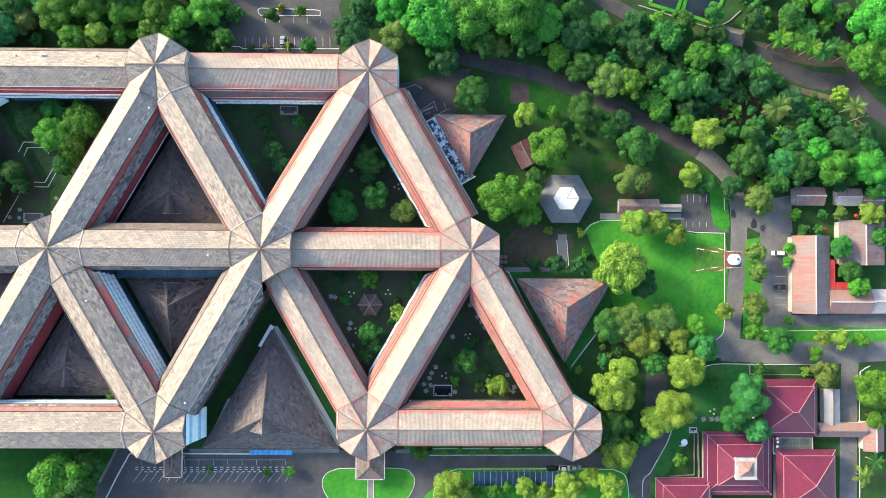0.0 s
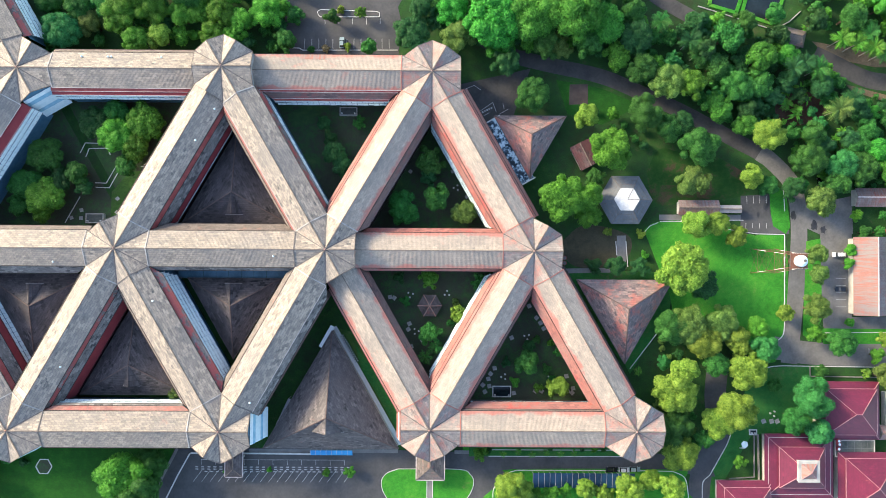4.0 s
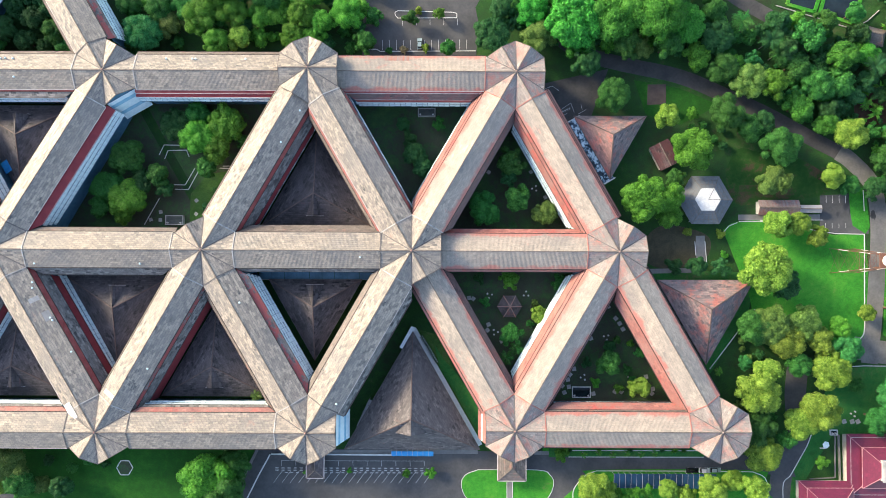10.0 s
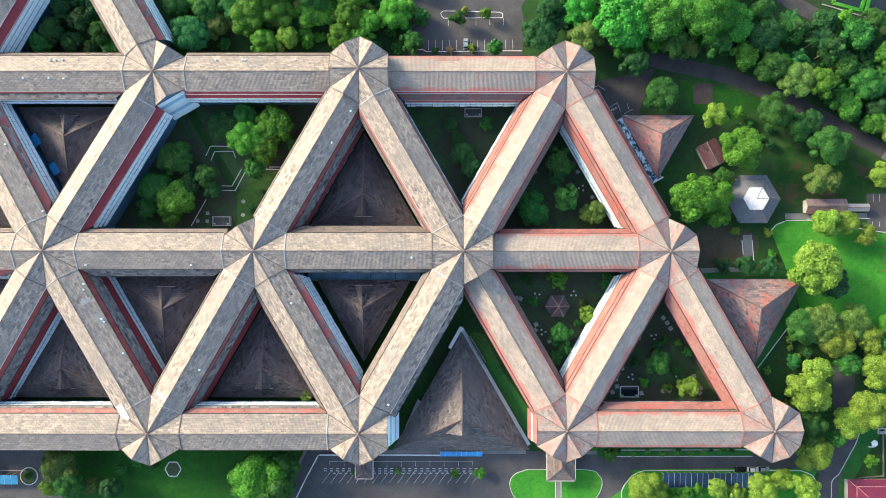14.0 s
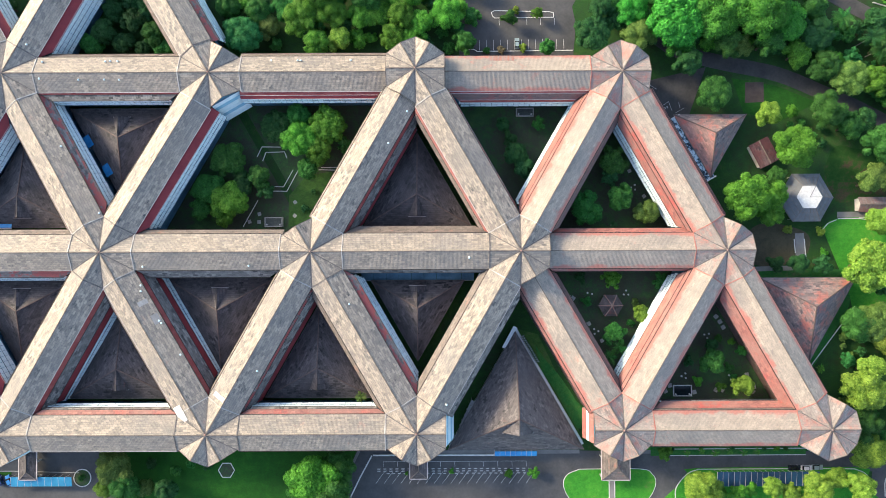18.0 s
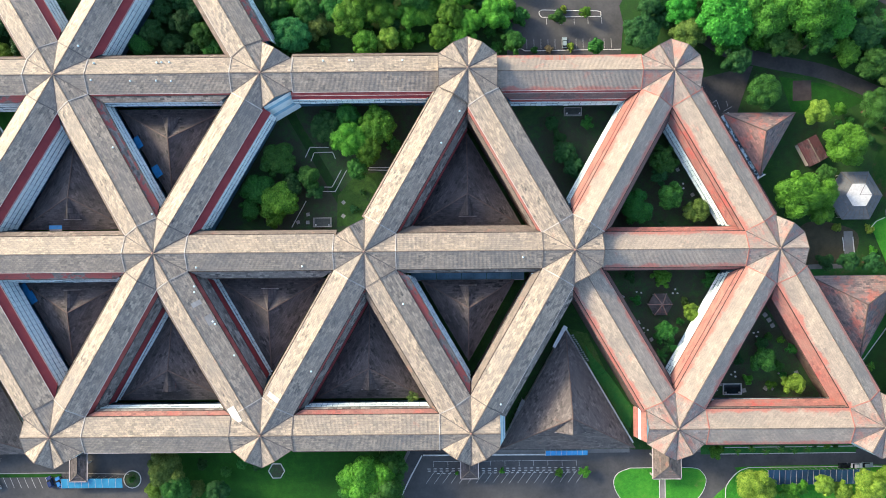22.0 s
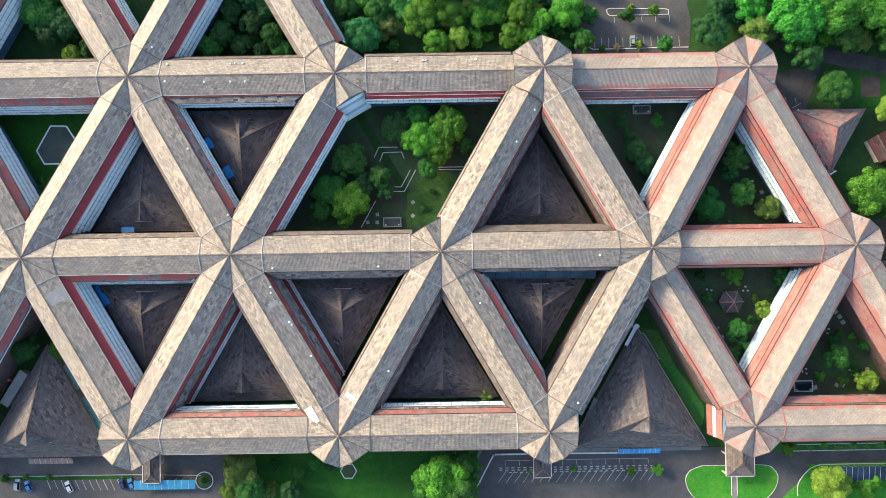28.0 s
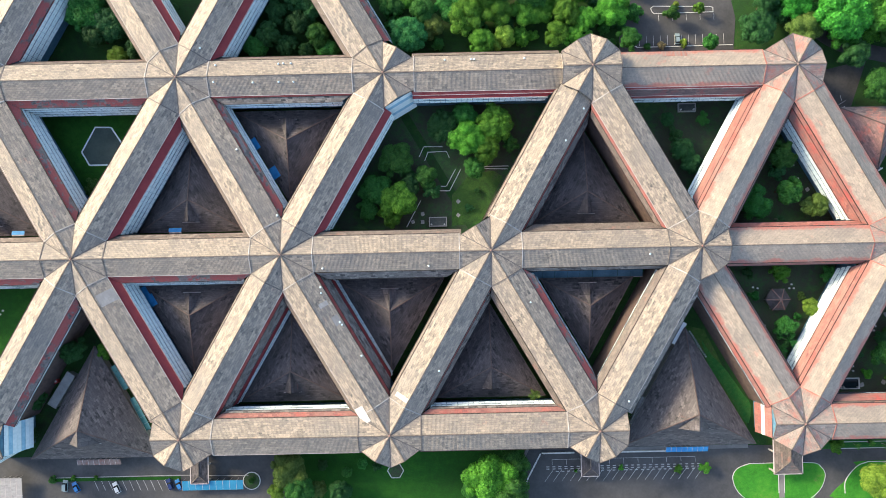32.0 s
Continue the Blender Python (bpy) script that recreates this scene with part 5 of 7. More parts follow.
grove([(148.3, 5.9, 4.87, "m"),(153, -3.7, 4.67, "m"),(156.1, -8.9, 4.26, "b"),(160.7, 17.8, 4.67, "y"),(117.6, 22.2, 6.09, "o"),(112.2, 28.8, 3.25, "m"),(131.6, 4.9, 2.44, "b"),(131, -0.1, 2.44, "b"),(136.6, 11.6, 2.84, "m"),(142.2, 11.7, 2.44, "m"),(133.8, 17.9, 2.44, "b"),(144.8, 18, 2.03, "m"),(150.3, 18, 2.84, "o"),(164.8, 9.2, 4.06, "m")], "among the houses")
grove([(99.1, 46.8, 6.50, "y"),(114.9, 47, 5.28, "m"),(113.5, 37.2, 6.90, "m"),(91.3, 51.1, 4.87, "e"),(87.8, 64.2, 6.50, "m"),(80.5, 56.9, 5.68, "e"),(96.1, 74.7, 6.09, "e"),(83.7, 82.8, 6.09, "m"),(90.4, 87.5, 4.87, "m"),(107, 77.2, 4.87, "e"),(159.5, 86.7, 9.74, "e"),(159.4, 74.2, 8.53, "e"),(149.9, 62.5, 3.65, "y"),(159.1, 34.8, 7.31, "e"),(145.6, 34.7, 6.90, "e"),(133.2, 34.6, 6.50, "m"),(125.9, 36.6, 6.09, "t"),(139.8, 41, 5.28, "e"),(96.3, 65.5, 5.28, "m"),(103.1, 83.7, 4.47, "d"),(151.8, 92.8, 4.06, "m"),(142, 94.6, 4.47, "e")], "in the wood")
grove([(136.4, 49.5, 4.47, "m"),(140, 56.4, 2.84, "e"),(129.1, 46.3, 4.47, "d"),(119.5, 64.9, 4.87, "d"),(102.3, 61.9, 4.06, "d"),(92.6, 56.5, 4.47, "d"),(107.3, 67, 4.47, "d"),(79.5, 72.4, 5.68, "m"),(74.6, 77.8, 5.28, "d"),(73.5, 88.2, 5.28, "d"),(131.9, 43.1, 4.87, "m"),(121.8, 43.2, 4.47, "d"),(108.9, 27.4, 4.87, "d"),(102.1, 92.1, 4.47, "m"),(116.5, 88.8, 4.87, "d"),(129.3, 90.6, 6.09, "m"),(112.3, 62.3, 3.25, "d"),(156.9, 42.3, 4.87, "m"),(147.3, 46.6, 4.06, "d"),(123.8, 28.4, 5.68, "m"),(163.1, 27.8, 4.87, "m"),(132.7, 59, 4.06, "d"),(149.1, 57.5, 1.62, "e")], "in the wood")
grove([(-132.4, -78, 9.74, "b"),(-128.3, -83, 9.13, "m"),(-124.5, -74, 6.50, "m"),(-139.3, -83, 5.68, "m"),(-205.1, -74.1, 6.90, "o"),(-202.2, -80.8, 6.09, "m"),(-209.9, -81.5, 4.06, "y"),(-193.9, -74.2, 2.23, "d"),(-185.3, -76.9, 2.23, "m"),(-179.4, -73.7, 2.23, "m"),(-174.4, -75.7, 1.83, "d"),(-187.3, -82.6, 4.47, "d"),(-195.7, -82.5, 3.65, "o")], "on the shaded lawn")
grove([(-164.2, 37.5, 6.60, "m"),(-152.8, 31.5, 5.00, "m"),(-171.8, 26.5, 6.20, "m"),(-163.9, 22.3, 7.20, "b"),(-167.1, 17.4, 4.60, "b"),(-151.3, 25.8, 3.40, "d"),(-160.3, 28.8, 5.00, "d"),(-147.0, 49.9, 6.20, "d"),(-139.3, 53.2, 5.00, "m"),(-138.1, 44.1, 7.20, "b"),(-128.4, 49.9, 7.00, "b"),(-131.9, 40.5, 5.60, "b"),(-135.5, 34.0, 4.40, "m"),(-122.5, 42.9, 3.40, "m"),(-142.5, 45.4, 4.60, "m"),(-175.5, 19.6, 4.20, "m"),(-137.9, 20, 1.83, "d"),(-134.6, 26.1, 1.42, "d")], "in a garden court")
grove([(-59.8, 38.5, 5.08, "d"),(-55.9, 34.2, 4.47, "d"),(-61.7, 45.2, 3.25, "d"),(-51, 50.7, 2.64, "m"),(-63.9, 50.5, 2.84, "d"),(-34, 19.2, 6.50, "m"),(-22.9, 23.3, 5.68, "m"),(-11.7, 18, 5.08, "o"),(-24.6, 36.6, 5.89, "m"),(-24.9, 30.9, 3.65, "d"),(-24.5, -7.3, 4.06, "b"),(-6.1, -7.7, 3.05, "m"),(-13.6, -19.6, 3.45, "y"),(-23.7, -26.7, 4.67, "m"),(-33.5, -15.1, 2.23, "m"),(-35.5, -6.4, 2.64, "d"),(-15, -15.9, 1.83, "o"),(-16.6, -23.2, 1.83, "m")], "in a garden court")
grove([(11.7, -37.6, 5.28, "m"),(22.5, -46, 4.26, "y"),(7.2, -44.6, 2.23, "b"),(16.1, -46.7, 2.03, "b"),(20.9, -30.5, 1.83, "b"),(15.4, -29.1, 2.03, "m"),(19, -39.8, 2.23, "m"),(12.3, -31.4, 2.64, "d"),(23.8, -33.6, 2.23, "m"),(4, -37.3, 2.23, "d"),(21.4, -43.7, 1.83, "m"),(-283.8, -29.1, 5.48, "d"),(-272.2, -29.8, 3.45, "b"),(-297.6, -47.9, 4.06, "d"),(-300.3, -60.4, 2.44, "d"),(-295.1, -78.2, 1.62, "m"),(-287.3, -77.7, 1.22, "b"),(-220.9, -79.8, 1.62, "m"),(-278.9, -77.7, 1.02, "b"),(-276.8, 30.3, 3.25, "m"),(-257.4, -57.1, 1.62, "m")], "in a court")
grove([(-83.6, -78.2, 1.22, "b"),(-62.6, -78.9, 1.83, "b"),(-53.3, -78.2, 2.23, "b"),(-100.3, -79, 0.81, "b"),(-5.4, -70.6, 2.9, "b"),(-2.6, -70.9, 1.8, "d"),(37.5, -69.8, 1.5, "b"),(40.5, -70.2, 1.2, "m"),(9.5, -70.2, 1.0, "d"),(21.0, -70.3, 1.1, "d"),(33.0, -70.2, 1.0, "d")], "at the edge of paving")
PALMS = [(125.3, 81.8, 4.6, "b"), (131.2, 80.2, 4.4, "b"), (135.5, 83.6, 4.2, "m"), (137.5, 78.5, 4.4, "b"), (141.3, 76.9, 4.6, "m"), (145.5, 79.0, 4.2, "m"), (150.6, 76.2, 4.6, "b"),
         (107.6, 70.7, 5.2, "d"), (116.9, 70.8, 5.2, "m"), (112.0, 73.0, 4.8, "d"), (124.4, 55.8, 5.6, "o"), (129.5, 60.0, 4.8, "d"), (153.0, 56.9, 4.8, "o"), (149.5, 45.9, 5.2, "d"),
         (73.3, 76.3, 5.4, "m"), (69.9, 80.5, 4.8, "d"), (59.2, 87.6, 4.8, "m")]
for _x, _y, _r, _k in PALMS:
    palm(_x, _y, _r, KEY[_k], 8.5, 21)
for _k in range(6):
    palm(3.4 + 5.2 * _k, -71.2 + 0.3 * (_k % 2), 1.7, "bright", 2.4, 9)
for _x, _y, _r, _k in ((-25.8, -35.5, 3.65, "m"),(-22, -31.4, 3.45, "m"),(-23.4, 13.2, 2.03, "d"),(158, -79.2, 4.87, "y"),(162, -73.4, 4.06, "m"),(53, -40.4, 2.03, "b"),(108.2, 59.2, 3.05, "b"),(111.8, 57.3, 2.44, "b"),(126.6, 45.9, 2.44, "b"),(114, 63.7, 2.44, "b")):
    palm(_x, _y, _r, KEY[_k], 3.0 if _r < 3.2 else 5.0, 11)
palm(-116.0, -48.6, 2.6, "olive", 8.0, 13)


def blade_mesh():
    """A broad banana leaf, folded along its rib and bent over, one metre long."""
    b = Build()
    rib = [Vector((t, 0, 0.75 * t - 0.95 * t * t)) for t in (0.0, 0.2, 0.4, 0.6, 0.8, 1.0)]
    wide = (0.02, 0.11, 0.15, 0.14, 0.10, 0.02)
    for k in range(5):
        p, q = rib[k], rib[k + 1]
        for sgn in (1, -1):
            u, v = Vector((0, sgn * wide[k], 0.25 * wide[k])), Vector((0, sgn * wide[k + 1], 0.25 * wide[k + 1]))
            b.face([p, q, q + v, p + u])
    return b.mesh("leaf", GREEN["bright"])


BLADE = blade_mesh()
BANANA_STEM = Build()
BANANA_STEM.tube((0, 0, -0.1), (0, 0, 2.0), 0.16, 0.09)
BANANA_STEM = BANANA_STEM.mesh("stem", GREEN["olive"])


def banana(x, y, R):
    ob = thing("banana_plant", x, y, 0, plant_rng.uniform(0, 360), "banana plant with broad pale green leaves on bare soil", "banana plant", "banana plants")
    child("stem", BANANA_STEM, ob)
    for k in range(8):
        child("leaf", BLADE, ob, m=pose(0, 0, 1.9, 0, plant_rng.uniform(-30, 15), 45 * k + plant_rng.uniform(-14, 14)) @ Matrix.Scale(R * plant_rng.uniform(0.8, 1.1), 4))


for _x, _y in ((109.1, 59.6), (112.9, 57.5), (113.8, 65.3), (116.2, 61.4), (112.1, 55.4), (128.4, 47.1), (129.7, 49.6), (119.1, 88.9), (116.1, 87.7), (108.2, 63.5)):
    banana(_x, _y, plant_rng.uniform(2.2, 2.9))


def bare_tree(x, y, R):
    """Pale leafless branches that fork three times."""
    h = thing("bare_tree", x, y, 0, 0, "leafless tree with pale brown tangled branches", "tree")
    rng = random.Random(int(x * 10))
    t = Build()
    t.tube((0, 0, -0.1), (0.2, 0.1, R * 0.6), 0.22, 0.16)
    t.part("trunk", M["twig"], h)

    def fork(b, p, d, length, r, deep):
        q = p + d * length
        b.tube(p, q, r, r * 0.6, 5)
        if deep:
            for _ in range(3):
                fork(b, q, (d + Vector((rng.uniform(-0.9, 0.9), rng.uniform(-0.9, 0.9), rng.uniform(-0.35, 0.45)))).normalized(), length * 0.62, r * 0.6, deep - 1)
    for k in range(5):
        b = Build()
        a = 1.256 * k + rng.uniform(-0.4, 0.4)
        fork(b, Vector((0.2, 0.1, R * 0.55)), Vector((math.cos(a), math.sin(a), 0.7)).normalized(), R * 0.48, 0.10, 3)
        b.part("branch", M["twig"], h)


M["twig"] = plain("pale_dead_wood", (0.22, 0.18, 0.135), (0.36, 0.30, 0.23), 2.0, 0.9)
for _x, _y, _r in ((157.5, 53.7, 4.6), (155.9, 43.0, 5.0), (102.1, 60.7, 2.2)):
    bare_tree(_x, _y, _r)


# undergrowth and smaller trees of the wood, by chance
PLANTED = [(o.location.x, o.location.y) for o in scene.objects if o.parent is None and o.name.startswith(("tree", "shrub", "palm", "banana", "bare"))]
LANES = smooth([(3.5, 78.6),(18.5, 74.5),(39.9, 69.9),(57.1, 62.8),(72.1, 56),(89.3, 46.7),(103.2, 39.1),(112.5, 28.4)], 6) + smooth([(57, 102.2),(66.7, 96.9),(74.3, 92.7)], 6) + smooth([(123.9, 77.6),(128.2, 75.5),(141.2, 69.5),(156.3, 67.1),(167.1, 57.9),(186.5, 44)], 6) + smooth([(152.3, 108.7),(153.3, 95.7),(154.7, 82.6),(159.6, 67.5)], 6)


def inside(x, y, poly):
    hit = False
    for (ax, ay), (bx, by) in zip(poly, poly[1:] + poly[:1]):
        if (ay > y) != (by > y) and x < (bx - ax) * (y - ay) / (by - ay) + ax:
            hit = not hit
    return hit


THICK = []


def thicket(poly, tries, gap, sizes, tones, seed):
    """Chance-grown lower trees and bushes that stand too close to be told apart."""
    rng = random.Random(seed)
    xs, ys = [p[0] for p in poly], [p[1] for p in poly]
    for _ in range(tries):
        x, y = rng.uniform(min(xs), max(xs)), rng.uniform(min(ys), max(ys))
        if not inside(x, y, poly) or any(math.hypot(x - a, y - b) < gap for a, b in PLANTED) or any(math.hypot(x - a, y - b) < 4.6 for a, b in LANES):
            continue
        PLANTED.append((x, y))
        THICK.append((x, y, rng.uniform(*sizes), rng.uniform(0, 6.3), rng.choice(tones)))


WOOD = [(48.4, 90.3), (74.3, 85.8), (102.3, 76.7), (126, 69.4), (143.3, 62.6), (177.8, 37.5), (177.7, 28.8), (134.4, 28.1), (120.4, 32.3), (106.5, 45.5), (87.1, 52.9), (69.9, 61.4), (57.1, 68.8)]
thicket(WOOD, 900, 4.4, (2.4, 4.4), (0, 1, 0, 2, 3, 1), 21)
thicket(WOOD, 700, 2.9, (1.1, 1.85), (0, 1, 2, 3), 22)
thicket([(70, 92.6), (80.7, 94.5), (87.2, 89.6), (107.7, 81.1), (121.7, 75.8), (130.3, 69.4), (121.7, 67.2), (102.3, 76.1), (74.3, 84.9)], 500, 3.6, (2.4, 4.2), (1, 0, 1, 2), 31)
thicket([(27.1, 57.8), (48.5, 55.8), (61.4, 52.7), (57.1, 43), (46.4, 45.1)], 60, 3.6, (1.0, 2.0), (1, 0), 32)
thicket([(113.2, 103.9), (147.9, 104.3), (146.7, 86.9), (121.8, 88.8), (113.1, 90.9)], 120, 4.2, (2.0, 3.8), (0, 2, 1), 23)
thicket([(156.6, 104.4), (178.4, 104.6), (178, 67.7), (166.1, 69.8), (157.5, 87)], 120, 5.0, (3.0, 5.0), (2, 0), 24)
thicket([(-28.7, 106.7), (50.6, 107.6), (48.4, 90.3), (39.9, 77.2), (18.5, 78.1), (-11.5, 80), (-26.4, 85.2)], 260, 4.8, (2.6, 4.4), (2, 0, 1), 25)
thicket([(-172.3, 108), (-74, 105.8), (-74.7, 78.9), (-166.4, 78.8)], 240, 4.6, (2.4, 4.2), (0, 1, 2), 26)
thicket([(134.5, 35), (177.7, 35.3), (177.7, 28.8), (134.4, 28.6)], 60, 4.5, (2.5, 4.0), (0, 2), 27)
thicket([(59.3, -20.9), (76.3, -37.8), (74.2, -69.5), (63.5, -69.5), (59.3, -48.4)], 120, 3.2, (1.2, 2.6), (0, 4, 1), 28)


def build_thicket():
    """Joins the whole undergrowth into one mesh with a material for each tone."""
    tones = ["mid", "dark", "bright", "teal", "olive"]
    base = []
    for k in range(3):
        me = crown_mesh("undergrowth_part", 3.0, (0.7, 0.9, 0.8)[k], 14 + 3 * k, 800, 0.38)
        v = np.empty(len(me.vertices) * 3)
        me.vertices.foreach_get("co", v)
        f = np.empty(len(me.loops), int)
        me.loops.foreach_get("vertex_index", f)
        base.append((v.reshape(-1, 3), f.reshape(-1, 3)))
        bpy.data.meshes.remove(me)
    vs, fs, ms, n = [], [], [], 0
    for i, (x, y, R, a, tone) in enumerate(THICK):
        v, f = base[i % 3]
        q = v * (R / 3.0)
        c, s = math.cos(a), math.sin(a)
        vs.append(np.stack([q[:, 0] * c - q[:, 1] * s + x, q[:, 0] * s + q[:, 1] * c + y, q[:, 2] + R * 0.75], 1))
        fs.append(f + n)
        ms.append(np.full(len(f), tone))
        n += len(v)
    v, f, m = np.concatenate(vs), np.concatenate(fs), np.concatenate(ms)
    me = bpy.data.meshes.new("undergrowth")
    me.vertices.add(len(v))
    me.vertices.foreach_set("co", v.ravel())
    me.loops.add(len(f) * 3)
    me.loops.foreach_set("vertex_index", f.ravel())
    me.polygons.add(len(f))
    me.polygons.foreach_set("loop_start", np.arange(len(f)) * 3)
    for t in tones:
        me.materials.append(GREEN[t])
    me.polygons.foreach_set("material_index", m)
    me.update(calc_edges=True)
    return tagged(new("undergrowth", me), "mixed green undergrowth and small trees of a wood", "undergrowth", kind="stuff")


build_thicket()
# ---- buildings round the complex ----
def hip_faces(x0, x1, y0, y1, z0, z1, inset):
    """Corner and ridge points of a hipped roof over a rectangle, ridge along the longer side."""
    c = [Vector((x0, y0, z0)), Vector((x1, y0, z0)), Vector((x1, y1, z0)), Vector((x0, y1, z0))]
    if x1 - x0 >= y1 - y0:
        m = (y0 + y1) / 2
        r = [Vector((x0 + inset, m, z1)), Vector((x1 - inset, m, z1))]
        f = [[c[0], c[1], r[1], r[0]], [c[1], c[2], r[1]], [c[2], c[3], r[0], r[1]], [c[3], c[0], r[0]]]
    else:
        m = (x0 + x1) / 2
        r = [Vector((m, y0 + inset, z1)), Vector((m, y1 - inset, z1))]
        f = [[c[0], c[1], r[0]], [c[1], c[2], r[1], r[0]], [c[2], c[3], r[1]], [c[3], c[0], r[0], r[1]]]
    return c, r, f


def face_uv(q):
    p, n = q[0], (q[1] - q[0]).normalized()
    return [((w - p).dot(n), ((w - p) - n * (w - p).dot(n)).length) for w in q]


def put_roof(par, x0, x1, y0, y1, z0, z1, inset, mat, cap=None, thick=0.2):
    c, r, f = hip_faces(x0, x1, y0, y1, z0, z1, inset)
    for q in f:
        b = Build()
        b.slab(q, thick, face_uv(q))
        b.part("roof_face", mat, par)
    caps = [(c[0], r[0]), (c[1], r[1] if x1 - x0 >= y1 - y0 else r[0]), (c[2], r[1]), (c[3], r[0] if x1 - x0 >= y1 - y0 else r[1])]
    if (r[0] - r[1]).length > 0.3:
        caps.append((r[0], r[1]))
    for p, q in caps:
        b = Build()
        b.beam(p + Vector((0, 0, 0.08)), q + Vector((0, 0, 0.08)), 0.16 if cap else 0.28, 0.14)
        b.part("hip_cap", cap or M["ridge"], par)


def put_walls(par, x0, x1, y0, y1, z0, z1, mat, t=0.25):
    for a in ((x0, x1, y0, y0 + t), (x0, x1, y1 - t, y1), (x0, x0 + t, y0 + t, y1 - t), (x1 - t, x1, y0 + t, y1 - t)):
        b = Build()
        b.box(*a, z0, z1)
        b.part("wall", mat, par)


def rect(p, q):
    """Centre and half sizes between two corners."""
    return (p[0] + q[0]) / 2, (p[1] + q[1]) / 2, abs(p[0] - q[0]) / 2, abs(p[1] - q[1]) / 2


M["cap_pink"] = plain("purple_ridge", (0.30, 0.11, 0.13), (0.52, 0.32, 0.32), 0.8)


def two_tier_house(p, q, eave, top, band, mat, cap, label, lantern=False):
    x, y, a, b = rect(p, q)
    h = thing("house", x, y, 0, 0, label, "house", "purple roofed buildings")
    put_walls(h, -a + 1.2, a - 1.2, -b + 1.2, b - 1.2, 0, eave + 0.3, M["plaster"])
    # lower roof ring
    o = [Vector(v) for v in ((-a, -b, eave), (a, -b, eave), (a, b, eave), (-a, b, eave))]
    i = [Vector(v) for v in ((-a + band, -b + band, eave + 1.1), (a - band, -b + band, eave + 1.1), (a - band, b - band, eave + 1.1), (-a + band, b - band, eave + 1.1))]
    for k in range(4):
        j = (k + 1) % 4
        r = Build()
        f = [o[k], o[j], i[j], i[k]]
        r.slab(f, 0.2, face_uv(f))
        r.part("lower_roof", mat, h)
        c = Build()
        c.beam(o[k] + Vector((0, 0, 0.1)), i[k] + Vector((0, 0, 0.1)), 0.18, 0.14)
        c.part("hip_cap", cap, h)
    put_walls(h, -a + band, a - band, -b + band, b - band, eave + 0.6, eave + 2.2, M["plaster"])
    m = band - 0.7
    put_roof(h, -a + m, a - m, -b + m, b - m, eave + 2.0, top, min(a, b) - m, mat, cap)
    for s in (1, -1):
        g = Build()
        g.beam((-a + m, s * (b - m + 0.05), eave + 1.95), (a - m, s * (b - m + 0.05), eave + 1.95), 0.18, 0.18)
        g.part("gutter", M["cap_pink"], h)
        g = Build()
        g.beam((s * (a - m + 0.05), -b + m, eave + 1.95), (s * (a - m + 0.05), b - m, eave + 1.95), 0.18, 0.18)
        g.part("gutter", M["cap_pink"], h)
    if lantern:
        z = top - 2.6
        l = Build()
        l.box(-3.6, 3.6, -3.6, 3.6, z, z + 2.0)
        l.part("lantern_wall", M["plaster"], h, "white painted roof lantern")
        for s in (1, -1):
            w = Build()
            w.box(-2.9, 2.9, *sorted((s * 3.62, s * 3.66)), z + 0.6, z + 1.6)
            w.part("lantern_window", M["frame"], h)
        put_roof(h, -2.7, 2.7, -2.7, 2.7, z + 2.02, z + 3.6, 2.7, M["tile_house"], cap)
        e = Build()
        for s in (1, -1):
            e.box(-3.9, 3.9, *sorted((s * 3.2, s * 3.9)), z + 1.9, z + 2.05)
            e.box(*sorted((s * 3.2, s * 3.9)), -3.2, 3.2, z + 1.9, z + 2.05)
        e.part("lantern_eave", M["plaster"], h)
    return h


PURPLE = "house with two-tier dark purple tile roof"
two_tier_house((118, -43.5), (141.2, -64.7), 4.2, 10.2, 3.0, M["tile_purple"], M["cap_pink"], PURPLE)
two_tier_house((98.9, -62.7), (124.1, -86), 4.2, 10.8, 5.0, M["tile_purple"], M["cap_pink"], PURPLE + " and a white lantern", True)
two_tier_house((125.8, -69.3), (147.9, -91.5), 4.2, 10.2, 2.4, M["tile_purple"], M["cap_pink"], PURPLE)
two_tier_house((81.4, -79.9), (102, -96.7), 4.0, 8.5, 2.6, M["tile_purple"], M["cap_pink"], PURPLE)


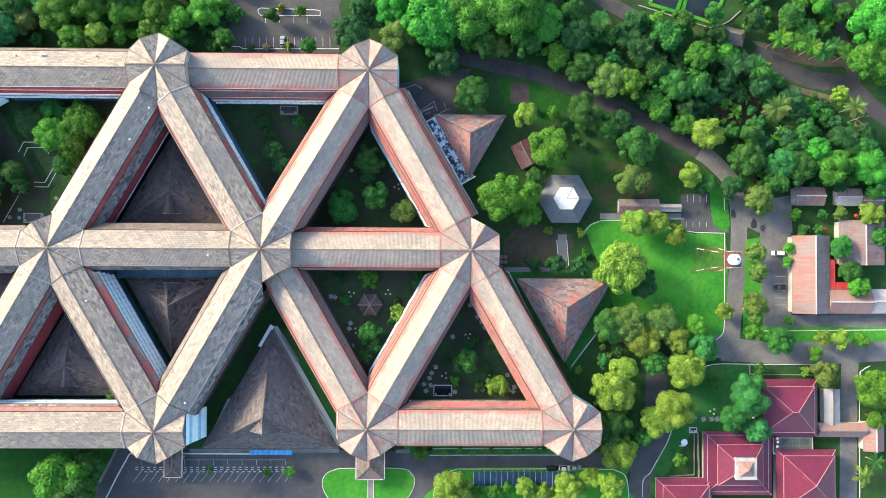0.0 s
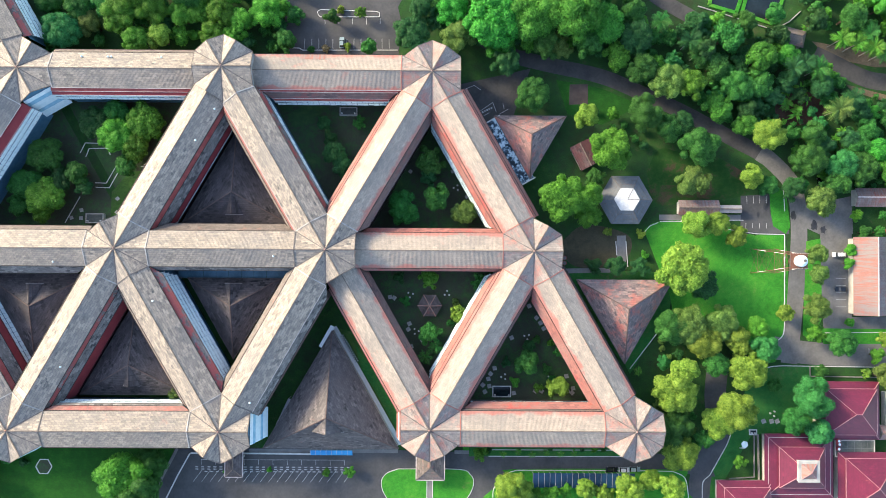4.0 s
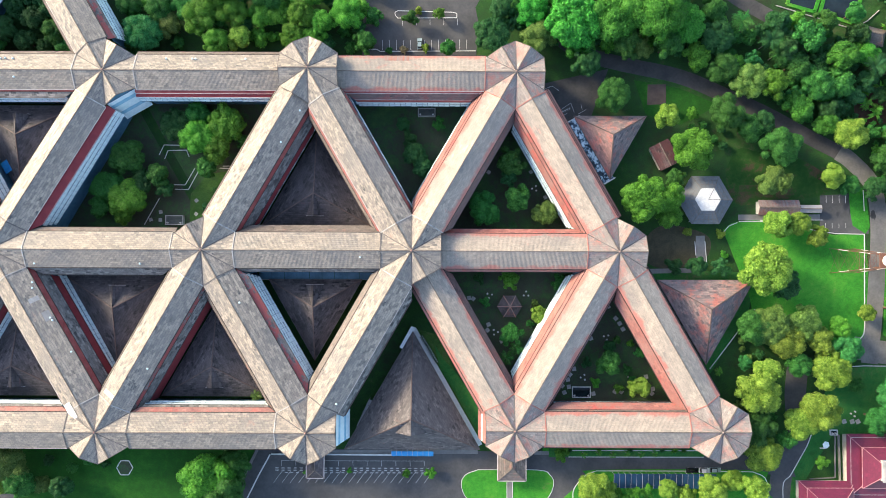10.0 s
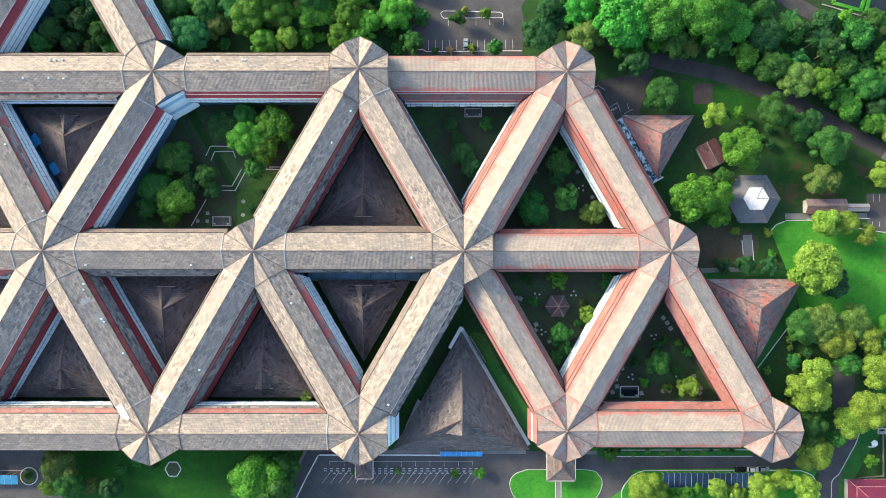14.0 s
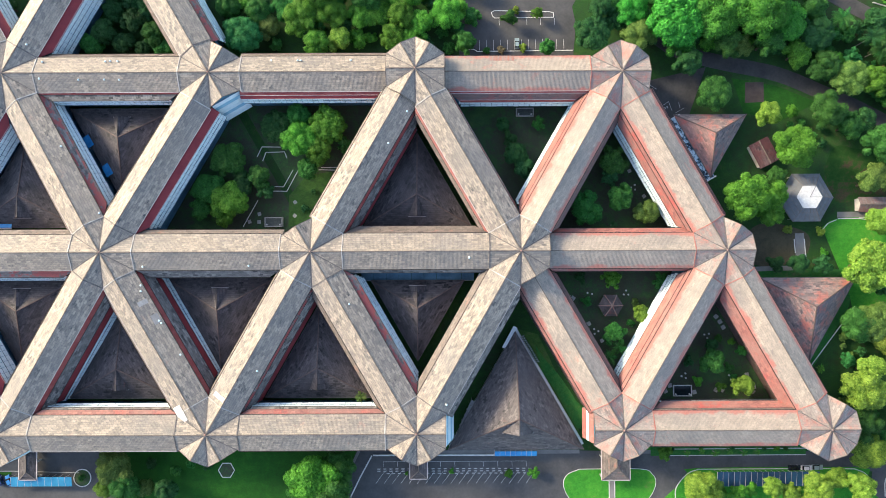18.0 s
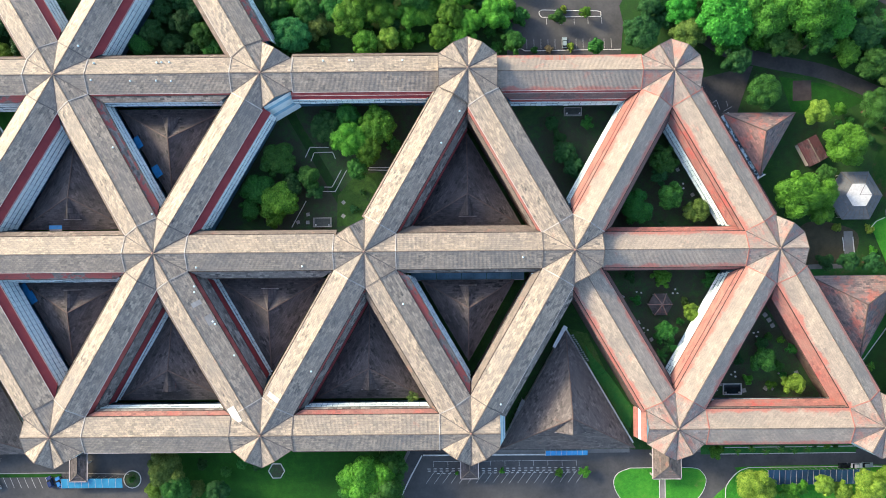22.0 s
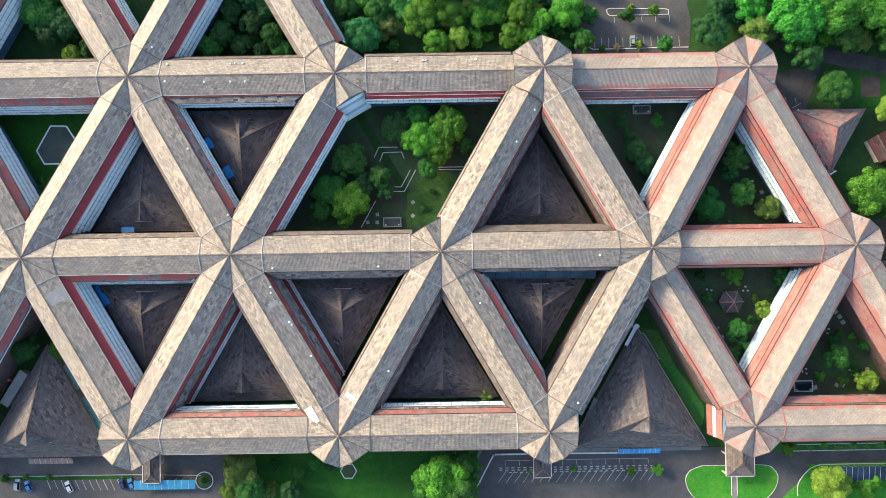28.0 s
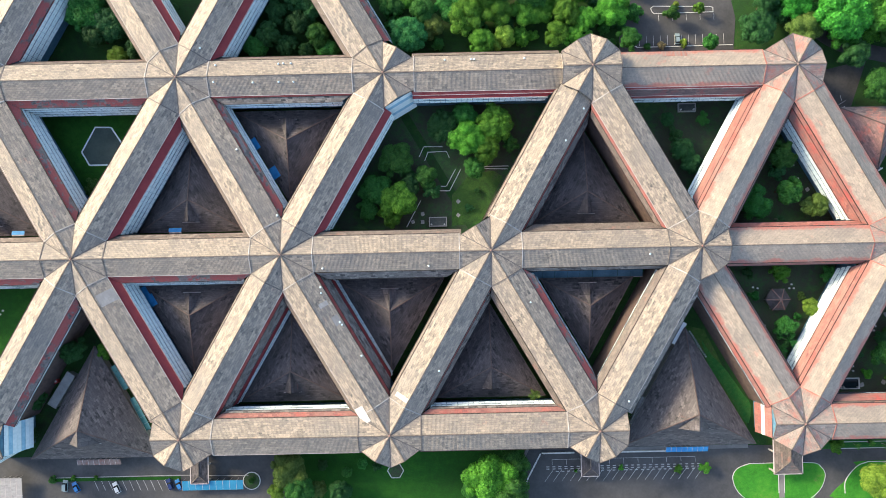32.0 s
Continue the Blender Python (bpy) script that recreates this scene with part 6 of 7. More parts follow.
def gable_house(p, q, eave, top, mat, label, along="y", name="house", cat="house", mat2=None, wall=None, turn=0.0, over=0.5):
    """A plain gabled house between two corners of its roof."""
    x, y, a, b = rect(p, q)
    h = thing(name, x, y, 0, turn, label, cat)
    put_walls(h, -a + over, a - over, -b + over, b - over, 0, eave, wall or M["plaster"])
    for s in (1, -1):
        if along == "y":
            f = [Vector((0, -b, top)), Vector((0, b, top)), Vector((s * a, b, eave)), Vector((s * a, -b, eave))]
        else:
            f = [Vector((a, 0, top)), Vector((-a, 0, top)), Vector((-a, s * b, eave)), Vector((a, s * b, eave))]
        uv = face_uv(f)
        if s > 0:
            f, uv = f[::-1], uv[::-1]
        r = Build()
        r.slab(f, 0.12, uv)
        r.part("roof_slope", mat if s < 0 or mat2 is None else mat2, h)
        w = Build()
        if along == "y":
            w.face([Vector((-a + over, s * (b - over), eave - 0.02)), Vector((a - over, s * (b - over), eave - 0.02)), Vector((0, s * (b - over), top - 0.15))])
        else:
            w.face([Vector((s * (a - over), -b + over, eave - 0.02)), Vector((s * (a - over), b - over, eave - 0.02)), Vector((s * (a - over), 0, top - 0.15))])
        w.part("gable", wall or M["plaster"], h)
    c = Build()
    c.beam((0, -b, top + 0.06) if along == "y" else (-a, 0, top + 0.06), (0, b, top + 0.06) if along == "y" else (a, 0, top + 0.06), 0.4, 0.14)
    c.part("ridge_cap", M["gutter"] if name == "house" else M["ridge"], h)
    return h


M["rust"] = tile_material("rusty_sheet", (0.30, 0.20, 0.175), (0.10, 0.06, 0.055), (0.25, 0.235, 0.225), (0.28, 0.085, 0.065), 0.46, 0.56, streak=0.6, gloss=0.75)
M["rust_dark"] = tile_material("dark_rusty_sheet", (0.15, 0.10, 0.10), (0.035, 0.020, 0.022), (0.08, 0.058, 0.06), (0.10, 0.028, 0.030), 0.36, 0.50, mosaic=2.2, gloss=0.75)
M["sheet_grey"] = tile_material("grey_sheet", (0.42, 0.41, 0.40), (0.26, 0.25, 0.25), (0.20, 0.195, 0.19), (0.33, 0.27, 0.25), 0.60, 0.72, 0.3)
M["red_sheet"] = plain("red_sheet_new", (0.40, 0.035, 0.035), (0.52, 0.06, 0.05), 0.4, 0.5)
M["yellow"] = plain("yellow_paint", (0.50, 0.36, 0.13), (0.62, 0.48, 0.22), 0.5)
gable_house((132.4, 9.7), (146.7, -19.3), 3.6, 6.6, M["tile_house"], "long house with faded red sheet roof and grey far slope", "y", mat2=M["rust"])
gable_house((146.2, -10.3), (162.4, -19.3), 3.2, 5.2, M["tile_house"], "low house with salmon red tile roof", "x")
gable_house((162.5, -10.1), (174, -19.2), 3.2, 4.8, M["sheet_grey"], "low house with pale patched sheet roof", "x")
gable_house((150.2, 15.5), (167.4, -1.2), 3.4, 5.8, M["rust"], "house with rust-streaked sheet roof", "y", mat2=M["rust"])
gable_house((133.7, 28), (145.1, 21), 3.0, 4.6, M["rust"], "small house with rusty corrugated roof", "x")
gable_house((149.8, 27.5), (159.1, 21), 3.0, 4.0, M["sheet_grey"], "small house with grey and red sheet roof", "x", mat2=M["rust"])
gable_house((159.6, 25.1), (167.6, 21.1), 2.8, 3.6, M["rust"], "small lean-to with rusty sheet roof", "x")
gable_house((67.9, 23.1), (83.1, 17.5), 2.6, 3.9, M["rust"], "long shed with grey and red sheet roof", "x", "shed", "shed")
gable_house((83.4, 21.3), (91.6, 18.4), 2.4, 3.0, M["sheet_grey"], "low shed with grey sheet roof", "x", "shed", "shed")
gable_house((29.2, 44.6), (37.2, 35.0), 2.8, 3.4, M["rust_dark"], "small hut with dark rusty patched sheet roof", "y", "hut", "hut", turn=27)
gable_house((144.4, -47.3), (150.5, -60.6), 3.0, 3.9, M["sheet_grey"], "long covered walkway with grey sheet roof", "y", "covered_walkway", "walkway")
gable_house((142, -59.8), (159.9, -65), 3.2, 4.8, M["tile_house"], "covered walkway with red tile roof", "x", "covered_walkway", "walkway")
gable_house((158.9, -59.4), (166.8, -70.2), 3.2, 4.8, M["tile_house"], "low house with red tile roof", "y")


def hip_hut(x, y, a, b, eave, top, turn, mat, label):
    h = thing("hut", x, y, 0, turn, label, "hut")
    put_walls(h, -a + 0.5, a - 0.5, -b + 0.5, b - 0.5, 0, eave, M["plaster"])
    put_roof(h, -a, a, -b, b, eave, top, b * 0.8, mat)


hip_hut(110.9, 84.6, 4.6, 3.2, 2.8, 5.2, -14, M["tile_skirt_tan"], "small hut with grey-brown hipped roof beside ponds")
# flat red roof and flat deck
def flat_roof(p, q, z, mat, label, name="flat_roof", cat="flat roof", wall=None, lip=0.3):
    x, y, a, b = rect(p, q)
    h = thing(name, x, y, 0, 0, label, cat)
    d = Build()
    d.box(-a, a, -b, b, z - 0.25, z)
    d.part("deck", mat, h)
    for s in (1, -1):
        for e in ((-a, a, *sorted((s * b, s * (b - 0.25)))), (*sorted((s * a, s * (a - 0.25))), -b + 0.25, b - 0.25)):
            l = Build()
            l.box(*e, z, z + lip)
            l.part("parapet", wall or M["concrete"], h)
    put_walls(h, -a + 0.3, a - 0.3, -b + 0.3, b - 0.3, 0, z - 0.25, wall or M["plaster"])
    return h


flat_roof((146.7, 0.8), (148.7, -10.1), 3.4, M["red_sheet"], "narrow bright red sheet roof beside a house", lip=0.05, wall=M["red_sheet"])
flat_roof((148.9, -7.6), (154.6, -10.1), 3.3, M["red_sheet"], "narrow bright red sheet roof beside a house", lip=0.05, wall=M["red_sheet"])
M["deck"] = plain("dark_deck", (0.05, 0.06, 0.055), (0.13, 0.14, 0.12), 0.25, 0.6)
_h = flat_roof((124.8, -65), (139.6, -71.1), 3.8, M["deck"], "dark stained flat roof between purple roofs")
for _k in range(1, 6):
    _b = Build()
    _b.beam((-7.4 + 14.8 * _k / 6, -2.8, 3.81), (-7.4 + 14.8 * _k / 6, 2.8, 3.81), 0.1, 0.03)
    _b.part("joint", M["paving"], _h)
_b = Build()
_b.beam((-7.1, 0, 3.815), (7.1, 0, 3.815), 0.1, 0.03)
_b.part("joint", M["paving"], _h)
_k = Mat("patched_waterproofing", 0.4)
_f = _k.noise(_k.coords("Object"), 0.55, 6, 0.72)
_k.bump(_f, 0.2, 0.05)
M["patched"] = _k.color(_k.ramp(_f, [(0.44, (0.012, 0.020, 0.030)), (0.50, (0.06, 0.11, 0.16)), (0.54, (0.42, 0.54, 0.60)), (0.66, (0.62, 0.70, 0.74))]))
_p = thing("flat_roof", *(5.1, 40.8), 0, -60, "flat roof with patchy pale blue waterproofing and pale parapet", "flat roof")
for _n, _e, _z, _m in (("deck", (-13.0, 13.0, -2.6, 2.6), (4.2, 4.5), M["patched"]), ("parapet", (-13.0, 13.0, -3.0, -2.6), (3.6, 5.0), M["kerb"]), ("parapet", (-13.4, -13.0, -3.0, 3.0), (3.6, 5.0), M["kerb"]), ("parapet", (13.0, 13.4, -3.0, 3.0), (3.6, 5.0), M["kerb"]), ("wall", (-12.8, 12.8, -2.4, 2.4), (0, 4.2), M["concrete"])):
    _b = Build()
    _b.box(*_e, *_z)
    _b.part(_n, _m, _p)


# ---- pavilions, porches, carports ----
def polygon_pavilion(x, y, R, n, eave, top, mat, label, turn=0.0, inner=0.0, posts=True, name="pavilion"):
    """A many-sided roof on posts; inner: radius of a flat skylight at the top."""
    h = thing(name, x, y, 0, turn, label, "pavilion")
    ring = lambda r, z: [Vector((r * math.cos(2 * math.pi * k / n), r * math.sin(2 * math.pi * k / n), z)) for k in range(n)]
    o = ring(R, eave)
    zi = eave + (top - eave) * (1 - inner / R)
    i = ring(max(inner, 0.02), zi)
    for k in range(n):
        j = (k + 1) % n
        f = [o[k], o[j], i[j], i[k]]
        r = Build()
        r.slab(f, 0.15, face_uv(f))
        r.part("roof_face", mat, h)
        c = Build()
        c.beam(o[k] + Vector((0, 0, 0.08)), i[k] + Vector((0, 0, 0.08)), 0.24 if R > 5 else 0.34, 0.14)
        c.part("hip_cap", M["joint_dark"] if inner else M["tile_house"], h)
        if inner:
            for t in (0.2, 0.4, 0.6, 0.8):
                c = Build()
                c.beam(o[k].lerp(o[j], t) + Vector((0, 0, 0.05)), i[k].lerp(i[j], t) + Vector((0, 0, 0.05)), 0.1, 0.1)
                c.part("seam", M["joint_dark"], h)
            for t in (0.33, 0.66):
                c = Build()
                c.beam(o[k].lerp(i[k], t) + Vector((0, 0, 0.05)), o[j].lerp(i[j], t) + Vector((0, 0, 0.05)), 0.1, 0.1)
                c.part("seam", M["joint_dark"], h)
        if posts:
            b = Build()
            b.tube(o[k] * 0.88 - Vector((0, 0, o[k].z * 0.88)), Vector((o[k].x * 0.88, o[k].y * 0.88, eave + 0.1)), 0.12, 0.12)
            b.part("post", M["concrete"], h)
    if inner:
        s = Build()
        s.slab([v + Vector((0, 0, 0.12)) for v in ring(inner * 1.05, zi)], 0.14)
        s.part("skylight", M["kerb"], h, "white translucent skylight panel")
        for a in (0, 1):
            s = Build()
            v = ring(inner * 1.02, zi)
            s.beam(v[a] + Vector((0, 0, 0.16)), Vector((0.2, 0, zi + 0.16)), 0.14, 0.08)
            s.part("skylight_bar", M["joint_dark"], h)
    f = Build()
    f.slab(ring(R * 0.8, 0.2), 0.2)
    f.part("floor_slab", M["paving"], h)
    return h


M["metal_roof"] = tile_material("grey_metal_sheet", (0.17, 0.185, 0.20), (0.09, 0.10, 0.11), (0.12, 0.13, 0.135), (0.22, 0.21, 0.2), 0.70, 0.80, 0.5)
polygon_pavilion(*(47.7, 22.8), 10.2, 6, 4.0, 7.8, M["metal_roof"], "hexagonal pavilion with grey metal roof and white skylight", 0, 4.5)
polygon_pavilion(*(-24.3, -16.8), 4.6, 6, 2.6, 4.6, M["tile_hall"], "small hexagonal gazebo with brown tile roof and red hips", 0, 0.0, True, "gazebo")


def porch(p, q, eave, top, label, mat):
    x, y, a, b = rect(p, q)
    h = thing("porch", x, y, 0, 0, label, "porch", "entrance porches")
    r0, r1 = Vector((0, b, top)), Vector((0, -b + a, top))
    c = [Vector((-a, -b, eave)), Vector((a, -b, eave)), Vector((a, b, eave)), Vector((-a, b, eave))]
    for f in ([c[1], c[2], r0, r1], [c[3], c[0], r1, r0], [c[0], c[1], r1]):
        g = Build()
        g.slab(f, 0.2, face_uv(f))
        g.part("roof_face", mat, h)
    for u, v in ((c[0], r1), (c[1], r1), (r0, r1)):
        g = Build()
        g.beam(u + Vector((0, 0, 0.08)), v + Vector((0, 0, 0.08)), 0.3, 0.14)
        g.part("hip_cap", M["ridge"], h)
    for u, v in ((c[0], c[1]), (c[1], c[2]), (c[3], c[0])):
        g = Build()
        g.beam(u - Vector((0, 0, 0.1)), v - Vector((0, 0, 0.1)), 0.3, 0.3)
        g.part("eave_board", M["gutter"], h)
    for sx in (-1, 1):
        for sy in (-1, 0.2):
            g = Build()
            g.box(sx * (a - 0.6) - 0.25, sx * (a - 0.6) + 0.25, sy * (b - 0.6) - 0.25, sy * (b - 0.6) + 0.25, 0, eave - 0.2)
            g.part("post", M["plaster"], h)
    return h


porch((-28.8, -67.1), (-18.4, -80.3), 4.6, 6.4, "entrance porch with reddish hipped tile roof", M["tile_skirt_tan"])
porch((-98.9, -68.5), (-92.4, -80), 3.6, 4.6, "narrow entrance porch with brown tile roof", M["tile_hall"])
porch((-242.4, -68.9), (-235.9, -79.8), 3.6, 4.6, "narrow entrance porch with brown tile roof", M["tile_hall"])


def carport(p, q, z, mat, label, bays, dz=0.5, name="carport"):
    x, y, a, b = rect(p, q)
    h = thing(name, x, y, 0, 0, label, "carport")
    for k in range(bays):
        xa, xb = -a + 2 * a * k / bays, -a + 2 * a * (k + 1) / bays
        g = Build()
        f = [Vector((xa + 0.05, -b, z)), Vector((xb - 0.05, -b, z)), Vector((xb - 0.05, b, z + dz)), Vector((xa + 0.05, b, z + dz))]
        g.slab(f, 0.06)
        g.part("roof_sheet", mat, h)
        g = Build()
        g.beam((xa, -b, z - 0.06), (xa, b, z + dz - 0.06), 0.1, 0.16)
        g.part("rafter", M["gutter"], h)
        for s in (-0.9, 0.9):
            g = Build()
            g.tube((xa, s * b, 0), (xa, s * b, z + dz * (0.5 + s / 2) - 0.1), 0.06, 0.06, 6)
            g.part("post", M["gutter"], h)
    return h


M["navy"] = plain("dark_blue_sheet", (0.010, 0.028, 0.062), (0.02, 0.075, 0.16), 0.12, 0.35)
M["sky_blue"] = plain("light_blue_sheet", (0.02, 0.18, 0.34), (0.045, 0.28, 0.46), 0.3, 0.45)
carport((14.2, -78), (51.8, -83.5), 2.6, M["navy"], "long carport with dark blue sheet roof", 18)
carport((-245.9, -78.9), (-223.4, -82.5), 2.6, M["sky_blue"], "long carport with light blue sheet roof", 9)
carport((-67.7, -69.9), (-52.2, -71.9), 3.2, M["blue"], "bright blue awning along a hall", 8, 0.8, "awning")
carport((-284.1, -70.1), (-268.1, -72.3), 3.0, M["rust"], "rusty pinkish awning along a hall", 8, 0.7, "awning")
carport((-312.9, -76.3), (-304.6, -84.3), 3.0, M["sheet_grey"], "pale grey sheet carport roof", 4)


# ---- lattice water tower ----
def water_tower(x, y):
    h = thing("water_tower", x, y, 0, 0, "tall red and white steel lattice tower with white round tank", "water tower")
    M["tower_red"] = plain("tower_red_steel", (0.11, 0.05, 0.035), (0.18, 0.08, 0.055), 0.7, 0.6)
    M["tower_white"] = plain("tower_white_steel", (0.60, 0.55, 0.48), (0.72, 0.68, 0.62), 0.7, 0.6)
    H, w0, w1 = 23.0, 4.6, 2.0
    at = lambda k, z: Vector(((w0 + (w1 - w0) * z / H) * (1, 1, -1, -1)[k % 4], (w0 + (w1 - w0) * z / H) * (1, -1, -1, 1)[k % 4], z))
    for k in range(4):
        for s in range(5):
            b = Build()
            b.beam(at(k, H * s / 5), at(k, H * (s + 1) / 5), 0.15, 0.15, (1, 0.3, 0))
            b.part("leg", M["tower_white"] if s % 2 else M["tower_red"], h)
            b = Build()
            b.beam(at(k, H * s / 5), at(k + 1, H * (s + 1) / 5), 0.06, 0.06, (1, 0.3, 0))
            b.beam(at(k + 1, H * s / 5), at(k, H * (s + 1) / 5), 0.06, 0.06, (1, 0.3, 0))
            b.beam(at(k, H * (s + 1) / 5), at(k + 1, H * (s + 1) / 5), 0.08, 0.08)
            b.part("brace", M["tower_red"], h)
    b = Build()
    b.box(-2.8, 2.8, -2.6, 2.6, H, H + 0.2)
    b.part("platform", M["tower_red"], h)
    t = Build()
    t.tube((0, 0, H + 0.2), (0, 0, H + 1.9), 1.9, 1.9, 28)
    t.part("tank", M["white"], h, "white round water tank")
    d = Build()
    d.tube((0, 0, H + 1.9), (0, 0, H + 2.5), 1.9, 0.9, 28)
    d.part("tank_top", M["white"], h)
    m = Build()
    m.tube((0.5, 0.1, H + 2.3), (0.5, 0.1, H + 2.75), 0.5, 0.45, 12)
    m.part("hatch", M["joint_dark"], h)
    for s in (1, -1):
        r = Build()
        r.beam((-2.8, s * 2.6, H + 1.0), (2.8, s * 2.6, H + 1.0), 0.08, 0.08)
        r.part("handrail", M["tower_white"], h)


water_tower(100.5, 0.6)

# ---- vehicles ----
M["glass"] = plain("car_glass", (0.012, 0.016, 0.02), (0.02, 0.026, 0.03), 0.5, 0.1, 0, 0.6)
M["tyre"] = plain("tyre_rubber", (0.015, 0.015, 0.015), (0.03, 0.03, 0.03), 2.0, 0.9)


def car(x, y, turn, paint, label, length=4.3, van=False):
    h = thing("car", x, y, 0.09, turn, label, "car", "parked cars")
    L, w = length / 2, 0.86
    b = Build()
    side = [(-L, 0.35), (L, 0.35), (L, 0.72), (L * 0.55, 0.86), (-L * 0.85, 0.9), (-L, 0.8)]
    a, c = [Vector((u, -w, v)) for u, v in side], [Vector((u, w, v)) for u, v in side]
    b.face(a)
    b.face(c[::-1])
    for k in range(len(side)):
        j = (k + 1) % len(side)
        b.face([a[j], a[k], c[k], c[j]])
    b.part("body", paint, h)
    f = 0.62 if van else 0.32
    base = [(L * 0.55 if van else L * 0.42, -w + 0.04), (L * 0.55 if van else L * 0.42, w - 0.04), (-L * 0.88, w - 0.04), (-L * 0.88, -w + 0.04)]
    topp = [(L * f - 0.35, -w + 0.2), (L * f - 0.35, w - 0.2), (-L * 0.70, w - 0.2), (-L * 0.70, -w + 0.2)]
    ht = 1.75 if van else 1.42
    lo, hi = [Vector((u, v, 0.85)) for u, v in base], [Vector((u, v, ht)) for u, v in topp]
    for k in range(4):
        j = (k + 1) % 4
        g = Build()
        g.face([lo[k], lo[j], hi[j], hi[k]])
        g.part(("windscreen", "side_window", "rear_window", "side_window")[k], M["glass"], h, "dark tinted glass")
    r = Build()
    r.slab([v + Vector((0, 0, 0.05)) for v in hi], 0.06)
    r.part("roof", paint, h)
    for sx in (0.62, -0.62):
        for sy in (1, -1):
            t = Build()
            t.tube((sx * L, sy * (w - 0.18), 0.32), (sx * L, sy * (w + 0.02), 0.32), 0.32, 0.32, 14)
            wheel = t.part("wheel", M["tyre"], h)
            t = Build()
            t.tube((sx * L, sy * (w + 0.02), 0.32), (sx * L, sy * (w + 0.035), 0.32), 0.19, 0.17, 12)
            t.part("rim", M["gutter"], wheel)
    for sy in (0.6, -0.6):
        t = Build()
        t.box(L - 0.05, L + 0.02, sy - 0.18, sy + 0.18, 0.55, 0.7)
        t.part("headlight", M["kerb"], h)


def paint(name, c):
    k = Mat(name, 0.25, 0.0, 0.6)
    k.b.inputs["Coat Weight"].default_value = 0.5
    n = k.noise(k.coords("Object"), 3.0)
    return k.color(k.mix(n, c, tuple(v * 0.85 for v in c)))


PAINT = {"white": paint("paint_white", (0.75, 0.75, 0.74)), "black": paint("paint_black", (0.015, 0.016, 0.02)), "blue": paint("paint_blue", (0.03, 0.20, 0.50)),
         "navy": paint("paint_navy", (0.015, 0.03, 0.12)), "silver": paint("paint_silver", (0.30, 0.38, 0.38))}
car(*(129.6, -9.7), 180, PAINT["black"], "black saloon car in a marked bay")
car(*(129, 3.2), 180, PAINT["white"], "white van parked beside shrubs", 4.9, True)
car(*(-290.3, -80.6), 88, PAINT["silver"], "grey-green hatchback parked by shrubs", 4.2, True)
car(*(-286.3, -81.1), 118, PAINT["blue"], "bright blue hatchback in a slanted bay", 4.0)
car(*(-271.2, -81.6), 116, PAINT["white"], "white saloon car in a slanted bay", 4.3)
car(*(-251.4, -80.8), 112, PAINT["navy"], "dark blue hatchback beside the carport", 4.2)
car(*(-248, -80.9), 116, PAINT["blue"], "blue and white hatchback beside the carport", 4.0)
car(*(43.8, -77.4), 0, PAINT["black"], "dark car at the end of the carport", 4.3)
car(*(48.5, -77.4), 0, PAINT["white"], "white car at the end of the carport", 4.2)
car(*(52.3, -77.2), 0, PAINT["silver"], "silver car at the end of the carport", 4.2)
car(*(122, 30.3), 90, PAINT["black"], "dark car under a roadside tree", 4.2)

# ---- ponds ----
M["water"] = plain("pond_water", (0.010, 0.016, 0.020), (0.02, 0.032, 0.036), 0.1, 0.08, 0, 0.5, 0.02)
for _pts in ([(82.9, 105.8), (80.7, 97.5), (90.9, 94.6), (94.8, 105.9)], [(96.3, 105.9), (93, 94.2), (104.9, 90.4), (111, 106.1)]):
    patch("water", _pts, 0.04, M["water"], "dark still water of a fish pond")
    for _k in range(len(_pts)):
        ribbon("pond_bank", [_pts[_k], _pts[(_k + 1) % len(_pts)]], 1.3, 0.35, M["lawn"], "grassy earth bank of a pond", 0.5)
kerb([(76.4, 97), (91.5, 92.4), (104.9, 88.2)], "concrete edge of a pond", 0.3, 0.4, M["concrete"])
kerb([(104.9, 88.2), (111, 91.3), (115.3, 95.3)], "concrete edge of a pond", 0.3, 0.4, M["concrete"])


def basin(p, q, label, z=0.5):
    x, y, a, b = rect(p, q)
    h = thing("pond_basin", x, y, 0, 0, label, "pond basin")
    for s in (1, -1):
        for e in ((-a, a, *sorted((s * b, s * (b - 0.35)))), (*sorted((s * a, s * (a - 0.35))), -b + 0.35, b - 0.35)):
            g = Build()
            g.box(*e, 0, z)
            g.part("rim", M["kerb"] if z < 0.7 else M["concrete"], h)
    g = Build()
    g.box(-a + 0.35, a - 0.35, -b + 0.35, b - 0.35, 0, z - 0.25)
    g.part("water_surface", M["water"] if z < 0.7 else M["deck"], h)
    for s in (1, -1):
        g = Build()
        g.tube((s * (a - 0.9), -b + 0.8, z - 0.3), (s * (a - 0.9), -b + 0.8, z + 0.5), 0.35, 0.25, 12)
        g.part("spout", M["kerb"], h)


basin((-0.7, -46.7), (6.3, -50.9), "garden pond basin with white rim in a court")
basin((-58.7, 57.3), (-52.1, 54.1), "dark garden basin beside a wing", 1.2)
basin((-153, 16.6), (-146.3, 13), "concrete tank in a garden court", 1.4)
basin((95.3, -62.3), (98.2, -64.4), "small square garden pond in white edging")

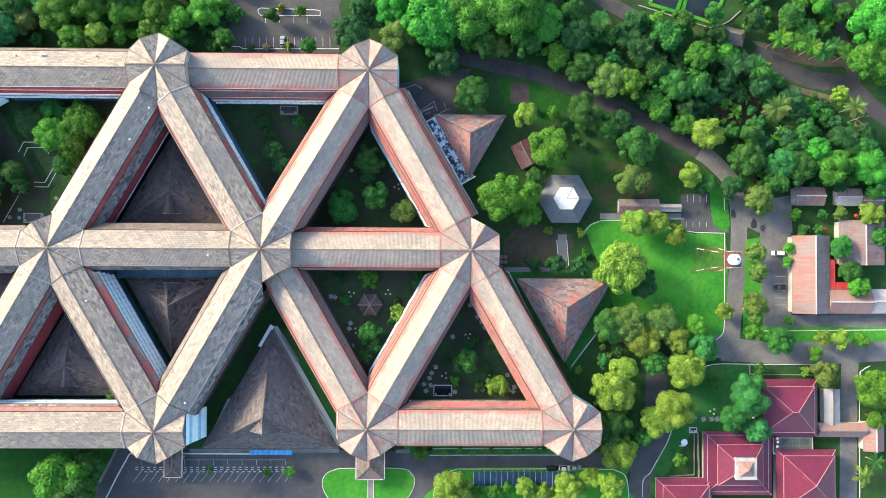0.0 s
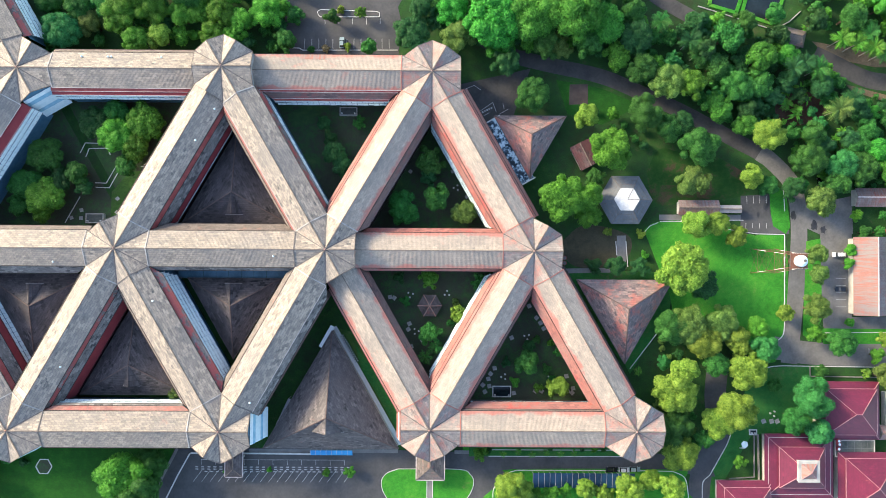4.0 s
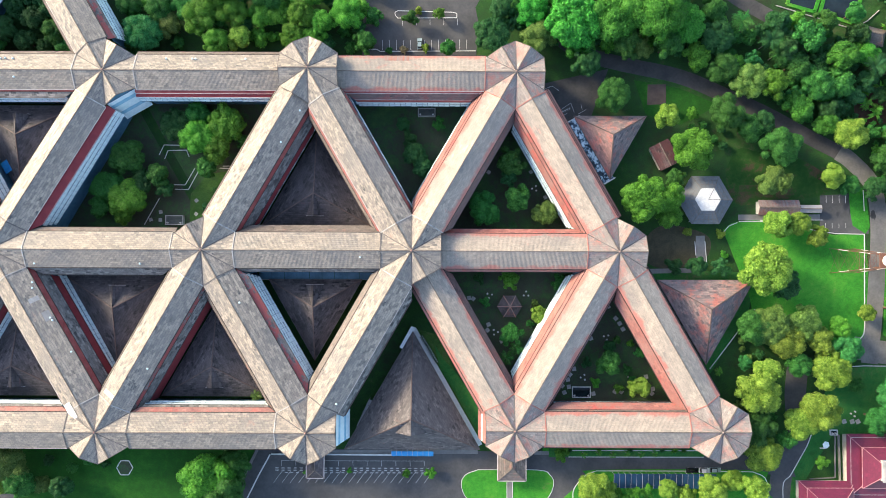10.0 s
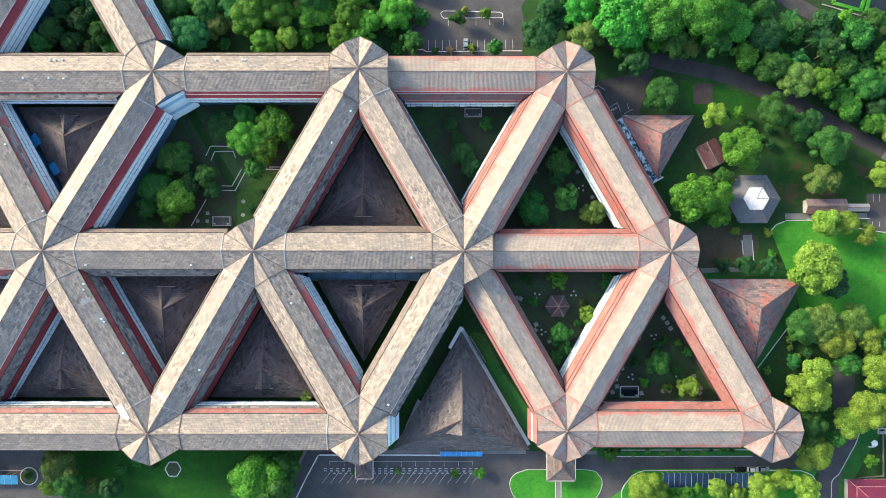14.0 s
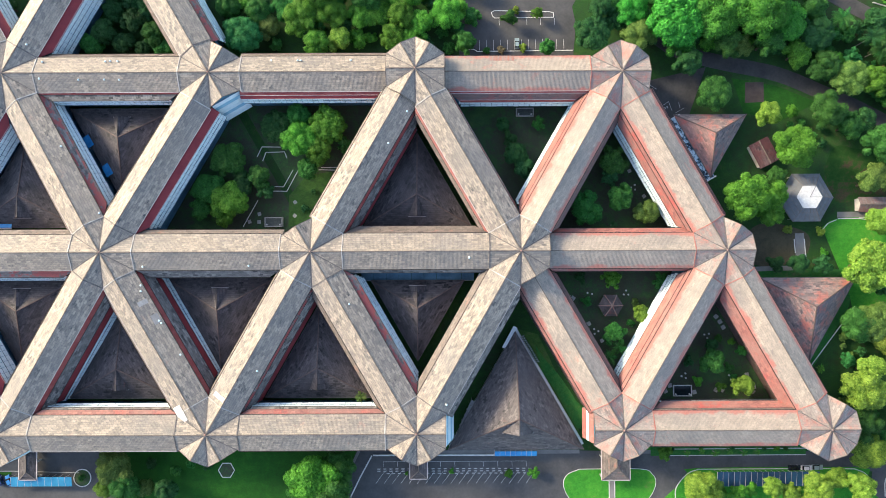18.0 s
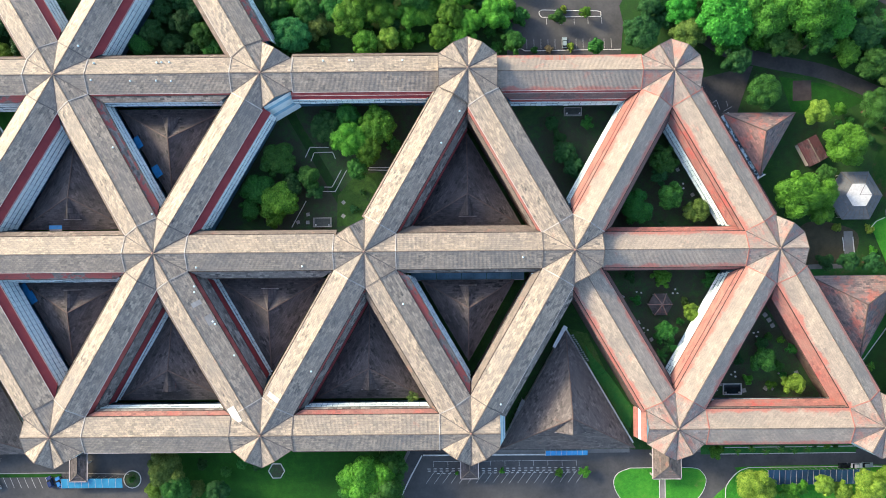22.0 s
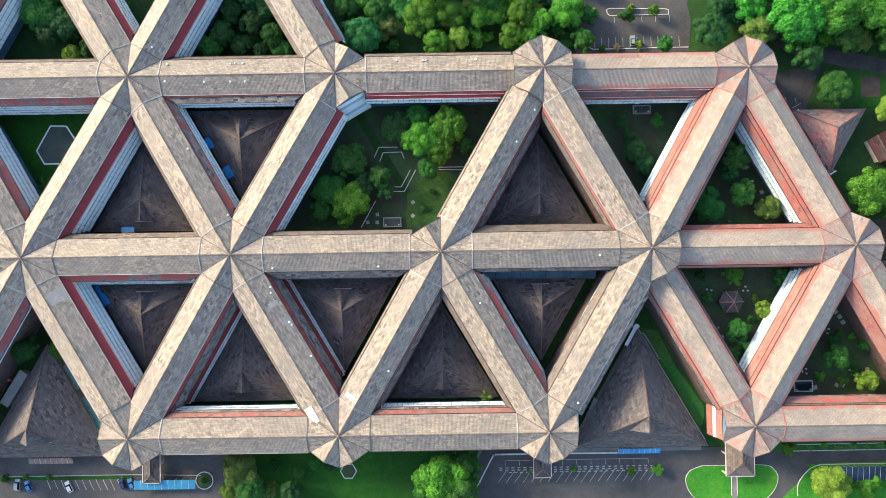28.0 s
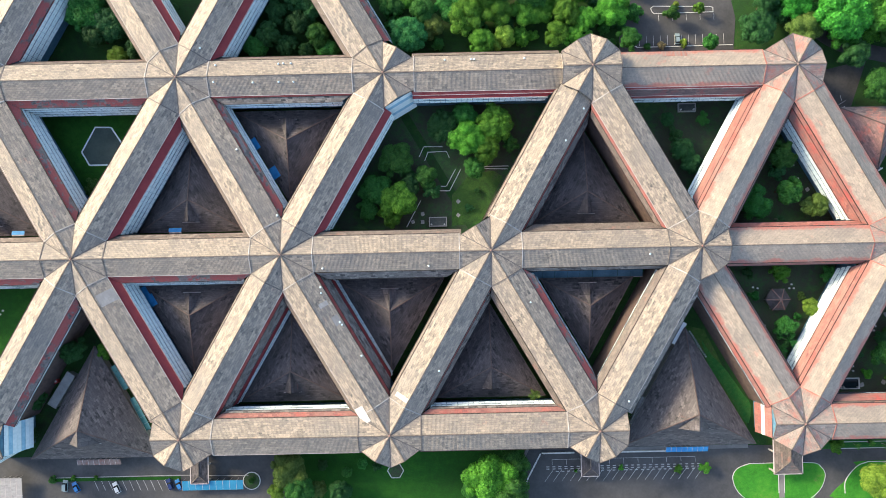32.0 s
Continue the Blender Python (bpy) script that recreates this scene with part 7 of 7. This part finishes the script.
# ---- small things in gardens and on roofs ----
def stool_set(x, y):
    h = thing("stone_seat_set", x, y, 0, plant_rng.uniform(0, 90), "three round white stone stools on grass", "stool set", "garden stools")
    for k in range(3):
        g = Build()
        c = Vector((1.0 * math.cos(2.1 * k), 1.0 * math.sin(2.1 * k), 0))
        g.tube(c, c + Vector((0, 0, 0.5)), 0.3, 0.36, 10)
        g.part("stool", M["kerb"], h)


for _p in ((-31.6, -12.9), (-17.9, -12.4), (12.1, -28.3), (3.5, -43.3), (21.1, -43.7), (104.2, -56.4), (-29.4, -26.6), (-314.2, -15.4), (-39.2, 33.8), (-14.7, 27.3)):
    stool_set(*_p)


def slab_stone(x, y, s=1.1):
    b = Build()
    b.box(-s / 2, s / 2, -s / 2, s / 2, 0, 0.16)
    ob = new("stepping_slab", b.mesh("stepping_slab", M["concrete"]))
    ob.matrix_basis = pose(x, y, 0.03, 0, 0, plant_rng.uniform(0, 60))
    tagged(ob, "pale square concrete slab lying on the ground", "paving slab", "paving slabs")


for _p in ((-3.5, -49), (-4.3, -46.5), (-2.2, -44.2), (-1.4, -42.3), (0.1, -40.2), (-1.8, -46.9), (6.4, -28.8), (12.9, -16.9), (15.7, -21.3), (17.2, -23.2), (18.4, -25.3), (27.4, -48.5), (29.5, -47.5), (29.1, -49.2), (7.3, -49.4), (15.4, -48.6), (17.7, -48.6), (-37.7, -14.2), (-39.2, -13.9), (-32.3, -25.9), (27, -43), (-31.9, -23.8), (-31.2, -32.3)):
    slab_stone(*_p, 1.5)
for _p in ((-159, 15), (-155.4, 14.9), (-155.3, 17.9), (-141.9, 22.3), (-142, 17.2), (-27, -30.1), (-10.7, 24), (-32, 33.4), (-16.1, 33.5)):
    slab_stone(*_p, 1.3)
for _p in ((97.2, -58.7), (100.8, -59.3), (103.8, -59.3), (105.9, -59.3)):
    slab_stone(*_p, 1.6)
_t = thing("garden_parasol", *(92.7, -67.4), 0, 0, "white hexagonal garden parasol with a bench", "parasol")
_b = Build()
_b.tube((0, 0, 0), (0, 0, 2.4), 0.05, 0.05, 6)
_b.part("pole", M["gutter"], _t)
_b = Build()
_b.tube((0, 0, 2.1), (0, 0, 2.7), 1.35, 0.05, 6)
_b.part("canopy", M["white"], _t)
_b = Build()
_b.box(-1.0, 1.0, -2.0, -1.6, 0, 0.45)
_b.part("bench", M["kerb"], _t)


def round_table(x, y):
    h = thing("red_planter", x, y, 0, 0, "round red-rimmed planter beside a wing", "planter", "round planters")
    g = Build()
    g.tube((0, 0, 0), (0, 0, 0.8), 0.75, 0.85, 16)
    g.part("pot", M["maroon"], h)
    g = Build()
    g.tube((0, 0, 0.8), (0, 0, 0.84), 0.65, 0.6, 16)
    g.part("soil", M["joint_dark"], h)


for _p in ((24.5, 1.2), (26, 1.2), (24.5, -0.7), (26, -0.7)):
    round_table(*_p)
for _p in ((125.8, -65.1), (126, -66.3), (125.8, -68)):
    _t = thing("roof_tank", _p[0], _p[1], 3.8, 0, "small red and white water tank on a flat roof", "water tank", "roof tanks")
    _b = Build()
    _b.tube((0, 0, 0), (0, 0, 1.2), 0.75, 0.7, 16)
    _b.part("tank", M["maroon"], _t)
    _b = Build()
    _b.tube((0, 0, 1.2), (0, 0, 1.35), 0.5, 0.3, 16)
    _l = _b.part("lid", M["white"], _t)

# whirling vents, small and white, along the wings (at rest)
def roof_vent(x, y, z):
    h = thing("roof_vent", x, y, z, plant_rng.uniform(0, 90), "small white round ventilator on a tile roof", "roof vent", "roof vents")
    g = Build()
    g.tube((0, 0, -0.4), (0, 0, 0.3), 0.24, 0.24, 10)
    g.part("stem", M["gutter"], h)
    g = Build()
    g.tube((0, 0, 0.25), (0, 0, 0.5), 0.28, 0.38, 12)
    g.tube((0, 0, 0.5), (0, 0, 0.72), 0.38, 0.16, 12)
    g.part("cap", M["white"], h)


def on_wing(a, b, along, off):
    """A spot on the roof of a wing: share of its length, and metres from the ridge (left is positive)."""
    A, B = node_place(*a), node_place(*b)
    d = (B - A).normalized()
    p = A.lerp(B, along) + Vector((-d.y, d.x, 0)) * off
    roof_vent(p.x, p.y, wing_ends(a, b)[0] * (1 - along) + wing_ends(a, b)[1] * along - PITCH * abs(off))


for _a, _b, _spots in (((1, -1), (1, 0), ((0.187, 4.3), (0.493, 4.3), (0.516, 4.4), (0.553, 4.4), (0.182, -1.9), (0.371, -2.3), (0.496, -2.3), (0.568, -2.4))), ((1, -1), (0, 0), ((0.181, -2.3),)),
                       ((1, 0), (1, 1), ((0.3, 4.4), (0.428, 4.4), (0.443, 4.4), (0.686, 4.4))), ((1, -1), (2, 0), ((0.449, 5.2), (0.826, 5.6))), ((2, 1), (1, 1), ((0.633, -4.5), (0.809, -4.6))),
                       ((2, 0), (2, 1), ((0.196, -4.9), (0.702, -4.8))), ((2, 0), (3, 0), ((0.253, 4.9), (0.228, 5.7), (0.418, 5.2), (0.434, 5.4), (0.609, 5.6))), ((3, 0), (2, 1), ((0.38, -4.3),)),
                       ((2, 1), (2, 2), ((0.754, -2.3),)), ((2, 1), (3, 1), ((0.307, 2.4),)), ((3, 1), (2, 2), ((0.188, -4.1),))):
    for _s, _o in _spots:
        on_wing(_a, _b, _s, _o)
# ---- lean-to roofs, awnings and patches inside the triangles ----
def strip_roof(p, q, width, z, mat, label, name="walkway_roof", cat="walkway", panes=8, drop=0.3):
    """A low sheet roof on posts along a line, laid in panes."""
    p, q = Vector((*p, 0)), Vector((*q, 0))
    d = q - p
    h = thing(name, p.x, p.y, 0, math.degrees(math.atan2(d.y, d.x)), label, cat)
    L = d.length
    for k in range(panes):
        x0, x1 = L * k / panes + 0.06, L * (k + 1) / panes - 0.06
        b = Build()
        f = [Vector((x0, -width / 2, z - drop)), Vector((x1, -width / 2, z - drop)), Vector((x1, width / 2, z)), Vector((x0, width / 2, z))]
        b.slab(f, 0.08)
        b.part("roof_sheet", mat, h)
    for k in range(panes + 1):
        for s in (-1, 1):
            b = Build()
            x = min(max(L * k / panes, 0.1), L - 0.1)
            b.tube((x, s * (width / 2 - 0.15), 0), (x, s * (width / 2 - 0.15), z - drop - 0.05 if s < 0 else z - 0.1), 0.07, 0.07, 6)
            b.part("post", M["gutter"], h)
    b = Build()
    b.beam((0, -width / 2, z - drop), (L, -width / 2, z - drop), 0.12, 0.12)
    b.part("gutter", M["gutter"], h)
    return h


M["steel_blue"] = plain("steel_blue_sheet", (0.055, 0.12, 0.17), (0.10, 0.20, 0.27), 0.25, 0.5)
M["teal_sheet"] = plain("teal_sheet", (0.06, 0.20, 0.20), (0.12, 0.29, 0.29), 0.3, 0.5)
BLUEWALK = "steel blue sheet roofed walkway between wing and hall"
strip_roof((-116.4, -5.6),(-75, -5.6), 3.1, 5.2, M["steel_blue"], BLUEWALK, panes=9)
strip_roof((-256.4, -5.9),(-224.9, -5.6), 2.8, 5.2, M["steel_blue"], BLUEWALK, panes=8)
strip_roof((-270.6, -35.9),(-265.7, -44.7), 2.2, 3.6, M["teal_sheet"], "teal sheet canopy beside a hall", "canopy", "canopy", 4)
strip_roof((-263.7, -47.8),(-257.6, -59.7), 2.2, 3.6, M["teal_sheet"], "teal sheet canopy beside a hall", "canopy", "canopy", 5)
for _p in ((-215.9, 44.2), (-208.8, 33.7), (-256.8, -9.1), (-254.3, -12)):
    _t = thing("awning", _p[0], _p[1], 0, -60, "small bright blue sheet awning at a facade", "awning", "blue awnings")
    _b = Build()
    _b.slab([Vector((-2.2, -1.6, 6.4)), Vector((2.2, -1.6, 6.4)), Vector((2.2, 1.4, 7.0)), Vector((-2.2, 1.4, 7.0))], 0.1)
    _b.part("roof_sheet", M["blue"], _t)
    for _x in (-1.9, 1.9):
        _b = Build()
        _b.beam((_x, -1.3, 0), (_x, -1.3, 6.35), 0.1, 0.1, (1, 0, 0))
        _b.part("post", M["gutter"], _t)
for _p, _q in (((-303.9, 13.5), (-299, 13.6)), ((-247, 13.3), (-242.3, 13.4))):
    _t = thing("awning", *lerp(_p, _q, 0.5), 0, 0, "small bright blue sheet awning at a facade", "awning", "blue awnings")
    _b = Build()
    _b.slab([Vector((-2.3, -0.7, 8.6)), Vector((2.3, -0.7, 8.6)), Vector((2.3, 0.7, 8.4)), Vector((-2.3, 0.7, 8.4))], 0.1)
    _b.part("roof_sheet", M["blue"], _t)
    _b = Build()
    _b.box(-2.2, 2.2, -1.2, -0.7, 8.1, 8.4)
    _b.part("bracket", M["gutter"], _t)

# pale sheets laid over worn tiles near a hub
def roof_patch(a, b, along, off, w, l, turn, label, mat):
    A, B = node_place(*a), node_place(*b)
    d = (B - A).normalized()
    s = Vector((-d.y, d.x, 0))
    z = wing_ends(a, b)[0] * (1 - along) + wing_ends(a, b)[1] * along - PITCH * abs(off) + 0.08
    p = A.lerp(B, along) + s * off
    t = thing("roof_sheet_patch", p.x, p.y, z, math.degrees(math.atan2(d.y, d.x)), label, "roof patch")
    g = Build()
    k = PITCH * (1 if off > 0 else -1)
    c = [Vector((u, v, -k * v)) for u, v in ((-l / 2, -w / 2), (l / 2, -w / 2), (l / 2, w / 2), (-l / 2, w / 2))]
    g.slab(c, 0.05)
    g.part("sheet", mat, t)


roof_patch((2, 0), (3, 0), 0.855, -4.6, 3.2, 6.0, 0, "white sheet laid over worn roof tiles", M["kerb"])
roof_patch((3, 0), (2, 1), 0.185, 2.6, 4.6, 1.6, 0, "white sheet strip across a roof joint", M["kerb"])
for _a, _b, _al, _o, _w, _l in (((2, 0), (3, 0), 0.28, 3.6, 3.0, 5.5), ((2, 0), (3, 0), 0.40, 4.6, 2.2, 4.0), ((2, -1), (3, -1), 0.24, 3.4, 5.4, 4.6)):
    roof_patch(_a, _b, _al, _o, _w, _l, 0, "patch of newer pale grey tiles in a roof", M["sheet_grey"])
roof_patch((1, 1), (1, 2), 0.42, 5.2, 2.0, 9.0, 0, "patch of bare red tiles along an eave", M["tile_house"])

# hexagonal kerb on the lawn, tank shed and rubble beside the western hall
_h = (-167.4, -77.7)
_r = [(_h[0] + 3.0 * math.cos(math.radians(60 * k)), _h[1] + 3.0 * math.sin(math.radians(60 * k))) for k in range(7)]
kerb(_r, "pale kerb of a hexagonal flower bed", 0.3, 0.25)
patch("flower_bed", _r[:6], 0.12, M["court"], "bare soil of a hexagonal flower bed")
flat_roof((-293.7, -39.6), (-290.2, -53.6), 3.0, M["concrete"], "narrow pale flat roof beside the hall").matrix_basis = pose(*(-289.8, -44.5), 0, 0, 0, -32)
_t = thing("garden_tank", *(-293, -41.6), 0, 0, "small red water tank beside a hall", "water tank")
_b = Build()
_b.tube((0, 0, 0), (0, 0, 1.6), 0.9, 0.85, 16)
_b.part("tank", M["red_sheet"], _t)
_b = Build()
_b.tube((0, 0, 1.6), (0, 0, 1.9), 0.5, 0.3, 12)
_b.part("lid", M["gutter"], _t)
# blue tarpaulin and yard clutter among the houses
_t = thing("tarpaulin", *(151.3, 24.9), 2.8, 78, "bright blue tarpaulin stretched over a yard", "tarpaulin")
_b = Build()
for _k in range(6):
    _x = -3.6 + 1.2 * _k
    _b.slab([Vector((_x, -1.2, 0.25 * math.sin(_k * 1.7))), Vector((_x + 1.2, -1.2, 0.25 * math.sin(_k * 1.7 + 1.7))), Vector((_x + 1.2, 1.2, 0.3 + 0.2 * math.sin(_k * 1.3 + 1.3))), Vector((_x, 1.2, 0.3 + 0.2 * math.sin(_k * 1.3)))], 0.04)
_b.part("sheet", M["sky_blue"], _t)
for _x in (-3.5, 3.5):
    for _y in (-1.1, 1.1):
        _b = Build()
        _b.tube((_x, _y, -2.8), (_x, _y, 0.1), 0.06, 0.05, 6)
        _b.part("post", M["bark"], _t)
for _p in ((145.7, 12), (157.7, 17.3)):
    _t = thing("red_parasol", _p[0], _p[1], 0, 0, "small red parasol among garden shrubs", "parasol", "red parasols")
    _b = Build()
    _b.tube((0, 0, 0), (0, 0, 2.6), 0.05, 0.05, 6)
    _b.part("pole", M["gutter"], _t)
    _b = Build()
    _b.tube((0, 0, 2.2), (0, 0, 2.8), 0.9, 0.08, 8)
    _b.part("canopy", M["red_sheet"], _t)


# white canopy over the north corner of the large hall, pale lean-to beside it
def corner_canopy(x, y):
    h = thing("canopy", x, y, 0, 0, "white flat canopy at the corner of a hall", "canopy")
    for p, q in (((0.3, 0.2), (-4.0, -7.6)),):
        b = Build()
        b.beam((*p, 4.4), (*q, 4.4), 1.7, 0.22)
        b.part("roof_slab", M["white_paint"], h)
        for t in (0.1, 0.9):
            c = lerp(p, q, t)
            b = Build()
            b.tube((c[0], c[1], 0), (c[0], c[1], 4.3), 0.1, 0.1, 8)
            b.part("post", M["gutter"], h)


corner_canopy(-60.1, -24.6)
strip_roof((-79.6, -61.6), (-75.0, -51.6), 2.4, 3.2, M["sheet_grey"], "pale grey lean-to roof beside a hall", "lean_to", "lean-to roof", 5, 0.2)

# motorbikes in two rows beside the large hall
BIKE = {}
_b = Build()
_b.tube((0, -0.05, 0.3), (0, 0.05, 0.3), 0.3, 0.3, 14)
BIKE["wheel"] = _b.mesh("wheel", M["tyre"])
_b = Build()
_b.beam((-0.5, 0, 0.5), (0.45, 0, 0.62), 0.28, 0.34)
_b.beam((0.45, 0, 0.5), (0.62, 0, 1.0), 0.3, 0.16)
BIKE["body"] = _b.mesh("body", M["white"])
_b = Build()
_b.beam((-0.75, 0, 0.78), (0.1, 0, 0.76), 0.27, 0.12)
BIKE["seat"] = _b.mesh("seat", M["tyre"])
_b = Build()
_b.beam((0.5, -0.34, 1.02), (0.5, 0.34, 1.02), 0.05, 0.05)
BIKE["handlebar"] = _b.mesh("handlebar", M["joint_dark"])


def motorbike(x, y, turn):
    h = thing("motorbike", x, y, 0.13, turn, "small white scooter parked in a row on grass", "motorbike", "parked scooters")
    for u in (-0.6, 0.62):
        child("wheel", BIKE["wheel"], h, m=pose(u, 0, 0))
    for n in ("body", "seat", "handlebar"):
        child(n, BIKE[n], h)


for _k in range(13):
    _x, _y = lerp((-56.9, -28.4), (-51.3, -37.8), _k / 12)
    motorbike(_x, _y, 31 + plant_rng.uniform(-5, 5))
car(*(-58.2, 81.8), 90, PAINT["silver"], "silver hatchback parked in a marked bay", 3.9)
